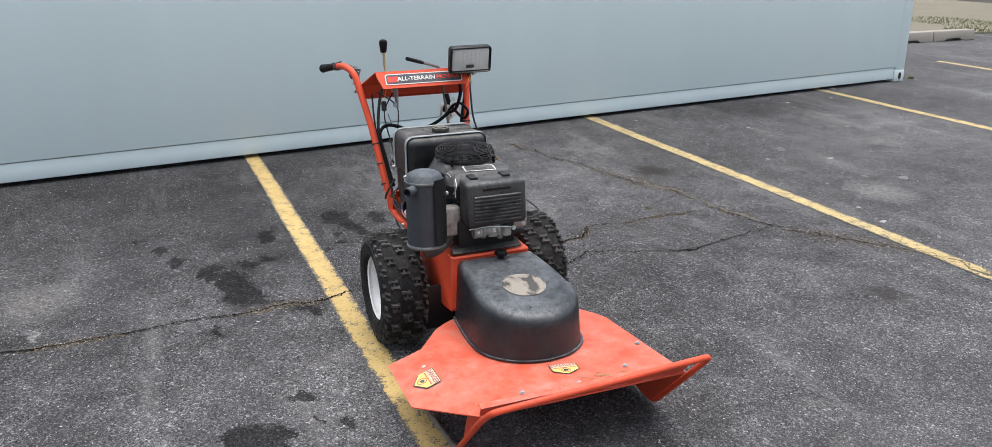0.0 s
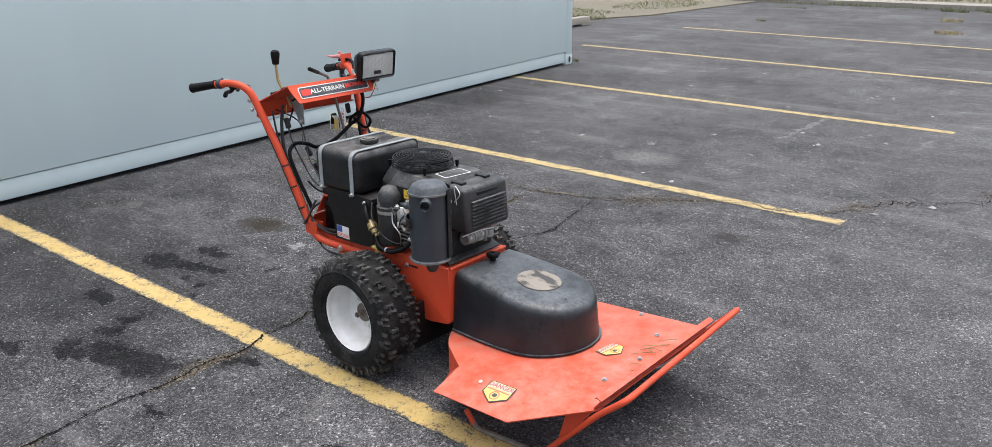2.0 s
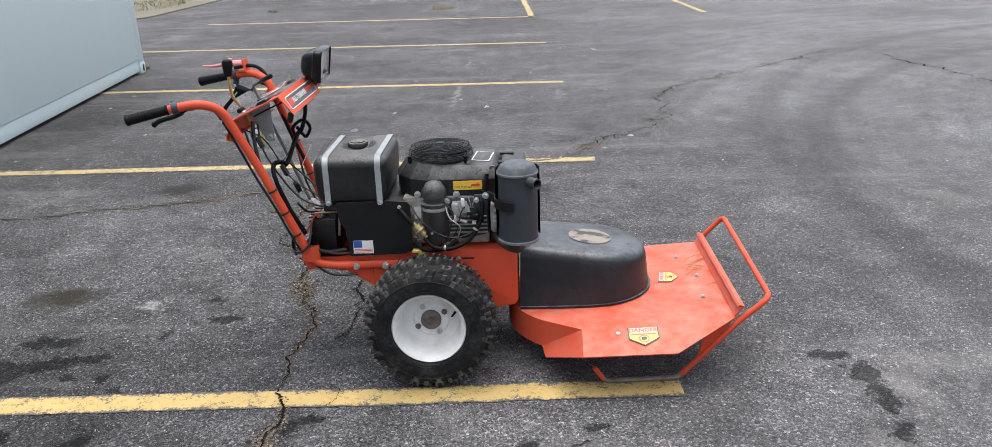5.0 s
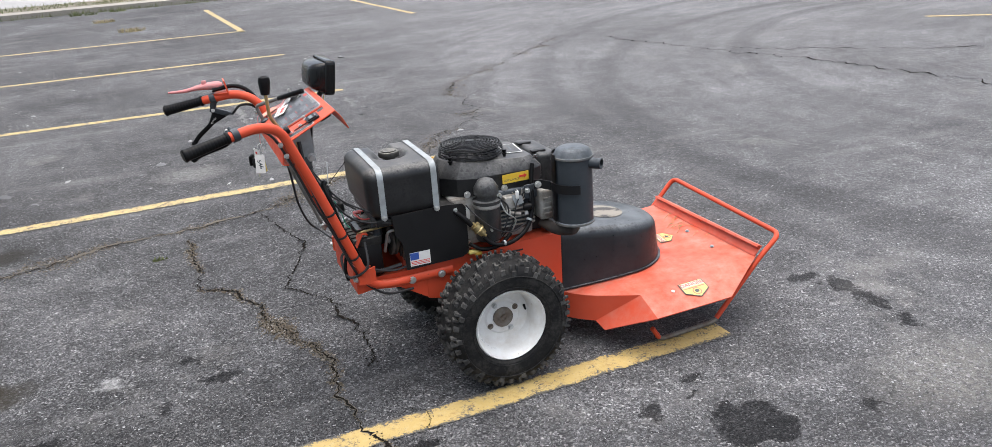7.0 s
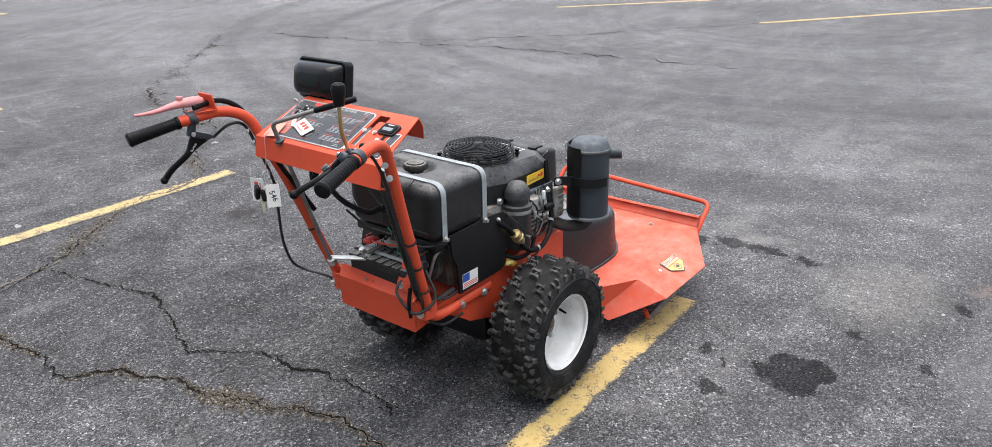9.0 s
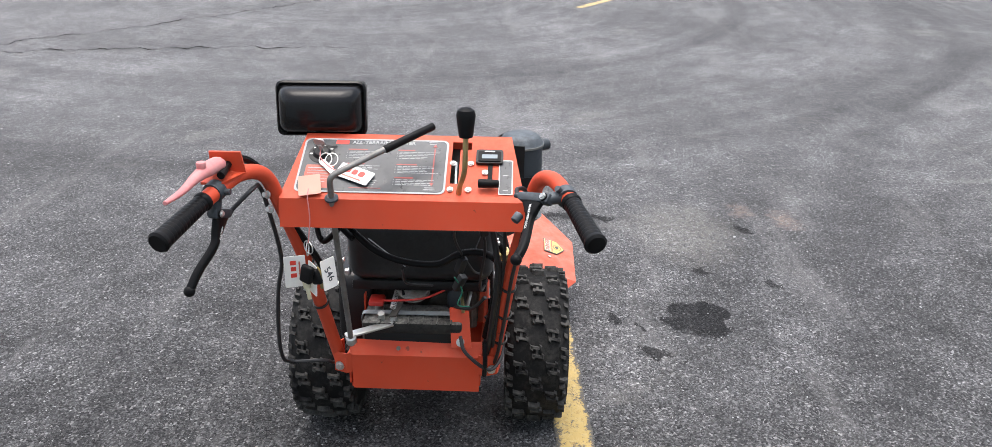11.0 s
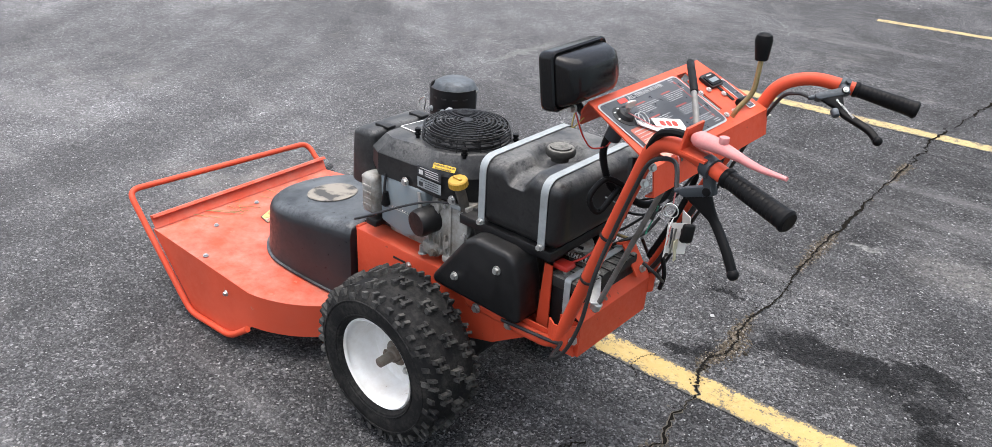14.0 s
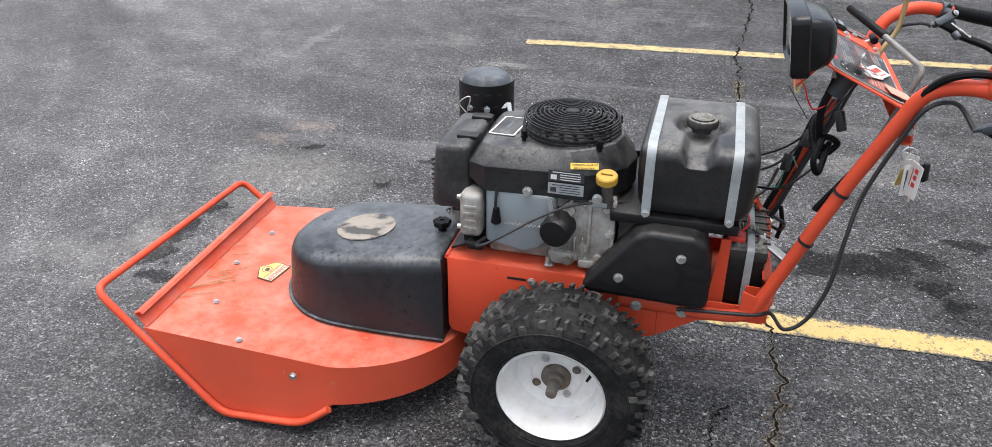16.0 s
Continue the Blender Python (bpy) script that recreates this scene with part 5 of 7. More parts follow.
part("knob", lathe([(0.0, 0), (0.0125, 0), (0.0135, 0.006), (0.0165, 0.030), (0.0175, 0.040), (0.0150, 0.049), (0.009, 0.053), (0, 0.054)], (-0.614, -0.118, 1.023), (0.05, 0, 1), 24), GRIP, shift, "black pear-shaped knob")
# clutch lever with its sleeve
clutch = part("clutch_lever", tube(filleted([(-0.460, 0.143, 0.490), (-0.592, 0.135, 0.86), (-0.606, 0.132, 0.900), (-0.622, 0.130, 0.945), (-0.565, 0.045, 0.975), (-0.500, -0.047, 1.006)], 0.016), 0.0058, 12), RODSTEEL, mower, "bent bare steel lever rod")
a, b = Vector((-0.560, 0.037, 0.9777)), Vector((-0.498, -0.050, 1.007))
part("sleeve", rod(a, b, 0.0078, seg=14, bevel=0.002), GRIP, clutch, "black rubber sleeve")
part("collar", lathe([(0.0, 0), (0.013, 0), (0.013, 0.004), (0.008, 0.008), (0, 0.008)], (-0.601, 0.133, 0.893), (-0.3, 0, 0.9), 16), CANISTER, clutch)
la_, lb_ = Vector((-0.462, 0.150)), Vector((-0.398, 0.050))
ldir = (lb_ - la_).normalized()
lnrm = Vector((-ldir.y, ldir.x)) * 0.0115
link = prism([tuple(p) for p in (la_ - ldir * 0.006 + lnrm * 0.6, la_ + lnrm, lb_ + lnrm, lb_ + ldir * 0.008 + lnrm * 0.5, lb_ + ldir * 0.008 - lnrm * 0.5, lb_ - lnrm, la_ - lnrm, la_ - ldir * 0.006 - lnrm * 0.6)], "z", 0.512, 0.517, 0.001)
part("link_arm", link, ZINC, mower, "zinc link arm")
part("bolt", bolt((-0.402, 0.057, 0.517), (0, 0, 1), 0.009, 0.010), ZINC, mower)
part("rod_eye", ribbon([(-0.404, 0.060, 0.530), (-0.370, 0.050, 0.540), (-0.330, 0.045, 0.548)], (0.1, 1, 0), 0.016, 0.004), CASTING, mower, "flat grey rod end")
part("bolt", lathe([(0, 0), (0.012, 0), (0.012, 0.016), (0.007, 0.02), (0, 0.02)], (-0.460, 0.143, 0.497), (-0.3, 0, 0.9), 14), ZINC, mower)

# name plate on the front flange
fl_up = (Vector((-0.437, 0, 0.968)) - Vector((-0.398, 0, 0.905))).normalized()
fl_n = Vector((fl_up.z, 0, -fl_up.x))


def on_flange(u, v, lift=0.0):
    q = Vector((-0.398, 0, 0.905)) + fl_up * v + fl_n * (lift + 0.002)
    return basis((q.x, u, q.z), (0, 1, 0), fl_up)


part("sign_border", flat(0.326, 0.046, 0.0008, on_flange(-0.002, 0.037), 0.008), LABELWHITE, console_part)
sign = part("name_plate", flat(0.318, 0.039, 0.0014, on_flange(-0.002, 0.037), 0.006), LABELBLACK, console_part, "dark name plate with white and red letters")
part("red_field", flat(0.044, 0.024, 0.0004, on_flange(-0.134, 0.037, 0.0016), 0.003), LABELRED, sign, "red logo shape")
lettering("ALL-TERRAIN", 0.024, on_flange(-0.035, 0.037, 0.0019) @ Matrix.Scale(1.12, 4, (1, 0, 0)), LABELWHITE, sign, label="white capital letters")
lettering("MOWER", 0.024, on_flange(0.100, 0.037, 0.0019) @ Matrix.Scale(1.12, 4, (1, 0, 0)), LABELRED, sign, label="red capital letters")

# ---- headlight
LAMP = Vector((-0.390, 0.188, 1.007))
lampturn = Matrix.Translation(LAMP) @ Matrix.Rotation(radians(2), 4, "Z") @ Matrix.Rotation(radians(8), 4, "Y") @ Matrix.Diagonal((1.06, 1.045, 1.09, 1))
shell = bmesh.new()
rings = []
for x, hy, hz, rr in ((0.017, 0.086, 0.050, 0.013), (0.020, 0.083, 0.047, 0.011), (0.010, 0.076, 0.040, 0.009)):
    rings.append((x, hy, hz, rr))
for x, hy, hz, rr in ((0.010, 0.087, 0.051, 0.013), (-0.008, 0.087, 0.051, 0.013), (-0.011, 0.084, 0.048, 0.012), (-0.008, 0.080, 0.044, 0.012), (-0.024, 0.078, 0.041, 0.016), (-0.042, 0.071, 0.036, 0.02), (-0.052, 0.058, 0.027, 0.02), (-0.056, 0.036, 0.014, 0.012)):
    rings.insert(0, (x, hy, hz, rr))
prev = None
for x, hy, hz, rr in rings:
    ring = []
    for cy, cz, a0 in ((hy - rr, hz - rr, 0), (-hy + rr, hz - rr, 90), (-hy + rr, -hz + rr, 180), (hy - rr, -hz + rr, 270)):
        for k in range(5):
            an = radians(a0 + 22.5 * k)
            ring.append(shell.verts.new((x, cy + rr * math.cos(an), cz + rr * math.sin(an))))
    if prev:
        for i in range(20):
            j = (i + 1) % 20
            shell.faces.new((prev[i], prev[j], ring[j], ring[i]))
    else:
        shell.faces.new(ring)
    prev = ring
turned(shell, lampturn)
lamp = part("headlight", shell, GLOSS, mower, "rectangular black work light, unlit")
lens_m, nt, b = material("ribbed_lens_glass", (0.80, 0.80, 0.76), 0.12)
at = coords(nt)
wave = nt.nodes.new("ShaderNodeTexWave")
wave.bands_direction = "Z"
wave.inputs["Scale"].default_value = 95
nt.links.new(at, wave.inputs["Vector"])
wave2 = nt.nodes.new("ShaderNodeTexWave")
wave2.bands_direction = "Y"
wave2.inputs["Scale"].default_value = 17
nt.links.new(at, wave2.inputs["Vector"])
bump(nt, b, math_node(nt, "ADD", wave.outputs["Fac"], wave2.outputs["Fac"]), 0.5, 0.0015)
b.inputs["Transmission Weight"].default_value = 0.55
b.inputs["IOR"].default_value = 1.4
reflector = steel("reflector", (0.75, 0.74, 0.70), 0.2, (0.5, 0.5, 0.46), 0.3)
part("reflector", turned(box(0.000, 0.004, -0.076, 0.076, -0.040, 0.040), lampturn), reflector, lamp)
part("lens", turned(box(0.0115, 0.0155, -0.0765, 0.0765, -0.0405, 0.0405, 0.002), lampturn), lens_m, lamp, "ribbed clear lens")
part("bulb_shield", turned(box(0.0157, 0.0175, -0.020, 0.012, -0.030, -0.018, 0.002), lampturn), CABLE, lamp)
part("mount", rod((-0.392, 0.190, 0.958), (-0.418, 0.192, 0.935), 0.008, seg=10), CABLE, lamp)
part("bolt", bolt((-0.402, 0.205, 0.945), (0, 1, 0), 0.007, 0.012), ZINC, lamp)

# ---- mowing deck
def pz(x):
    return 0.170 + 0.058 * x


DC, DR = Vector((0.60, 0.03)), 0.342
arc = []
for k in range(25):
    a = radians(103 + (229 - 103) * k / 24)
    arc.append((DC.x + DR * math.cos(a), DC.y + DR * math.sin(a)))
W = (0.506, -0.317)
TIP, MID, OUT = (0.386, -0.274, 0.076), (0.503, -0.430, 0.160), (0.798, -0.434, 0.172)
top = [(1.005, 0.372, pz(1.005))] + [(x, y, pz(x)) for x, y in arc] + [(W[0], W[1], pz(W[0])), (1.012, -0.292, pz(1.012))]
n = len(top)
pts = list(top)
faces = [tuple(range(n))]
low = len(pts)
for x, y in arc:
    pts.append((x, y, 0.088 + 0.008 * max(0, -y - 0.1) / 0.15))
for i in range(len(arc) - 1):
    faces.append((1 + i, 2 + i, low + i + 1, low + i))
lastc = len(arc)
i_w, i_r = n - 2, n - 1
i_tip = len(pts)
pts += [TIP, MID, OUT]
faces += [(lastc, i_w, low + len(arc) - 1), (i_w, i_tip + 1, i_tip), (i_w, i_tip, low + len(arc) - 1), (i_w, i_r, i_tip + 2, i_tip + 1)]
i_s = len(pts)
pts += [(1.000, 0.374, 0.222), (0.815, 0.378, 0.022), (0.605, 0.380, 0.034)]
faces.append((0, 1, low, i_s + 2, i_s + 1, i_s))
deck = part("deck", sheet(pts, faces, 0.004), DECKPAINT, mower, "faded orange mowing deck with dust and scratches", 28)
lip = sheet([(0.996, 0.370, 0.2285), (1.002, -0.296, 0.2288), (1.030, -0.302, 0.266), (1.024, 0.368, 0.264), (1.012, -0.302, 0.2725), (1.006, 0.368, 0.2705), (1.006, -0.302, 0.2665), (1.000, 0.368, 0.2645)],
            [(0, 1, 2, 3), (3, 2, 4, 5), (5, 4, 6, 7)], 0.003)
part("front_lip", lip, DECKPAINT, deck, "folded front edge of the deck")
part("bumper_bar", tube(filleted([(0.528, 0.376, 0.084), (0.598, 0.390, 0.034), (0.815, 0.388, 0.018), (1.005, 0.386, 0.220), (1.104, 0.384, 0.328), (1.108, -0.300, 0.297), (1.020, -0.300, 0.220), (0.835, -0.304, 0.022)], 0.035, 6), 0.0095, 12),
              ORANGE, deck, "bent orange bumper tube")
part("skid", tube(filleted([(0.835, -0.304, 0.016), (0.800, -0.308, 0.011), (0.585, -0.326, 0.013), (0.570, -0.327, 0.030)], 0.012), 0.0085, 8), RUSTY, deck, "rusty worn skid runner")
part("skid_end", tube([(0.575, -0.3268, 0.022), (0.545, -0.330, 0.066)], 0.0090, 8), ORANGE, deck)
part("gusset", sheet([(1.0, -0.296, 0.222), (0.915, -0.30, 0.20), (0.885, -0.305, 0.085), (0.93, -0.302, 0.13)], [(0, 1, 2, 3)], 0.004), ORANGE, deck)
for x, y in ((0.763, 0.344), (0.896, 0.222), (0.942, 0.041), (0.930, -0.137)):
    part("bolt", bolt((x, y, pz(x) + 0.002), (0, 0, 1), 0.006, 0.004), STRAP, deck)
part("bolt", bolt((0.607, 0.382, 0.172), (0, 1, 0), 0.007), ZINC, deck)


def danger_decal(m, w):
    """A five-sided yellow warning label with a red heading, a hand sign and a line of writing."""
    h = w * 0.82
    outer = [(-w / 2, h / 2), (w / 2, h / 2), (w / 2, -h * 0.12), (0, -h / 2), (-w / 2, -h * 0.12)]
    rim = part("warning_label", turned(prism(outer, "z", 0, 0.0008), m), LABELBLACK, deck, "yellow five-sided warning label with red heading")
    k = 0.93
    part("yellow_field", turned(prism([(x * k, y * k + h * 0.01) for x, y in outer], "z", 0, 0.0012), m), LABELYELLOW, rim)
    part("heading_field", turned(prism([(-w * 0.46, h * 0.45), (w * 0.46, h * 0.45), (w * 0.46, h * 0.19), (-w * 0.46, h * 0.19)], "z", 0, 0.0015), m), DECALGREY, rim)
    lettering("DANGER", w * 0.235, m @ Matrix.Translation((0, h * 0.32, 0.0019)), FADEDRED, rim, depth=0.0002)
    part("writing", turned(prism([(-w * 0.42, h * 0.14), (w * 0.42, h * 0.14), (w * 0.42, h * 0.09), (-w * 0.42, h * 0.09)], "z", 0, 0.0015), m), FADEDRED, rim, "bar of tiny writing")
    ring = lathe([(w * 0.17, 0.001), (w * 0.17, 0.0017), (w * 0.135, 0.0017), (w * 0.135, 0.001)], (0, 0, 0), (0, 0, 1), 24)
    part("ring", turned(ring, m @ Matrix.Translation((0, -h * 0.13, 0))), FADEDRED, rim)
    hand = prism([(-w * 0.07, -h * 0.2), (w * 0.06, -h * 0.2), (w * 0.1, -h * 0.1), (w * 0.05, -h * 0.03), (-w * 0.05, -h * 0.03), (-w * 0.09, -h * 0.12)], "z", 0, 0.0016)
    part("symbol", turned(hand, m), LABELBLACK, rim, "dark symbol")


danger_decal(basis((0.840, 0.045, pz(0.840) + 0.0025), (0.15, 1, 0), (-1, 0.15, -0.05)), 0.088)
ctr = Vector((0.700, -0.362, 0.0))
nrm = (Vector((1.012, -0.292, pz(1.012))) - Vector((*W, pz(W[0])))).cross(Vector(OUT) - Vector((*W, pz(W[0])))).normalized()
if nrm.z < 0:
    nrm = -nrm
w0 = Vector((*W, pz(W[0])))
ctr.z = w0.z - (nrm.x * (ctr.x - w0.x) + nrm.y * (ctr.y - w0.y)) / nrm.z + 0.003
flap_pose = basis(ctr, Vector((1, 0, -nrm.x / nrm.z)), nrm.cross(Vector((1, 0, -nrm.x / nrm.z))))
danger_decal(flap_pose, 0.098)
part("bare_spot", turned(lathe([(0, 0), (0.007, 0), (0.006, 0.0008), (0, 0.0008)], (0, 0, 0), (0, 0, 1), 14), flap_pose @ Matrix.Translation((-0.080, 0.020, 0.0))), DECALGREY, deck, "small patch of bare worn paint")


# ---- belt cover on the deck
def cover_ring(grow, z):
    cx, cy, r, back = 0.582, 0.027, 0.179 + grow, 0.154 + grow
    out = [(0.302, cy + back)]
    for k in range(5):
        t = (k + 1) / 6
        out.append((0.302 + (cx - 0.302) * t, cy + back + (r - back) * math.sin(t * math.pi / 2)))
    for k in range(25):
        a = radians(90 - 180 * k / 24)
        out.append((cx + r * math.cos(a), cy + r * math.sin(a)))
    for k in range(5):
        t = 1 - (k + 1) / 6
        out.append((0.302 + (cx - 0.302) * t, cy - back - (r - back) * math.sin(t * math.pi / 2)))
    out.append((0.302, cy - back))
    if grow < 0:
        out = [(max(x, 0.302 - grow * 0.55), y) for x, y in out]
    return [(x, y, z(x)) for x, y in out]


def ctop(x):
    return 0.414 - 0.105 * max(0, x - 0.32) - 0.3 * max(0, x - 0.60) ** 2


bm = bmesh.new()
levels = [(0.010, lambda x: pz(x) + 0.004), (0.010, lambda x: pz(x) + 0.009), (0.003, lambda x: pz(x) + 0.010), (-0.002, lambda x: pz(x) + 0.05), (-0.008, lambda x: ctop(x) - 0.040),
          (-0.010, lambda x: ctop(x) - 0.025), (-0.016, lambda x: ctop(x) - 0.012), (-0.026, lambda x: ctop(x) - 0.004), (-0.040, lambda x: ctop(x)), (-0.075, lambda x: ctop(x) + 0.001), (-0.125, lambda x: ctop(x) + 0.001)]
prev = None
for g, z in levels:
    ring = [bm.verts.new(p) for p in cover_ring(g, z)]
    if prev:
        m_ = len(ring)
        for i in range(m_):
            j = (i + 1) % m_
            bm.faces.new((prev[i], prev[j], ring[j], ring[i]))
    prev = ring
bm.faces.new(prev)
cover = part("belt_cover", bm, COVER, mower, "blue-black moulded plastic belt cover with scuffs", 45)
oval = lathe([(0, 0.0), (0.066, 0.0), (0.066, 0.0014), (0, 0.0014)], (0, 0, 0), (0, 0, 1), 36)
turned(oval, Matrix.Translation((0.553, 0.030, ctop(0.553) + 0.0022)) @ Matrix.Rotation(radians(6.0), 4, "Y") @ Matrix.Diagonal((1.14, 1.10, 1, 1)))
patch_m, nt, b = material("worn_label", (0.30, 0.27, 0.23), 0.7)
at = coords(nt)
tear = ramp(nt, noise_tex(nt, mapped(nt, at, (1, 1.6, 1)), 11, 4), (0.44, (0.24, 0.215, 0.18)), (0.51, (0.17, 0.152, 0.128)), (0.55, (0.05, 0.048, 0.045)))
nt.links.new(tear, b.inputs["Base Color"])
part("worn_label", oval, patch_m, cover, "round tan label worn off in patches")
kx, ky, kz = 0.349, 0.030, 0.414
knob = lathe([(0.0, 0.0), (0.011, 0.0), (0.011, 0.012), (0.020, 0.013), (0.022, 0.017), (0.022, 0.023), (0.019, 0.027), (0.006, 0.027), (0.005, 0.024), (0, 0.024)], (kx, ky, kz), (0, 0, 1), 24)
for v in knob.verts:
    a = math.atan2(v.co.y - ky, v.co.x - kx)
    if math.hypot(v.co.x - kx, v.co.y - ky) > 0.018:
        k = 1 + 0.10 * math.cos(a * 7)
        v.co.x, v.co.y = kx + (v.co.x - kx) * k, ky + (v.co.y - ky) * k
part("cover_knob", knob, GRIP, cover, "black star knob")

# ---- fuel tank
TX0, TX1, TY, TZ0, TZ1, TR = -0.368, -0.124, 0.163, 0.592, 0.754, 0.034
bm = bmesh.new()
bmesh.ops.create_cube(bm, size=1)
bmesh.ops.subdivide_edges(bm, edges=bm.edges[:], cuts=27, use_grid_fill=True)
tc = Vector(((TX0 + TX1) / 2, 0, (TZ0 + TZ1) / 2))
hs = Vector(((TX1 - TX0) / 2, TY, (TZ1 - TZ0) / 2))


def soft(t):
    t = max(0.0, min(1.0, t))
    return t * t * (3 - 2 * t)


for v in bm.verts:
    p = Vector((v.co.x * 2 * hs.x, v.co.y * 2 * hs.y, v.co.z * 2 * hs.z))
    core = Vector([max(-(h - TR), min(h - TR, c)) for c, h in zip(p, hs)])
    d = p - core
    q = tc + core + (d.normalized() * TR if d.length > 1e-6 else d)
    if v.co.z < 0:
        q.x = tc.x + (q.x - tc.x) * (1 - 0.10 * -v.co.z)
    if q.z > tc.z:
        dip = 0.030 * soft((0.062 - math.hypot(q.x + 0.243, (q.y - 0.012) * 0.9)) / 0.022)
        if q.y > 0:
            dip = max(dip, 0.028 * soft((0.036 - abs(q.x + 0.243)) / 0.018) * soft((q.z - 0.70) / 0.05))
        q.z -= dip
    v.co = q
tank = part("fuel_tank", bm, DUSTY, mower, "dusty black plastic fuel tank with rounded edges", 60)
cap = lathe([(0.0, 0.0), (0.020, 0.0), (0.020, 0.012), (0.030, 0.013), (0.0315, 0.016), (0.0315, 0.026), (0.029, 0.030), (0.024, 0.0305), (0.023, 0.034), (0.0, 0.036)], (-0.243, 0.008, 0.738), (0, 0, 1), 40)
for v in cap.verts:
    v.co = Vector((-0.243 + (v.co.x + 0.243) * 1.06, 0.008 + (v.co.y - 0.008) * 1.06, v.co.z - 0.004))
    r = math.hypot(v.co.x + 0.243, v.co.y - 0.008)
    if r > 0.0324:
        k = 1 + 0.04 * math.copysign(1, math.cos(20 * math.atan2(v.co.y - 0.008, v.co.x + 0.243)))
        v.co.x, v.co.y = -0.243 + (v.co.x + 0.243) * k, 0.008 + (v.co.y - 0.008) * k
part("fuel_cap", cap, CAPGREY, tank, "ribbed black fuel cap with pale dusty top")


for x in (-0.150, -0.322):
    g = 0.0022
    path = filleted([(x, -TY - g, 0.596), (x, -TY - g, TZ1 + g), (x, TY + g, TZ1 + g), (x, TY + g, 0.596)], TR + 0.004, 8)
    st = part("tank_strap", ribbon(path, (1, 0, 0), 0.019, 0.002), STRAP, mower, "flat steel tank strap")
    for s in (-1, 1):
        part("bolt", bolt((x, s * (TY + 0.004), 0.601), (0, s, 0), 0.0065, 0.008), ZINC, st)
part("tank_shelf", box(-0.345, -0.075, -0.150, 0.158, 0.566, 0.5905, 0.004), BLACK, mower, "black plate under the tank")
inner = box(-0.255, -0.09, -0.125, 0.12, 0.415, 0.566, 0.008)
housing = part("drive_housing", inner, CASTING, mower, "dusty dark drive housing under the tank")
for k in range(6):
    part("housing_rib", box(-0.262, -0.252, -0.115 + 0.042 * k, -0.108 + 0.042 * k, 0.425, 0.56, 0.002), CASTING, housing)
part("drive_pulley", lathe([(0, 0), (0.012, 0), (0.014, 0.006), (0.048, 0.006), (0.050, 0.011), (0.040, 0.016), (0.050, 0.021), (0.048, 0.026), (0, 0.026)], (-0.262, -0.055, 0.48), (-1, 0, 0.1), 28), CASTING, housing, "dusty drive pulley")
part("bolt", bolt((-0.288, -0.055, 0.483), (-1, 0, 0.1), 0.009, 0.010), ZINC, housing)
part("belt_finger", tube(filleted([(-0.25, -0.11, 0.535), (-0.305, -0.11, 0.535), (-0.315, -0.09, 0.46)], 0.015), 0.005, 8), ZINC, housing)
part("pull_rod", rod((-0.40, -0.10, 0.545), (-0.26, -0.085, 0.548), 0.004, seg=10), BRASSY, housing, "thin yellow-zinc control rod")
side = prism([(-0.300, 0.600), (-0.120, 0.604), (-0.062, 0.598), (-0.052, 0.585), (-0.052, 0.428), (-0.078, 0.416), (-0.266, 0.410), (-0.272, 0.500), (-0.292, 0.535)], "y", -0.163, -0.157, 0.0)
side_plate = part("side_plate", side, BLACK, mower, "flat black side plate")
part("bolt", bolt((-0.088, -0.163, 0.582), (0, -1, 0), 0.005), ZINC, side_plate)
flag = part("sticker", flat(0.068, 0.046, 0.0006, basis((-0.220, -0.1632, 0.443), (1, 0, 0), (0, 0, 1)), 0.001), LABELWHITE, side_plate, "small white sticker with a blue field")
part("blue_field", flat(0.029, 0.024, 0.0005, basis((-0.2385, -0.1638, 0.453), (1, 0, 0), (0, 0, 1)), 0.0005), LABELBLUE, flag)
for k in range(3):
    part("stripe", flat(0.062, 0.0022, 0.0003, basis((-0.220, -0.1638, 0.425 + 0.005 * k), (1, 0, 0), (0, 0, 1)), 0.0004), LABELRED, flag)
# rounded guard on the other side
gd = prism([(-0.028, 0.424), (-0.036, 0.406), (-0.290, 0.400), (-0.303, 0.412), (-0.300, 0.500), (-0.285, 0.556), (-0.262, 0.574), (-0.165, 0.576), (-0.135, 0.562)], "y", 0.12, 0.205, 0.014, 3)
guard = part("belt_guard", gd, BLACK, mower, "black plastic belt guard with two bolts", 45)
for x, z in ((-0.109, 0.456), (-0.236, 0.523)):
    part("bolt", bolt((x, 0.2045, z), (0, 1, 0), 0.008, 0.008), ZINC, guard)

# ---- engine
eng = box(-0.085, 0.205, -0.115, 0.125, 0.43, 0.60, 0.012)
engine = part("engine_block", eng, ALU, mower, "dirty cast-aluminium engine block")
for k in range(5):
    part("cooling_fin", box(-0.08, 0.0, 0.118, 0.134, 0.45 + 0.026 * k, 0.456 + 0.026 * k), ALU, engine)
for x, z, r in ((-0.055, 0.455, 0.016), (0.005, 0.452, 0.013), (0.045, 0.455, 0.018), (-0.075, 0.52, 0.010), (-0.02, 0.48, 0.013), (0.01, 0.57, 0.011)):
    part("casting_boss", rod((x, 0.10, z), (x, 0.146, z), r, r * 0.8, 12, None, 0.002), ALU, engine)
for x in (-0.082, -0.030, 0.012):
    part("casting_rib", box(x - 0.004, x + 0.004, 0.12, 0.142, 0.44, 0.60, 0.002), ALU, engine)
part("casting_foot", box(-0.07, -0.01, 0.115, 0.150, 0.432, 0.452, 0.006), ALU, engine)
part("casting_foot", box(0.0, 0.055, 0.115, 0.155, 0.436, 0.470, 0.010), ALU, engine)
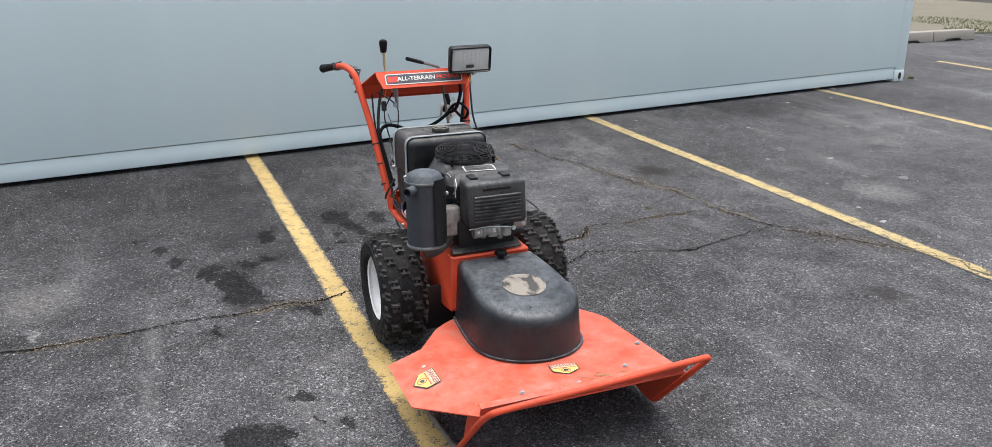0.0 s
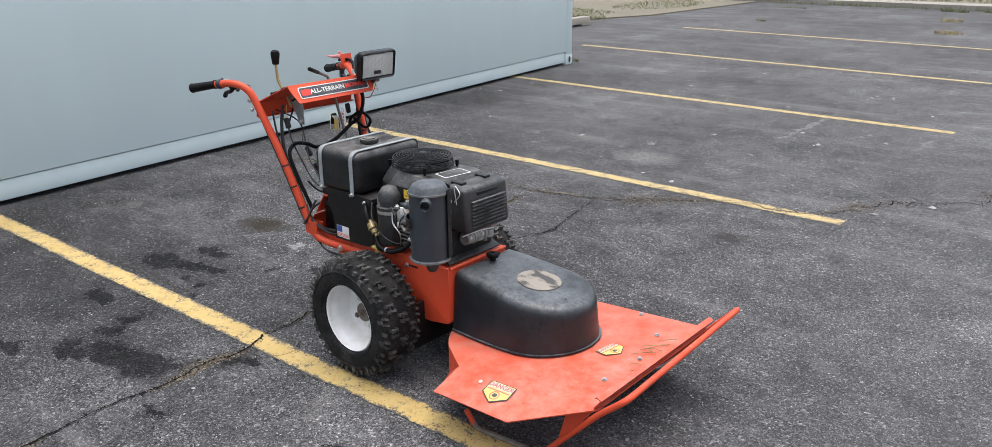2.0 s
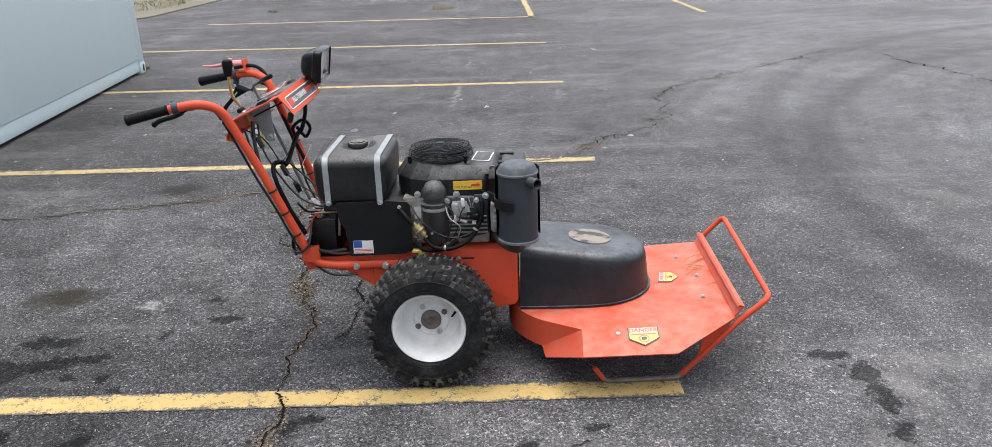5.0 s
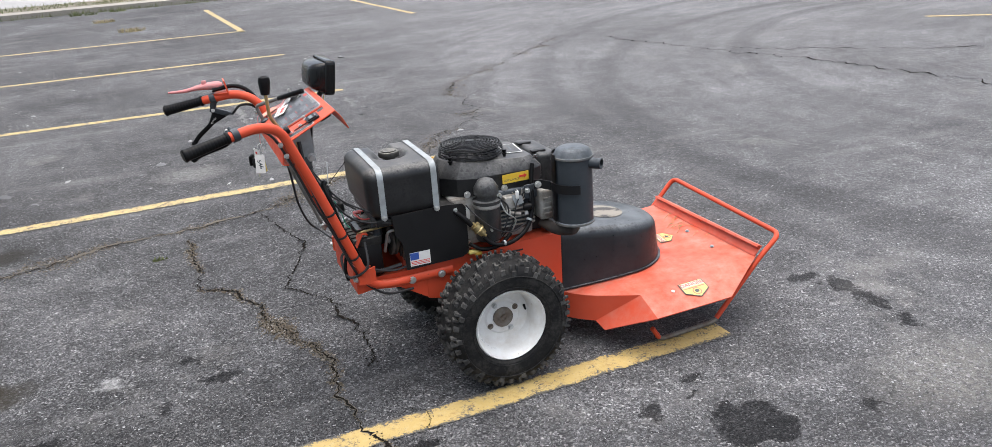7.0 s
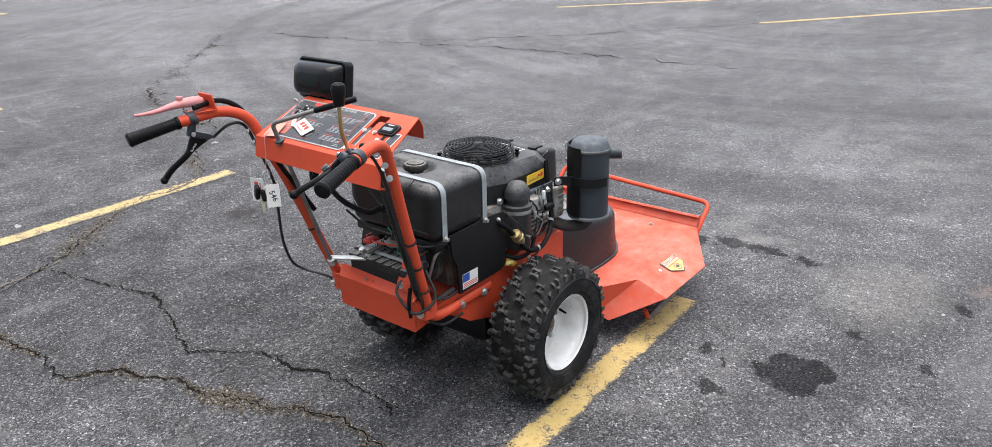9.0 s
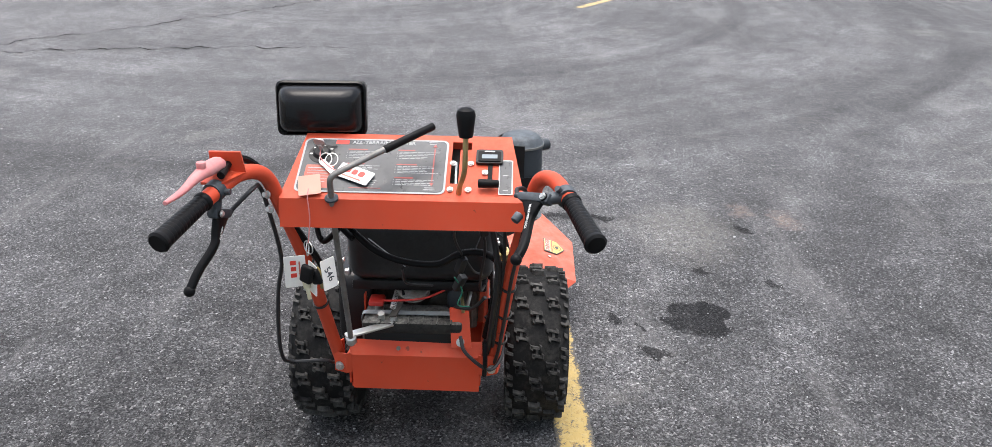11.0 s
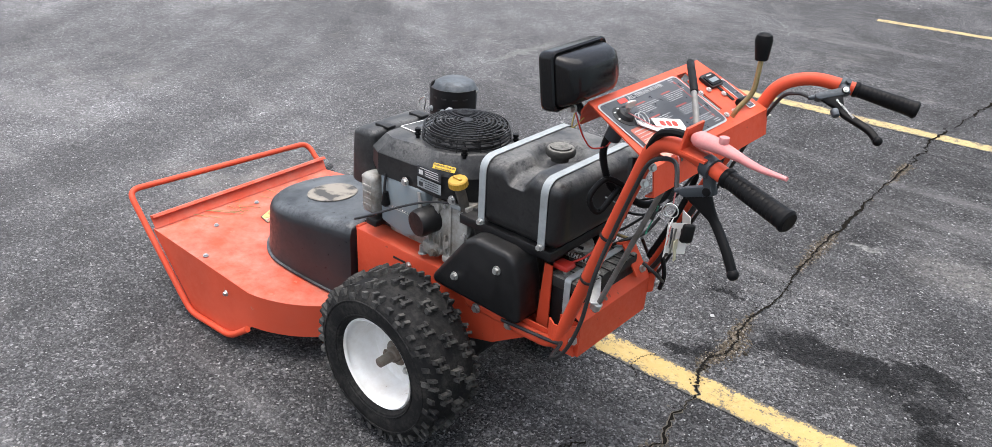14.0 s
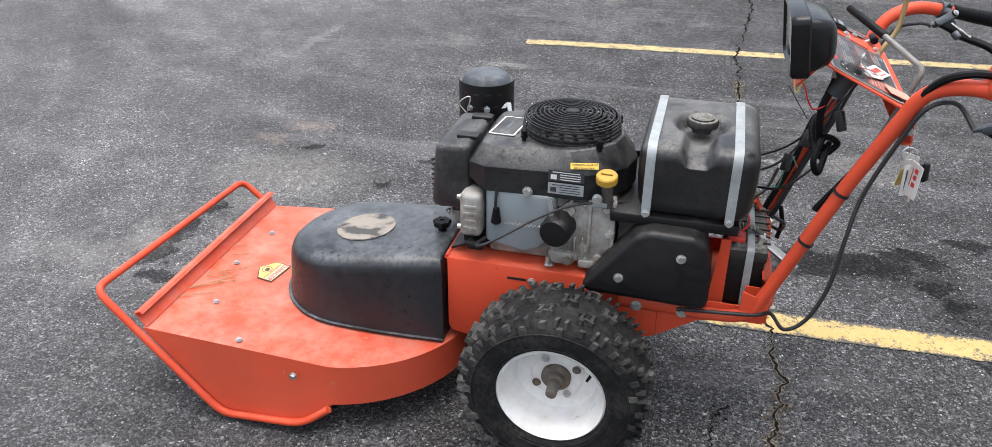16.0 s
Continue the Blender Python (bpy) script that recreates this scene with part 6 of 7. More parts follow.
for x, y in ((0.055, 0.148), (-0.05, 0.145), (0.06, -0.125), (-0.04, -0.125)):
    part("mount_bolt", bolt((x, y, 0.43), (0, 0, 1), 0.009, 0.02), ZINC, engine)
# gear-side cover plate with its ring of bolts, and small castings round it
plate_pts = [(-0.080, 0.452), (-0.030, 0.440), (0.030, 0.446), (0.062, 0.470), (0.050, 0.560), (0.020, 0.590), (-0.070, 0.590), (-0.088, 0.530)]
part("crankcase_cover", prism(plate_pts, "y", 0.126, 0.137, 0.003), ALU, engine, "dirty cast crankcase cover")
for x, z in ((-0.076, 0.462), (-0.028, 0.450), (0.028, 0.456), (0.052, 0.480), (0.042, 0.556), (-0.066, 0.580), (-0.080, 0.528), (-0.015, 0.582)):
    part("bolt", bolt((x, 0.137, z), (0, 1, 0), 0.0055, 0.006), ZINC, engine)
for k in range(4):
    part("casting_rib", box(-0.020 + 0.018 * k, -0.016 + 0.018 * k, 0.136, 0.147, 0.452, 0.505, 0.0015), ALU, engine)
part("drain_plug", bolt((0.012, 0.150, 0.452), (0, 1, 0), 0.010, 0.012), RUSTY, engine)
part("governor_arm", ribbon(spline([(0.058, 0.158, 0.600), (0.052, 0.160, 0.560), (0.060, 0.158, 0.525)], 5), (1, 0, 0), 0.010, 0.002), ZINC, engine)
part("governor_spring", tube([Vector((0.058 + 0.1 * t, 0.160 + 0.003 * math.cos(70 * t), 0.530 + 0.003 * math.sin(70 * t))) for t in [i / 70 for i in range(71)]], 0.0008, 5), ZINC, engine)
part("dipstick_bracket", box(-0.066, -0.032, 0.136, 0.145, 0.588, 0.600, 0.002), STRAP, engine)
# cylinder cover and rocker box, both sides
for s in (1, -1):
    y0, y1 = (0.09, 0.152) if s > 0 else (-0.135, -0.085)
    part("cylinder_cover", prism([(0.045, 0.605), (0.045, 0.512), (0.075, 0.470), (0.115, 0.452), (0.205, 0.470), (0.205, 0.605)], "y", y0, y1, 0.010, 3), BLUEGREY if s > 0 else CANISTER, engine, "blue-grey metal cylinder cover" if s > 0 else "dark grey metal cylinder cover")
    part("rocker_box", box(0.212, 0.262, 0.085 if s > 0 else -0.165, 0.168 if s > 0 else -0.085, 0.484, 0.592, 0.012, 3), ALU, engine, "ribbed cast rocker box")
    for dz in (0.50, 0.575):
        part("bolt", bolt((0.262, s * 0.150, dz), (1, 0, 0), 0.006), ZINC, engine)
    for k in range(4):
        part("rib", box(0.222, 0.252, 0.166 if s > 0 else -0.169, 0.1695 if s > 0 else -0.163, 0.503 + 0.018 * k, 0.511 + 0.018 * k, 0.001), ALU, engine)
    part("spark_lead", tube(spline([(0.178, s * 0.155, 0.610), (0.179, s * 0.160, 0.575), (0.178, s * 0.160, 0.55)], 5), 0.0035, 8), CABLE, engine)
    part("spark_cap", lathe([(0.0, 0), (0.007, 0), (0.010, 0.02), (0.012, 0.034), (0.006, 0.040), (0, 0.040)], (0.178, s * 0.158, 0.562), (0, 0, -1), 14), GRIP, engine, "black spark plug cap")
# solid black filler, added to give the hollow under the cowl its shade
part("backing", box(0.205, 0.27, -0.10, 0.115, 0.43, 0.54, 0.008), BLACK, engine, "added black box painting the shade under the cowl")
carb = lathe([(0, 0), (0.022, 0), (0.022, 0.03), (0.026, 0.032), (0.026, 0.04), (0.018, 0.042), (0.018, 0.085), (0.024, 0.087), (0.024, 0.094), (0, 0.094)], (0.292, -0.052, 0.500), (0, 1, 0.04), 20)
box(0.278, 0.306, 0.0, 0.035, 0.478, 0.526, 0.005, bm=carb)
part("carburettor", carb, ALU, engine, "small grey carburettor castings")
part("float_bowl", lathe([(0, 0), (0.017, 0), (0.019, 0.006), (0.019, 0.028), (0, 0.028)], (0.292, 0.072, 0.478), (0, 0, 1), 18), ALU, engine)
part("fuel_rod", tube(spline([(0.300, -0.07, 0.515), (0.312, 0.0, 0.522), (0.305, 0.09, 0.508)], 5), 0.003, 8), ZINC, engine)
part("solenoid", rod((0.296, 0.046, 0.470), (0.296, 0.046, 0.520), 0.010, seg=14), RUSTY, engine)
for y in (-0.04, 0.02, 0.095):
    part("bolt", bolt((0.307, y, 0.505), (1, 0, 0.2), 0.006, 0.006), ZINC, engine)
part("coil_bracket", box(0.205, 0.245, 0.10, 0.17, 0.452, 0.472, 0.006), BLACK, engine)
# shroud over the engine
cx, cy = 0.028, 0.013
shape = []
for k in range(9):
    a = radians(72 + 216 * k / 8)
    shape.append((cx + 0.140 * math.cos(a), cy + 0.142 * math.sin(a)))
shape += [(0.205, -0.130), (0.245, -0.108), (0.252, -0.095), (0.252, 0.120), (0.245, 0.138), (0.205, 0.156)]
bm = bmesh.new()
lv = [(0.0, 0.602), (0.0, 0.660), (-0.0015, 0.663), (-0.033, 0.696), (-0.036, 0.698), (-0.09, 0.700)]
prev = None
mid = Vector((0.09, 0.012))
for g, z in lv:
    ring = []
    for x, y in shape:
        d = Vector((x, y)) - mid
        q = mid + d * (1 + g / max(d.length, 0.05))
        zz = z
        if z < 0.62 and x > 0.21:
            zz = z + 0.02
        if z > 0.69:
            zz = z + 0.012 * soft((0.12 - x) / 0.2)
        ring.append(bm.verts.new((q.x, q.y, zz)))
    if prev:
        for i in range(len(ring)):
            j = (i + 1) % len(ring)
            bm.faces.new((prev[i], prev[j], ring[j], ring[i]))
    else:
        bm.faces.new(ring[::-1])
    prev = ring
bm.faces.new(prev)
shroud = part("engine_shroud", bm, DUSTY, mower, "dusty black engine shroud", 18)
for x, y, s in ((0.108, 0.155, 1), (-0.045, 0.150, 1), (0.10, -0.128, -1), (-0.03, -0.124, -1)):
    part("bolt", bolt((x, y, 0.612), (0, s, 0), 0.0085, 0.007), ZINC, shroud)
# fan screen of wire rings
screen = bmesh.new()
FC = Vector((0.041, 0.010, 0.7))
for k in range(10):
    r = 0.014 + 0.0099 * k
    ring = [FC + Vector((r * math.cos(2 * math.pi * i / 40), r * math.sin(2 * math.pi * i / 40), 0.053 - 0.009 * (k / 9) ** 3)) for i in range(41)]
    tube(ring, 0.0019, 5, screen, False)
for k in range(4):
    r = 0.107 + 0.001 * k
    ring = [FC + Vector((r * math.cos(2 * math.pi * i / 44), r * math.sin(2 * math.pi * i / 44), 0.040 - 0.0085 * k)) for i in range(45)]
    tube(ring, 0.0021, 5, screen, False)
for k in range(12):
    a = 2 * math.pi * k / 12
    d = Vector((math.cos(a), math.sin(a), 0))
    tube([FC + d * 0.012 + Vector((0, 0, 0.051)), FC + d * 0.088 + Vector((0, 0, 0.047)), FC + d * 0.105 + Vector((0, 0, 0.040)), FC + d * 0.111 + Vector((0, 0, 0.010))], 0.0017, 5, screen)
rod(FC + Vector((0, 0, 0.048)), FC + Vector((0, 0, 0.055)), 0.012, seg=14, bm=screen)
part("fan_screen", screen, BLACK, shroud, "round black wire fan screen", 60)
fan = lathe([(0, 0), (0.098, 0), (0.098, 0.012), (0.06, 0.016), (0.03, 0.028), (0, 0.030)], FC + Vector((0, 0, 0.004)), (0, 0, 1), 36)
for k in range(16):
    a = 2 * math.pi * k / 16
    bl = box(0.035, 0.092, -0.0015, 0.0015, 0.008, 0.034)
    turned(bl, Matrix.Translation(FC) @ Matrix.Rotation(a, 4, "Z") @ Matrix.Rotation(radians(20), 4, "X"))
    part("fan_blade", bl, CABLE, shroud)
part("fan", fan, CABLE, shroud, "dark cooling fan behind the screen")
for a in (40, 130, 215, 318):
    q = FC + Vector((0.121 * math.cos(radians(a)), 0.121 * math.sin(radians(a)), 0.002))
    peg = rod(q, q + Vector((0, 0, 0.022)), 0.005, seg=10)
    rod(q + Vector((0, 0, 0.008)), q + Vector((0, 0, 0.013)), 0.008, seg=10, bm=peg)
    rod(q + Vector((0, 0, 0.018)), q + Vector((0, 0, 0.024)), 0.0075, seg=10, bm=peg)
    part("screen_stud", peg, GRIP, shroud)
# warning label on the shroud, and the black and yellow ones on its side
lab = part("top_label", flat(0.112, 0.062, 0.0008, basis((0.185, 0.012, 0.7015), (0.12, 1, 0), (-1, 0.12, 0.04)), 0.004), LABELWHITE, shroud, "worn white-edged label")
part("field", flat(0.104, 0.054, 0.0006, basis((0.185, 0.012, 0.7022), (0.12, 1, 0), (-1, 0.12, 0.04)), 0.003), COWL, lab)
part("writing", flat(0.05, 0.006, 0.0006, basis((0.185, 0.012, 0.7026), (0.12, 1, 0), (-1, 0.12, 0.04)), 0.001), CANISTER, lab)
hot = part("hot_label", flat(0.096, 0.031, 0.0008, basis((0.140, -0.1345, 0.644), (1, 0.04, 0), (0, 0, 1)), 0.002), HOTYELLOW, shroud, "yellow caution label with a red arrow")
lettering("CAUTION:", 0.0112, basis((0.120, -0.1357, 0.6508), (1, 0.04, 0), (0, 0, 1)), LABELBLACK, hot, depth=0.0003)
lettering("HOT SURFACE", 0.0088, basis((0.125, -0.1357, 0.6380), (1, 0.04, 0), (0, 0, 1)), LABELBLACK, hot, depth=0.0003)
part("arrow", turned(prism([(-0.012, -0.0025), (0.002, -0.0025), (0.002, -0.006), (0.010, 0), (0.002, 0.006), (0.002, 0.0025), (-0.012, 0.0025)], "z", 0, 0.0016), Matrix.Translation((0.168, -0.1342, 0.6455)) @ Matrix.Scale(1.3, 4) @ basis((0, 0, 0), (1, 0.04, 0), (0, 0, 1))), LABELRED, hot)
chk = part("oil_label", flat(0.060, 0.014, 0.0008, basis((-0.012, 0.1440, 0.682), (-1, -0.24, 0), (0, -0.9, 1)), 0.001), HOTYELLOW, shroud, "yellow warning label")
lettering("WARNING Check Oil", 0.0060, basis((-0.012, 0.1440, 0.6855), (-1, -0.24, 0), (0, -0.9, 1)), LABELBLACK, chk, depth=0.0002)
lettering("Before Starting Engine", 0.0050, basis((-0.012, 0.1485, 0.6800), (-1, -0.24, 0), (0, -0.9, 1)), LABELBLACK, chk, depth=0.0002)
for z, mat, t in ((0.659, LABELBLACK, "black label with fine white writing"), (0.629, STRAP, "silver label with fine dark writing")):
    lb = part("data_label", flat(0.078, 0.026, 0.0008, basis((0.024, 0.1575, z), (-1, 0, 0), (0, 0, 1)), 0.001), mat, shroud, t)
    for k in range(4):
        w = 0.045 if k else 0.06
        part("writing", flat(w, 0.0018, 0.0004, basis((0.015 if k else 0.024, 0.1584, z + 0.0085 - 0.0055 * k), (-1, 0, 0), (0, 0, 1)), 0.0005), LABELWHITE if mat is LABELBLACK else LABELBLACK, lb)
    part("pictogram", flat(0.013, 0.011, 0.0005, basis((0.051, 0.1584, z - 0.003), (-1, 0, 0), (0, 0, 1)), 0.0005), LABELWHITE if mat is LABELBLACK else LABELBLACK, lb)
# front cowl with louvres
cowl = box(0.246, 0.340, -0.088, 0.134, 0.532, 0.694, 0.016, 3)
for v in cowl.verts:
    if v.co.z > 0.66 and v.co.x > 0.30:
        v.co.x -= 0.010
        v.co.z -= 0.006
cowl_part = part("air_cowl", cowl, COWL, mower, "black plastic air cowl with louvres")
for k in range(8):
    z = 0.550 + 0.0125 * k
    part("louvre", prism([(0.337, z), (0.345, z + 0.001), (0.345, z + 0.004), (0.337, z + 0.0065)], "y", -0.062, 0.108), COWL, cowl_part)
part("raised_mark", box(0.3345, 0.3375, -0.030, 0.072, 0.660, 0.670, 0.001), BLACK, cowl_part, "raised bar where a maker's name stands")
for y in (-0.045, 0.075):
    part("latch", box(0.240, 0.290, y - 0.014, y + 0.014, 0.690, 0.699, 0.003), BLACK, cowl_part)
# oil filter, filler tube and yellow cap
part("oil_filter", lathe([(0.0, 0), (0.040, 0), (0.040, 0.012), (0.036, 0.016), (0.035, 0.062), (0.031, 0.070), (0.0, 0.072)], (0.032, 0.115, 0.532), (0.15, 1, -0.05), 28), BLACK, engine, "black spin-on oil filter")
TOP = Vector((-0.062, 0.147, 0.652))
lean = Vector((0.02, 0.22, 1)).normalized()
filler = part("oil_filler", tube(spline([(-0.070, 0.112, 0.500), (-0.068, 0.121, 0.56), (-0.064, 0.137, 0.62), TOP], 5), 0.0125, 16), CASTING, engine, "dirty grey oil filler tube")
part("tube_collar", rod((-0.0685, 0.118, 0.545), (-0.068, 0.121, 0.556), 0.0160, seg=16, bevel=0.002), CASTING, filler)
capy = bmesh.new()
outer = [(0.0190, 0.0), (0.0225, 0.003), (0.0225, 0.017), (0.0205, 0.020), (0.0150, 0.021)]
rows = []
for r, h in outer:
    rows.append([capy.verts.new(((r + (0.0011 if i % 2 and r > 0.022 else 0.0)) * math.cos(2 * math.pi * i / 44), (r + (0.0011 if i % 2 and r > 0.022 else 0.0)) * math.sin(2 * math.pi * i / 44), h)) for i in range(44)])
for a, b in zip(rows, rows[1:]):
    for i in range(44):
        e = (i + 1) % 44
        capy.faces.new((a[i], a[e], b[e], b[i]))
capy.faces.new(rows[0][::-1])
capy.faces.new(rows[-1])
box(-0.013, 0.013, -0.003, 0.003, 0.0205, 0.0255, 0.0015, bm=capy)
part("oil_cap", turned(capy, frame_to(TOP, TOP + lean)), YELLOW, filler, "yellow ribbed oil cap", 25)
part("throttle_cable", tube(spline([(0.198, 0.174, 0.494), (0.206, 0.215, 0.500), (0.196, 0.245, 0.510), (0.172, 0.245, 0.522), (0.125, 0.220, 0.545), (0.082, 0.194, 0.566), (0.02, 0.165, 0.590), (-0.04, 0.140, 0.597), (-0.10, 0.11, 0.590), (-0.2, 0.05, 0.57)], 6), 0.0030, 8), CABLE, engine, "thin black cable bent in a loop")
# starter canister, hoses and filter on the other side
starter = lathe([(0.0, 0), (0.036, 0), (0.038, 0.006), (0.038, 0.120), (0.041, 0.122), (0.041, 0.132), (0.030, 0.134), (0.030, 0.150), (0.036, 0.152), (0.036, 0.172), (0.022, 0.196), (0.008, 0.202), (0.0, 0.203)], (0.028, -0.146, 0.455), (0, 0, 1), 28)
for v in starter.verts:
    v.co.x, v.co.y, v.co.z = 0.028 + (v.co.x - 0.028) * 1.14, -0.146 + (v.co.y + 0.146) * 1.14, 0.455 + (v.co.z - 0.455) * 1.04
part("starter_motor", starter, COWL, engine, "black starter motor with a domed cap")
part("fuel_filter", lathe([(0.0, -0.03), (0.006, -0.03), (0.006, -0.02), (0.016, -0.018), (0.017, -0.002), (0.019, 0), (0.019, 0.004), (0.014, 0.008), (0.013, 0.022), (0.006, 0.024), (0.006, 0.034), (0.0, 0.034)], (-0.022, -0.186, 0.510), (0.62, -0.1, -0.75), 20), BRASSY, engine, "brass-coloured inline fuel filter")
part("fuel_hose", tube(spline([(-0.10, -0.15, 0.585), (-0.065, -0.178, 0.552), (-0.045, -0.184, 0.527)], 6), 0.0085, 10), GRIP, engine)
part("fuel_hose", tube(spline([(-0.008, -0.188, 0.480), (0.025, -0.200, 0.452), (0.085, -0.200, 0.447), (0.150, -0.186, 0.480), (0.182, -0.165, 0.545), (0.192, -0.145, 0.62), (0.205, -0.13, 0.68)], 7), 0.0075, 10), GRIP, engine, "black rubber hose")
part("hose", tube(spline([(-0.045, -0.15, 0.45), (-0.01, -0.178, 0.434), (0.05, -0.18, 0.436), (0.10, -0.16, 0.46)], 6), 0.0065, 10), GRIP, engine)
part("wire", tube(spline([(0.06, -0.17, 0.60), (0.09, -0.178, 0.56), (0.075, -0.182, 0.50), (0.06, -0.17, 0.46)], 6), 0.003, 8), CABLE, engine)
part("wire", tube(spline([(0.16, -0.15, 0.60), (0.12, -0.18, 0.57), (0.10, -0.18, 0.50), (0.07, -0.16, 0.455)], 6), 0.0022, 8), CABLE, engine)
part("ignition_coil", box(0.085, 0.135, -0.168, -0.13, 0.548, 0.590, 0.004), ALU, engine, "grey ignition unit")
part("clip", box(0.088, 0.100, -0.172, -0.165, 0.53, 0.55, 0.001), LABELWHITE, engine)
part("spark_boot", lathe([(0, 0), (0.011, 0), (0.013, 0.018), (0.008, 0.03), (0, 0.03)], (0.150, -0.165, 0.545), (0.8, -0.5, 0.2), 14), GRIP, engine)
part("bar_code", flat(0.022, 0.042, 0.0006, basis((-0.035, -0.1165, 0.545), (1, 0, 0), (0, 0, 1)), 0.001), LABELWHITE, engine, "small white sticker on the engine")
part("connector", box(-0.035, -0.010, -0.175, -0.16, 0.412, 0.424, 0.003), YELLOW, engine, "pale yellow wire connector")
part("connector", box(-0.055, -0.02, -0.172, -0.150, 0.420, 0.430, 0.003), LABELYELLOW, engine)

for k in range(6):
    a = radians(35 + 22 * k)
    part("air_fin", rod((0.150 + 0.012 * math.cos(a), -0.1375, 0.555 + 0.012 * math.sin(a)), (0.150 + 0.048 * math.cos(a), -0.1375, 0.555 + 0.048 * math.sin(a)), 0.0022, seg=6), ALU, engine)
for k in range(5):
    part("cooling_fin", box(0.06, 0.20, -0.142, -0.133, 0.478 + 0.014 * k, 0.482 + 0.014 * k), ALU, engine)
part("bracket_plate", box(0.160, 0.205, -0.158, -0.152, 0.570, 0.618, 0.004), CANISTER, engine)
part("bolt", bolt((0.070, -0.150, 0.595), (0, -1, 0), 0.008, 0.008), ZINC, engine)
part("bolt", bolt((0.168, -0.160, 0.600), (0, -1, 0), 0.007, 0.008), ZINC, engine)
part("linkage", tube(spline([(0.065, -0.170, 0.585), (0.080, -0.182, 0.545), (0.112, -0.182, 0.515), (0.10, -0.17, 0.47)], 6), 0.0026, 8), ZINC, engine)
part("drain_plug", bolt((-0.050, -0.118, 0.455), (0, -1, 0), 0.010, 0.014), RUSTY, engine)
part("wire", tube(spline([(-0.05, -0.160, 0.590), (-0.02, -0.19, 0.55), (0.035, -0.197, 0.50), (0.10, -0.19, 0.48), (0.17, -0.17, 0.50)], 6), 0.0024, 8), CABLE, engine)

# pale wire ends, clips and a choke shaft low on the exhaust side
part("choke_shaft", rod((0.100, -0.160, 0.535), (0.135, -0.176, 0.528), 0.006, seg=10, bevel=0.001), ALU, engine)
part("link_plate", sheet([(0.105, -0.172, 0.600), (0.140, -0.172, 0.592), (0.148, -0.174, 0.565), (0.118, -0.174, 0.560)], [(0, 1, 2, 3)], 0.002), STRAP, engine, "pale zinc link plate")
part("clip", box(0.118, 0.130, -0.182, -0.174, 0.585, 0.612, 0.002), LABELWHITE, engine)
part("clip", box(0.152, 0.164, -0.172, -0.164, 0.520, 0.532, 0.002), LABELWHITE, engine)
part("hose_clamp", lathe([(0.0085, -0.004), (0.0100, -0.003), (0.0100, 0.003), (0.0085, 0.004)], (0.060, -0.2005, 0.449), (1, 0, -0.05), 16), STRAP, engine)
part("hose_clamp", lathe([(0.0085, -0.004), (0.0105, -0.003), (0.0105, 0.003), (0.0085, 0.004)], (0.163, -0.178, 0.505), (0.5, 0.2, 0.85), 16), STRAP, engine)
part("starter_band", lathe([(0.0436, 0.0), (0.0450, 0.002), (0.0450, 0.012), (0.0436, 0.014)], (0.028, -0.146, 0.568), (0, 0, 1), 28), ALU, engine, "grey metal band on the starter")
part("starter_stud", rod((0.020, -0.188, 0.500), (0.020, -0.200, 0.500), 0.004, seg=8), ZINC, engine)
part("lifting_eye", ribbon(spline([(0.215, -0.110, 0.690), (0.222, -0.122, 0.706), (0.232, -0.112, 0.694)], 6), (1, 0.3, 0), 0.010, 0.002), STRAP, engine)

# ---- muffler
SEAM = painted("worn_grey_seam", (0.09, 0.10, 0.105), (0.22, 0.20, 0.17), 0.5, 0.6)
MX, MY = 0.306, -0.228
can = lathe([(0.0, 0.482), (0.050, 0.482), (0.058, 0.486), (0.066, 0.488), (0.0665, 0.494), (0.063, 0.497), (0.063, 0.708), (0.0655, 0.711), (0.0655, 0.718), (0.062, 0.722), (0.056, 0.736), (0.042, 0.744), (0.0, 0.747)], (MX, MY, 0), (0, 0, 1), 40)
muffler = part("muffler", can, CANISTER, mower, "grey cylindrical muffler standing upright")
for z in (0.491, 0.7145):
    part("seam", lathe([(0.0640, -0.004), (0.0672, -0.003), (0.0672, 0.003), (0.0640, 0.004)], (MX, MY, z), (0, 0, 1), 40), SEAM, muffler, "pale worn rolled seam")
pipe_dir = Vector((0.62, -0.78, 0)).normalized()
pq = Vector((MX, MY, 0.694))
part("outlet_pipe", lathe([(0.0175, 0.055), (0.0175, 0.100), (0.014, 0.100), (0.014, 0.06)], pq, pipe_dir, 24), CANISTER, muffler, "short open outlet pipe")
part("pipe_bore", lathe([(0, 0.068), (0.014, 0.068), (0.014, 0.070), (0, 0.070)], pq, pipe_dir, 20), CABLE, muffler)
shield = bmesh.new()
rows = []
for k in range(15):
    a = radians(10 + 178 * k / 14)
    rows.append([shield.verts.new((MX + r * math.cos(a), MY + r * math.sin(a), z)) for r, z in ((0.0715, 0.500), (0.0715, 0.728), (0.0695, 0.728), (0.0695, 0.500))])
for a_, b_ in zip(rows, rows[1:]):
    for i in range(4):
        shield.faces.new((a_[i], a_[(i + 1) % 4], b_[(i + 1) % 4], b_[i]))
part("heat_shield", shield, BLACK, muffler, "black curved heat shield")
for row, z in enumerate((0.640, 0.672, 0.704)):
    for k in range(5):
        a = radians(40 + 25 * k + 9 * row)
        q = Vector((MX + 0.0712 * math.cos(a), MY + 0.0712 * math.sin(a), z))
        part("vent_slot", flat(0.016, 0.004, 0.001, basis(q, (-math.sin(a), math.cos(a), 0), (0, 0, 1)), 0.0018), CABLE, muffler)
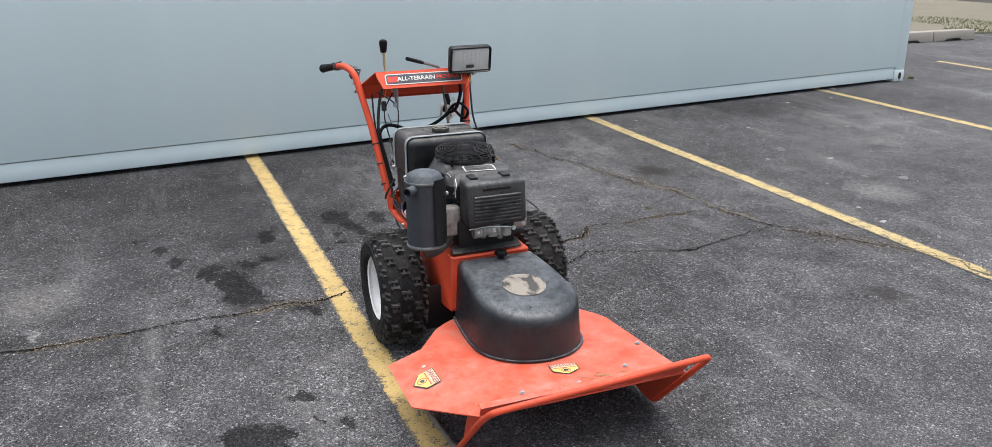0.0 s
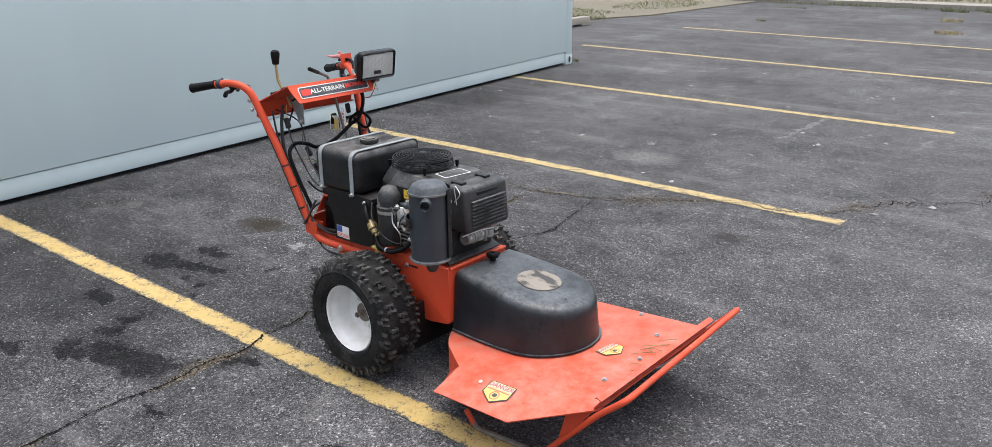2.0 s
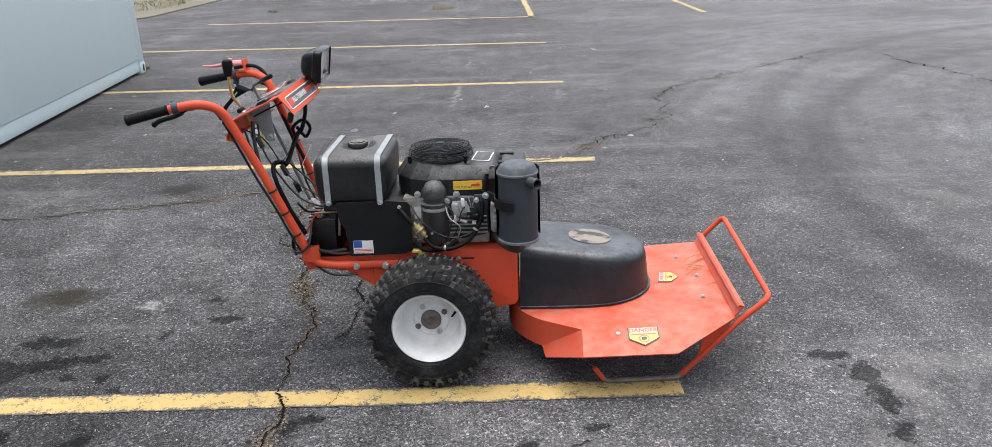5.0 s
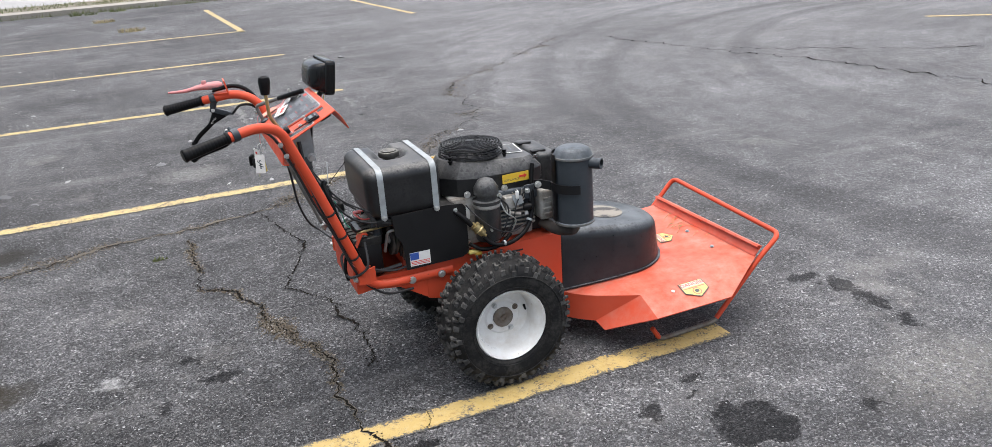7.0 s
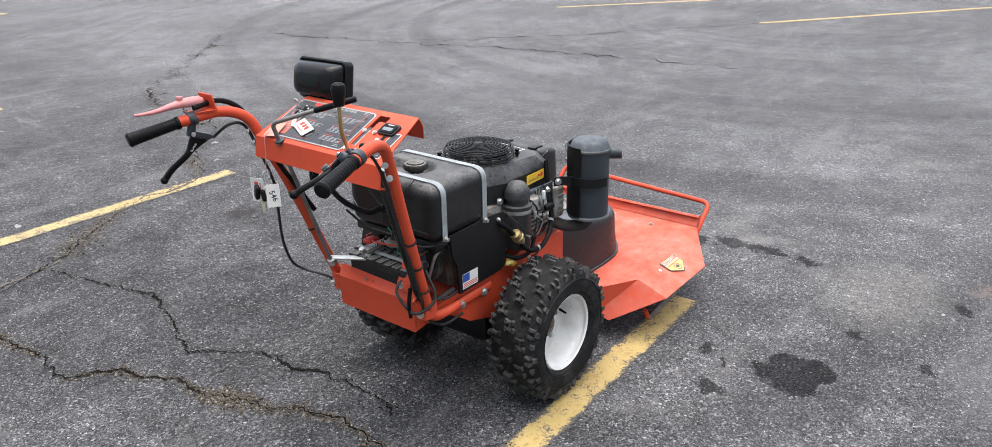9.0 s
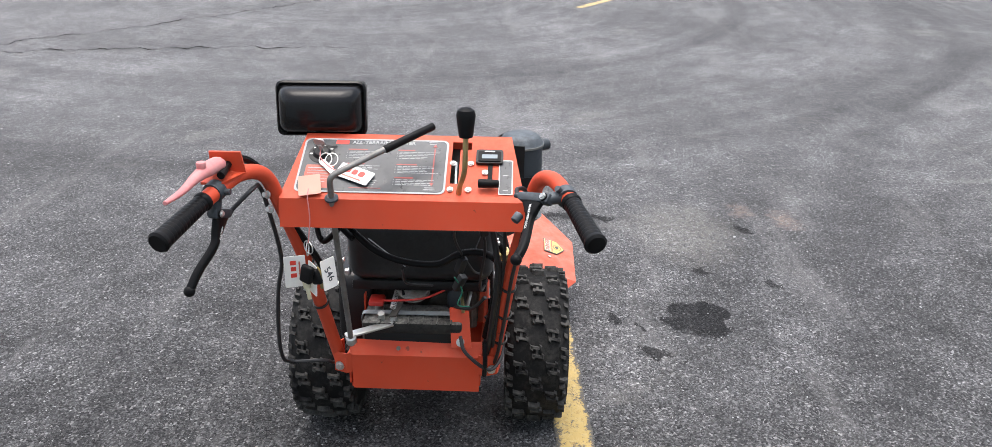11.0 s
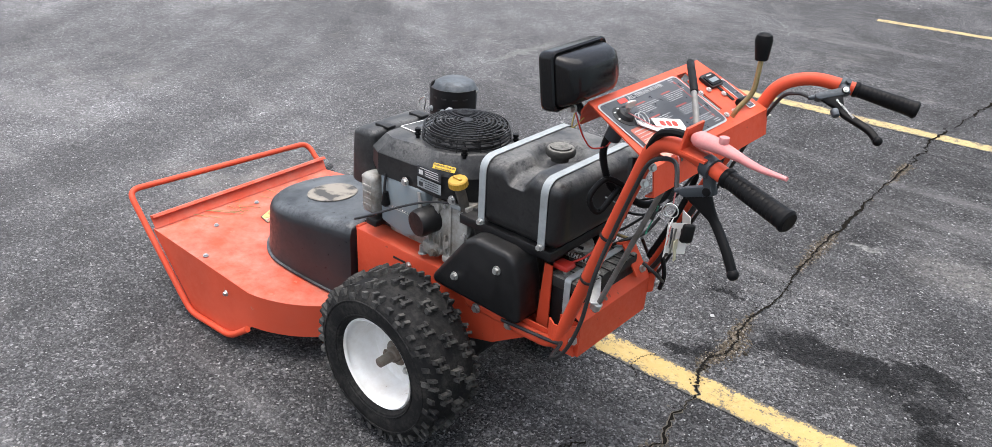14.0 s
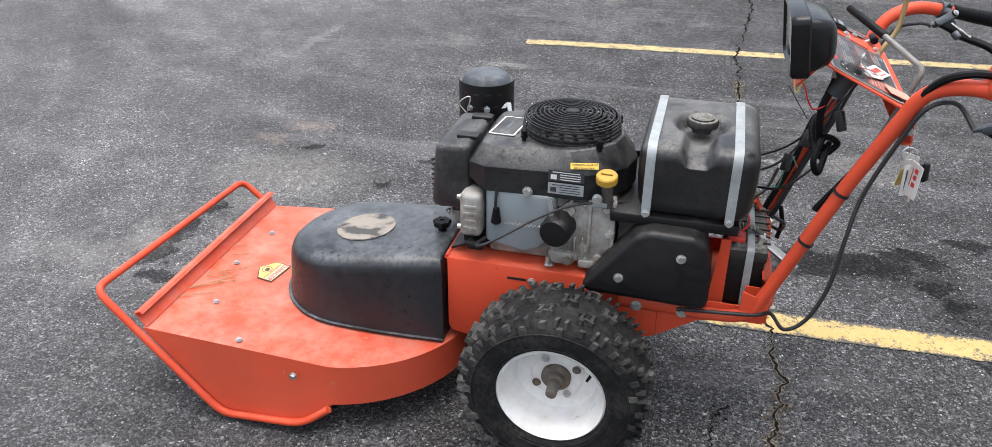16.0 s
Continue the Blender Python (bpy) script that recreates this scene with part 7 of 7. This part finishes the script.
for da in (-18, 18):
    a = radians(88 + da)
    part("bolt", bolt((MX + 0.0715 * math.cos(a), MY + 0.0715 * math.sin(a), 0.668), (math.cos(a), math.sin(a), 0), 0.006, 0.006), STRAP, muffler)
band = []
for k in range(13):
    a = radians(165 + 95 * k / 12)
    band.append((MX + 0.0745 * math.cos(a), MY + 0.0745 * math.sin(a), 0.618))
bracket = part("bracket", ribbon([(0.188, -0.172, 0.621), (0.212, -0.180, 0.620)] + band, (0, 0, 1), 0.030, 0.003), BLACK, muffler, "black steel clamp strap")
part("bolt", bolt((0.200, -0.179, 0.621), (-0.3, -1, 0), 0.0085, 0.008), ZINC, bracket)
part("elbow", tube(filleted([(MX, MY, 0.490), (MX, MY + 0.005, 0.452), (0.262, -0.170, 0.445), (0.232, -0.125, 0.470)], 0.03, 7), 0.0195, 14), ELBOW, muffler, "dark rusty exhaust elbow")
part("spring", tube(spline([(0.33, -0.135, 0.66), (0.35, -0.13, 0.69), (0.32, -0.125, 0.71), (0.335, -0.13, 0.65)], 5), 0.0016, 6), ZINC, muffler)

# ---- battery behind the engine
battery = part("battery", box(-0.412, -0.325, -0.095, 0.125, 0.385, 0.500, 0.006), BLACK, mower, "black battery with a steel strap")
part("battery_lid", box(-0.415, -0.322, -0.098, 0.128, 0.492, 0.520, 0.006), CAPGREY, battery, "dusty battery lid")
for k in range(6):
    part("lid_rib", box(-0.420, -0.340, -0.075 + 0.032 * k, -0.071 + 0.032 * k, 0.519, 0.524, 0.001), CAPGREY, battery)
part("battery_strap", ribbon(filleted([(-0.378, 0.132, 0.352), (-0.378, 0.132, 0.527), (-0.378, -0.094, 0.527)], 0.01, 4), (1, 0, 0), 0.016, 0.002), STRAP, battery, "flat steel battery strap")
part("terminal", rod((-0.350, 0.10, 0.519), (-0.350, 0.10, 0.536), 0.008, seg=10), ZINC, battery)
part("terminal_cover", box(-0.365, -0.325, 0.085, 0.12, 0.532, 0.546, 0.005), RED, battery, "red terminal cover")
# idler pulley, solenoid and clips in the gap between battery and tank
idler = part("idler_pulley", lathe([(0, 0), (0.010, 0), (0.012, 0.004), (0.036, 0.004), (0.038, 0.008), (0.030, 0.012), (0.038, 0.016), (0.036, 0.020), (0, 0.020)], (-0.318, 0.02, 0.545), (-0.3, 0, 1), 28), ALU, mower, "dirty grey belt pulley")
part("bolt", bolt((-0.324, 0.02, 0.565), (-0.3, 0, 1), 0.008, 0.010), ZINC, idler)
part("solenoid", rod((-0.330, -0.075, 0.515), (-0.330, -0.075, 0.570), 0.016, seg=18, bevel=0.003), CANISTER, mower, "small dark starter solenoid")
part("drive_belt", ribbon(spline([(-0.35, 0.04, 0.556), (-0.28, 0.055, 0.552), (-0.2, 0.06, 0.548)], 5), (0, 0, 1), 0.012, 0.006), GRIP, mower, "black drive belt")
part("pivot_bolt", bolt((-0.392, 0.085, 0.506), (-0.3, 0, 1), 0.009, 0.030), ZINC, mower)
cable_run = [(-0.345, 0.098, 0.540), (-0.37, 0.06, 0.553), (-0.36, -0.01, 0.556), (-0.335, -0.07, 0.574)]
part("wire", tube(spline(cable_run, 6), 0.0026, 8), RED, mower, "red battery lead")
part("wire", tube(spline([(-0.35, -0.07, 0.522), (-0.38, -0.085, 0.545), (-0.41, -0.12, 0.56), (-0.43, -0.15, 0.60)], 6), 0.004, 8), CABLE, mower, "black battery lead")
part("brace", sheet([(-0.335, 0.135, 0.36), (-0.300, 0.135, 0.36), (-0.315, 0.135, 0.545), (-0.335, 0.135, 0.545)], [(0, 1, 2, 3)], 0.004), ORANGE, mower, "orange upright brace beside the battery")
spring_path = [Vector((-0.39 + 0.11 * t, 0.06 + 0.006 * math.cos(t * 90), 0.545 + 0.006 * math.sin(t * 90))) for t in [i / 120 for i in range(121)]]
part("return_spring", tube(spring_path, 0.0011, 5), ZINC, mower, "thin coil spring")


# ---- cables and wires
def cable(points, r, label="black cable", mat=CABLE, name="cable"):
    return part(name, tube(spline(points, 7), r, 8), mat, mower, label)


def loom(points, r, label):
    """Corrugated split tubing: a tube whose radius steps up and down along its run."""
    path = spline(points, 34)
    return part("wiring_loom", tube(path, [r * (1.0 if i % 2 else 0.84) for i in range(len(path))], 10), GRIP, mower, label, 80)


# along the right tube, from the console harness to the engine
cable([(-0.545, -0.150, 0.880), (-0.540, -0.168, 0.80), (-0.520, -0.178, 0.70), (-0.475, -0.168, 0.58), (-0.425, -0.155, 0.46), (-0.36, -0.150, 0.425), (-0.28, -0.15, 0.43)], 0.0065, "thick black wiring loom")
cable([(-0.560, -0.190, 0.860), (-0.532, -0.190, 0.74), (-0.488, -0.180, 0.62), (-0.436, -0.168, 0.48), (-0.33, -0.165, 0.425), (-0.25, -0.15, 0.42)], 0.0038)
loom([(-0.480, 0.120, 0.770), (-0.490, 0.075, 0.735), (-0.490, 0.020, 0.712), (-0.485, -0.050, 0.705), (-0.480, -0.100, 0.728), (-0.492, -0.150, 0.735), (-0.485, -0.182, 0.700), (-0.458, -0.168, 0.60), (-0.415, -0.150, 0.49)], 0.0080, "ribbed black wiring loom across the bars")
loom([(-0.470, 0.165, 0.925), (-0.455, 0.168, 0.86), (-0.468, 0.150, 0.79), (-0.480, 0.118, 0.770)], 0.008, "ribbed black wiring loom from the ignition switch")
loom([(-0.485, 0.140, 0.79), (-0.470, 0.185, 0.745), (-0.455, 0.200, 0.775), (-0.47, 0.17, 0.81), (-0.50, 0.14, 0.79), (-0.49, 0.12, 0.76)], 0.0065, "coiled ribbed black loom")
cable([(-0.683, 0.2955, 0.899), (-0.655, 0.262, 0.930), (-0.612, 0.262, 0.918), (-0.585, 0.258, 0.86), (-0.545, 0.255, 0.74), (-0.530, 0.272, 0.66), (-0.518, 0.284, 0.555), (-0.490, 0.290, 0.475), (-0.453, 0.282, 0.438), (-0.430, 0.215, 0.428), (-0.395, 0.196, 0.405), (-0.24, 0.184, 0.384)], 0.0042, "long black brake cable hanging in a loop")
cable([(-0.735, 0.286, 0.985), (-0.66, 0.285, 0.990), (-0.61, 0.262, 0.955), (-0.575, 0.235, 0.86), (-0.52, 0.195, 0.74), (-0.48, 0.175, 0.66)], 0.007, "black cable along the handlebar", GRIP)
cable([(-0.692, -0.211, 0.945), (-0.665, -0.212, 0.946), (-0.625, -0.228, 0.922), (-0.582, -0.226, 0.83), (-0.535, -0.206, 0.70), (-0.492, -0.196, 0.60), (-0.440, -0.178, 0.46), (-0.405, -0.160, 0.395), (-0.34, -0.160, 0.345), (-0.25, -0.155, 0.34)], 0.004, "black brake cable")
cable([(-0.452, -0.150, 0.50), (-0.462, -0.152, 0.455), (-0.456, -0.150, 0.415)], 0.0055, "loose black cable end", GRIP)
cable([(-0.545, -0.105, 0.86), (-0.52, -0.15, 0.78), (-0.46, -0.14, 0.66), (-0.40, -0.14, 0.60), (-0.30, -0.15, 0.575)], 0.0032)
cable([(-0.58, -0.16, 0.86), (-0.53, -0.09, 0.80), (-0.45, -0.12, 0.68), (-0.36, -0.14, 0.62)], 0.0028)
cable([(-0.50, 0.02, 0.70), (-0.43, 0.02, 0.63), (-0.38, -0.03, 0.60)], 0.003)
cable([(-0.432, -0.095, 0.50), (-0.462, -0.110, 0.475), (-0.455, -0.165, 0.43), (-0.40, -0.19, 0.46), (-0.39, -0.15, 0.53)], 0.0042, "black cable through the bracket")
cable([(-0.40, 0.195, 0.938), (-0.415, 0.20, 0.915), (-0.425, 0.195, 0.89), (-0.44, 0.185, 0.87), (-0.465, 0.17, 0.88), (-0.47, 0.165, 0.905)], 0.0016, "thin red wire", RED, "wire")
cable([(-0.395, 0.185, 0.940), (-0.40, 0.20, 0.905), (-0.415, 0.185, 0.925)], 0.0014, "thin yellow wire", LABELYELLOW, "wire")
for pts in ([(-0.56, -0.14, 0.87), (-0.55, -0.155, 0.845), (-0.54, -0.145, 0.82)], [(-0.55, -0.13, 0.875), (-0.545, -0.14, 0.84), (-0.53, -0.15, 0.825)]):
    cable(pts, 0.0012, "thin pale yellow wire", LABELYELLOW, "wire")
GREEN = material("green_wire", (0.02, 0.22, 0.14), 0.5)[0]
cable([(-0.455, -0.085, 0.66), (-0.44, -0.10, 0.62), (-0.43, -0.09, 0.58), (-0.42, -0.115, 0.57)], 0.0016, "thin green wires", GREEN, "wire")
for at, m in (((-0.478, 0.150, 0.935), None), ((-0.53, -0.148, 0.81), None), ((-0.475, -0.10, 0.70), None), ((-0.44, -0.095, 0.64), None), ((-0.50, 0.125, 0.83), None)):
    x, y, z = at
    part("plug", turned(box(-0.009, 0.009, -0.008, 0.008, -0.02, 0.02, 0.003), Matrix.Translation(at) @ Euler((0.4, 0.3 * math.sin(z * 90), y * 9)).to_matrix().to_4x4()), CABLE, mower, "black wire plug")
part("switch_body", rod(on_console(0.170, 0.66, -0.006), on_console(0.170, 0.66, -0.052), 0.016, seg=18), CANISTER, mower, "ignition switch body below the console")
part("lever_plate", sheet([(-0.500, -0.095, 0.935), (-0.575, -0.098, 0.902), (-0.52, -0.098, 0.80), (-0.495, -0.097, 0.80)], [(0, 1, 2, 3)], 0.004), STRAP, mower, "grey pivot plate of the shift lever")
part("bolt", bolt((-0.507, -0.100, 0.815), (0, -1, 0), 0.009, 0.010), ZINC, mower)
# cable ties round the tubes
for s, zs in ((1, (0.60, 0.72)), (-1, (0.50, 0.58, 0.66))):
    for z in zs:
        t = (z - 0.385) / 0.35
        q = Vector((-0.395 - 0.125 * t, s * (0.176 + 0.036 * t) + 0.004, z))
        d = Vector((-0.125, s * 0.036, 0.35)).normalized()
        part("cable_tie", lathe([(0.0142, -0.003), (0.0165, -0.003), (0.0165, 0.003), (0.0142, 0.003)], q, d, 18), CABLE, mower)
part("cable_tie", rod((-0.47, -0.13, 0.735), (-0.42, -0.16, 0.80), 0.0012, seg=6), CABLE, mower)
part("tie_tail", rod((-0.45, 0.02, 0.68), (-0.43, 0.10, 0.735), 0.0014, seg=6), STRAP, mower)

# ---- keys and tags hanging from the console
keys = thing("key_ring", "bunch of keys with paper tags hanging below the console", "keys", (-0.622, 0.170, 0.80))
KO = Vector((-0.622, 0.170, 0.80))


def hang(name, bm, mat, label=""):
    turned(bm, Matrix.Translation(-KO))
    return part(name, bm, mat, keys, label)


hang("string", tube(spline([(-0.600, 0.175, 0.912), (-0.617, 0.174, 0.90), (-0.620, 0.172, 0.86), (-0.622, 0.178, 0.812)], 5), 0.0012, 6), PINK, "thin pink string")
for dx, tilt in ((0.0, 0.3), (0.006, -0.5)):
    ring = [Vector((-0.622 + dx + 0.013 * math.cos(a) * math.sin(tilt + 1.2), 0.180 + 0.013 * math.cos(a) * math.cos(tilt + 1.2), 0.799 + 0.013 * math.sin(a))) for a in [2 * math.pi * i / 24 for i in range(25)]]
    hang("split_ring", tube(ring, 0.0012, 6, caps=False), ZINC)


def tag(origin, right, up, w, h, mat, label, ink):
    m = basis(origin, right, up)
    t = turned(plate(w, h, 0.0012, 0.003), m)
    turned(t, Matrix.Translation(-KO))
    ob = part("tag", t, mat, keys, label)
    for (u, v, a, b_, im) in ink:
        bar_ = turned(plate(a, b_, 0.0018, 0.001), m @ Matrix.Translation((u, v, -0.0003)))
        turned(bar_, Matrix.Translation(-KO))
        part("writing", bar_, im, ob)
    return ob


logo = [(-0.003, 0.019, 0.011, 0.009, LABELRED), (-0.003, 0.006, 0.010, 0.009, LABELRED), (-0.003, -0.008, 0.011, 0.009, LABELRED), (0.0085, 0.004, 0.003, 0.034, FADEDRED)]
tag((-0.634, 0.204, 0.757), (0.32, -0.95, 0), (0.02, -0.22, 1), 0.040, 0.066, PAPER, "white paper tag with a red mark", logo)
number = tag((-0.636, 0.140, 0.755), (0.80, -0.60, 0.0), (-0.2, 0.30, 1), 0.034, 0.060, PAPER, "white paper tag with handwritten number", [])
lettering("546", 0.020, Matrix.Translation(-KO) @ basis((-0.6366, 0.1392, 0.754), (0.2, -0.30, -1), (0.80, -0.60, 0.0)), LABELBLACK, number)
tag((-0.636, 0.172, 0.744), (0.8, 0.6, 0), (-0.05, -0.12, 1), 0.038, 0.062, PAPER, "white paper tag with faint writing", [(0.010, 0.0, 0.004, 0.042, LABELBLACK)])
tag((-0.624, 0.158, 0.742), (0.8, 0.5, 0), (-0.1, 0.2, 1), 0.016, 0.040, LABELYELLOW, "small yellow tag", [])
for x, y, z, w, h, rot in ((-0.658, 0.176, 0.764, 0.026, 0.036, 12), (-0.650, 0.162, 0.755, 0.022, 0.032, -18)):
    fob = box(-0.006, 0.006, -w / 2, w / 2, -h / 2, h / 2, 0.005, 3)
    hang("key_fob", turned(fob, Matrix.Translation((x, y, z)) @ Matrix.Rotation(radians(rot), 4, "X") @ Matrix.Rotation(radians(-25), 4, "Z")), GRIP, "black key head")
for dy, ln, mat in ((-0.006, 0.045, BRASSY), (0.006, 0.050, ZINC)):
    hang("key", turned(box(-0.001, 0.001, -0.004, 0.004, -ln, 0.0, 0.0005), Matrix.Translation((-0.634, 0.170 + dy, 0.765)) @ Matrix.Rotation(dy * 40, 4, "X")), mat)
pale = box(-0.0015, 0.0015, -0.007, 0.007, -0.010, 0.012, 0.001)
box(-0.0015, 0.0015, -0.004, 0.004, -0.034, -0.008, 0.001, bm=pale)
hang("key", turned(pale, Matrix.Translation((-0.641, 0.183, 0.735)) @ Matrix.Rotation(radians(-8), 4, "X")), CREAM, "pale cream plastic key")
tags = thing("price_tag", "white and peach paper tags lying on the console by the switch", "tag", on_console(0.15, 0.5, 0.004))
TO = on_console(0.15, 0.5, 0.004)
for u, v, w, h, rot, mat, nm in ((0.098, 0.33, 0.072, 0.036, -24, PAPER, "white_tag"), (0.178, 0.155, 0.042, 0.052, 12, PEACH, "peach_tag"), (0.150, 0.42, 0.05, 0.012, -50, PAPER, "paper_slip")):
    m = Matrix.Translation(-TO) @ console_pose(u, v, 0.006) @ Matrix.Rotation(radians(rot), 4, "Z")
    ob = part(nm, turned(plate(w, h, 0.001, 0.003), m), mat, tags)
    if nm == "white_tag":
        for du, wd in ((-0.016, 0.012), (-0.001, 0.011), (0.014, 0.012)):
            part("red_mark", turned(plate(wd, 0.014, 0.0004, 0.004), m @ Matrix.Translation((du, 0.004, 0.0011))), LABELRED, ob)
        part("red_bar", turned(plate(0.040, 0.003, 0.0004, 0.001), m @ Matrix.Translation((0.0, -0.011, 0.0011))), FADEDRED, ob)
string = [on_console(0.172, 0.66, 0.012), on_console(0.165, 0.50, 0.016), on_console(0.145, 0.40, 0.010), on_console(0.125, 0.34, 0.009)]
bm = tube(spline(string, 6), 0.0011, 6)
part("string", turned(bm, Matrix.Translation(-TO)), PINK, tags)
for dx in (0, 0.012):
    ring = [on_console(0.158 - dx + 0.012 * math.cos(a), 0.52 + 0.075 * math.sin(a), 0.010 + 0.004 * math.sin(a)) - TO for a in [2 * math.pi * i / 24 for i in range(25)]]
    part("split_ring", tube(ring, 0.0011, 6, caps=False), ZINC, tags)

# ---- dry stalks lying on the deck
stalk = bmesh.new()
rnd = random.Random(9)
for k in range(16):
    p = Vector((0.93 + rnd.gauss(0, 0.02), 0.08 + rnd.gauss(0, 0.06), 0))
    a = radians(20 + rnd.gauss(0, 22))
    q = p + Vector((math.cos(a), math.sin(a), 0)) * (0.03 + 0.07 * rnd.random())
    p.z, q.z = pz(p.x) + 0.004, pz(min(q.x, 1.0)) + 0.005
    if q.x < 1.0:
        tube([p, (p + q) / 2 + Vector((0, 0.004, 0.002)), q], 0.0012, 5, stalk)
straw_m = material("dry_straw", (0.30, 0.20, 0.09), 0.8)[0]
tagged(finish("dry_grass", stalk, straw_m), "dry grass stalks lying on the deck", "grass", kind="stuff")
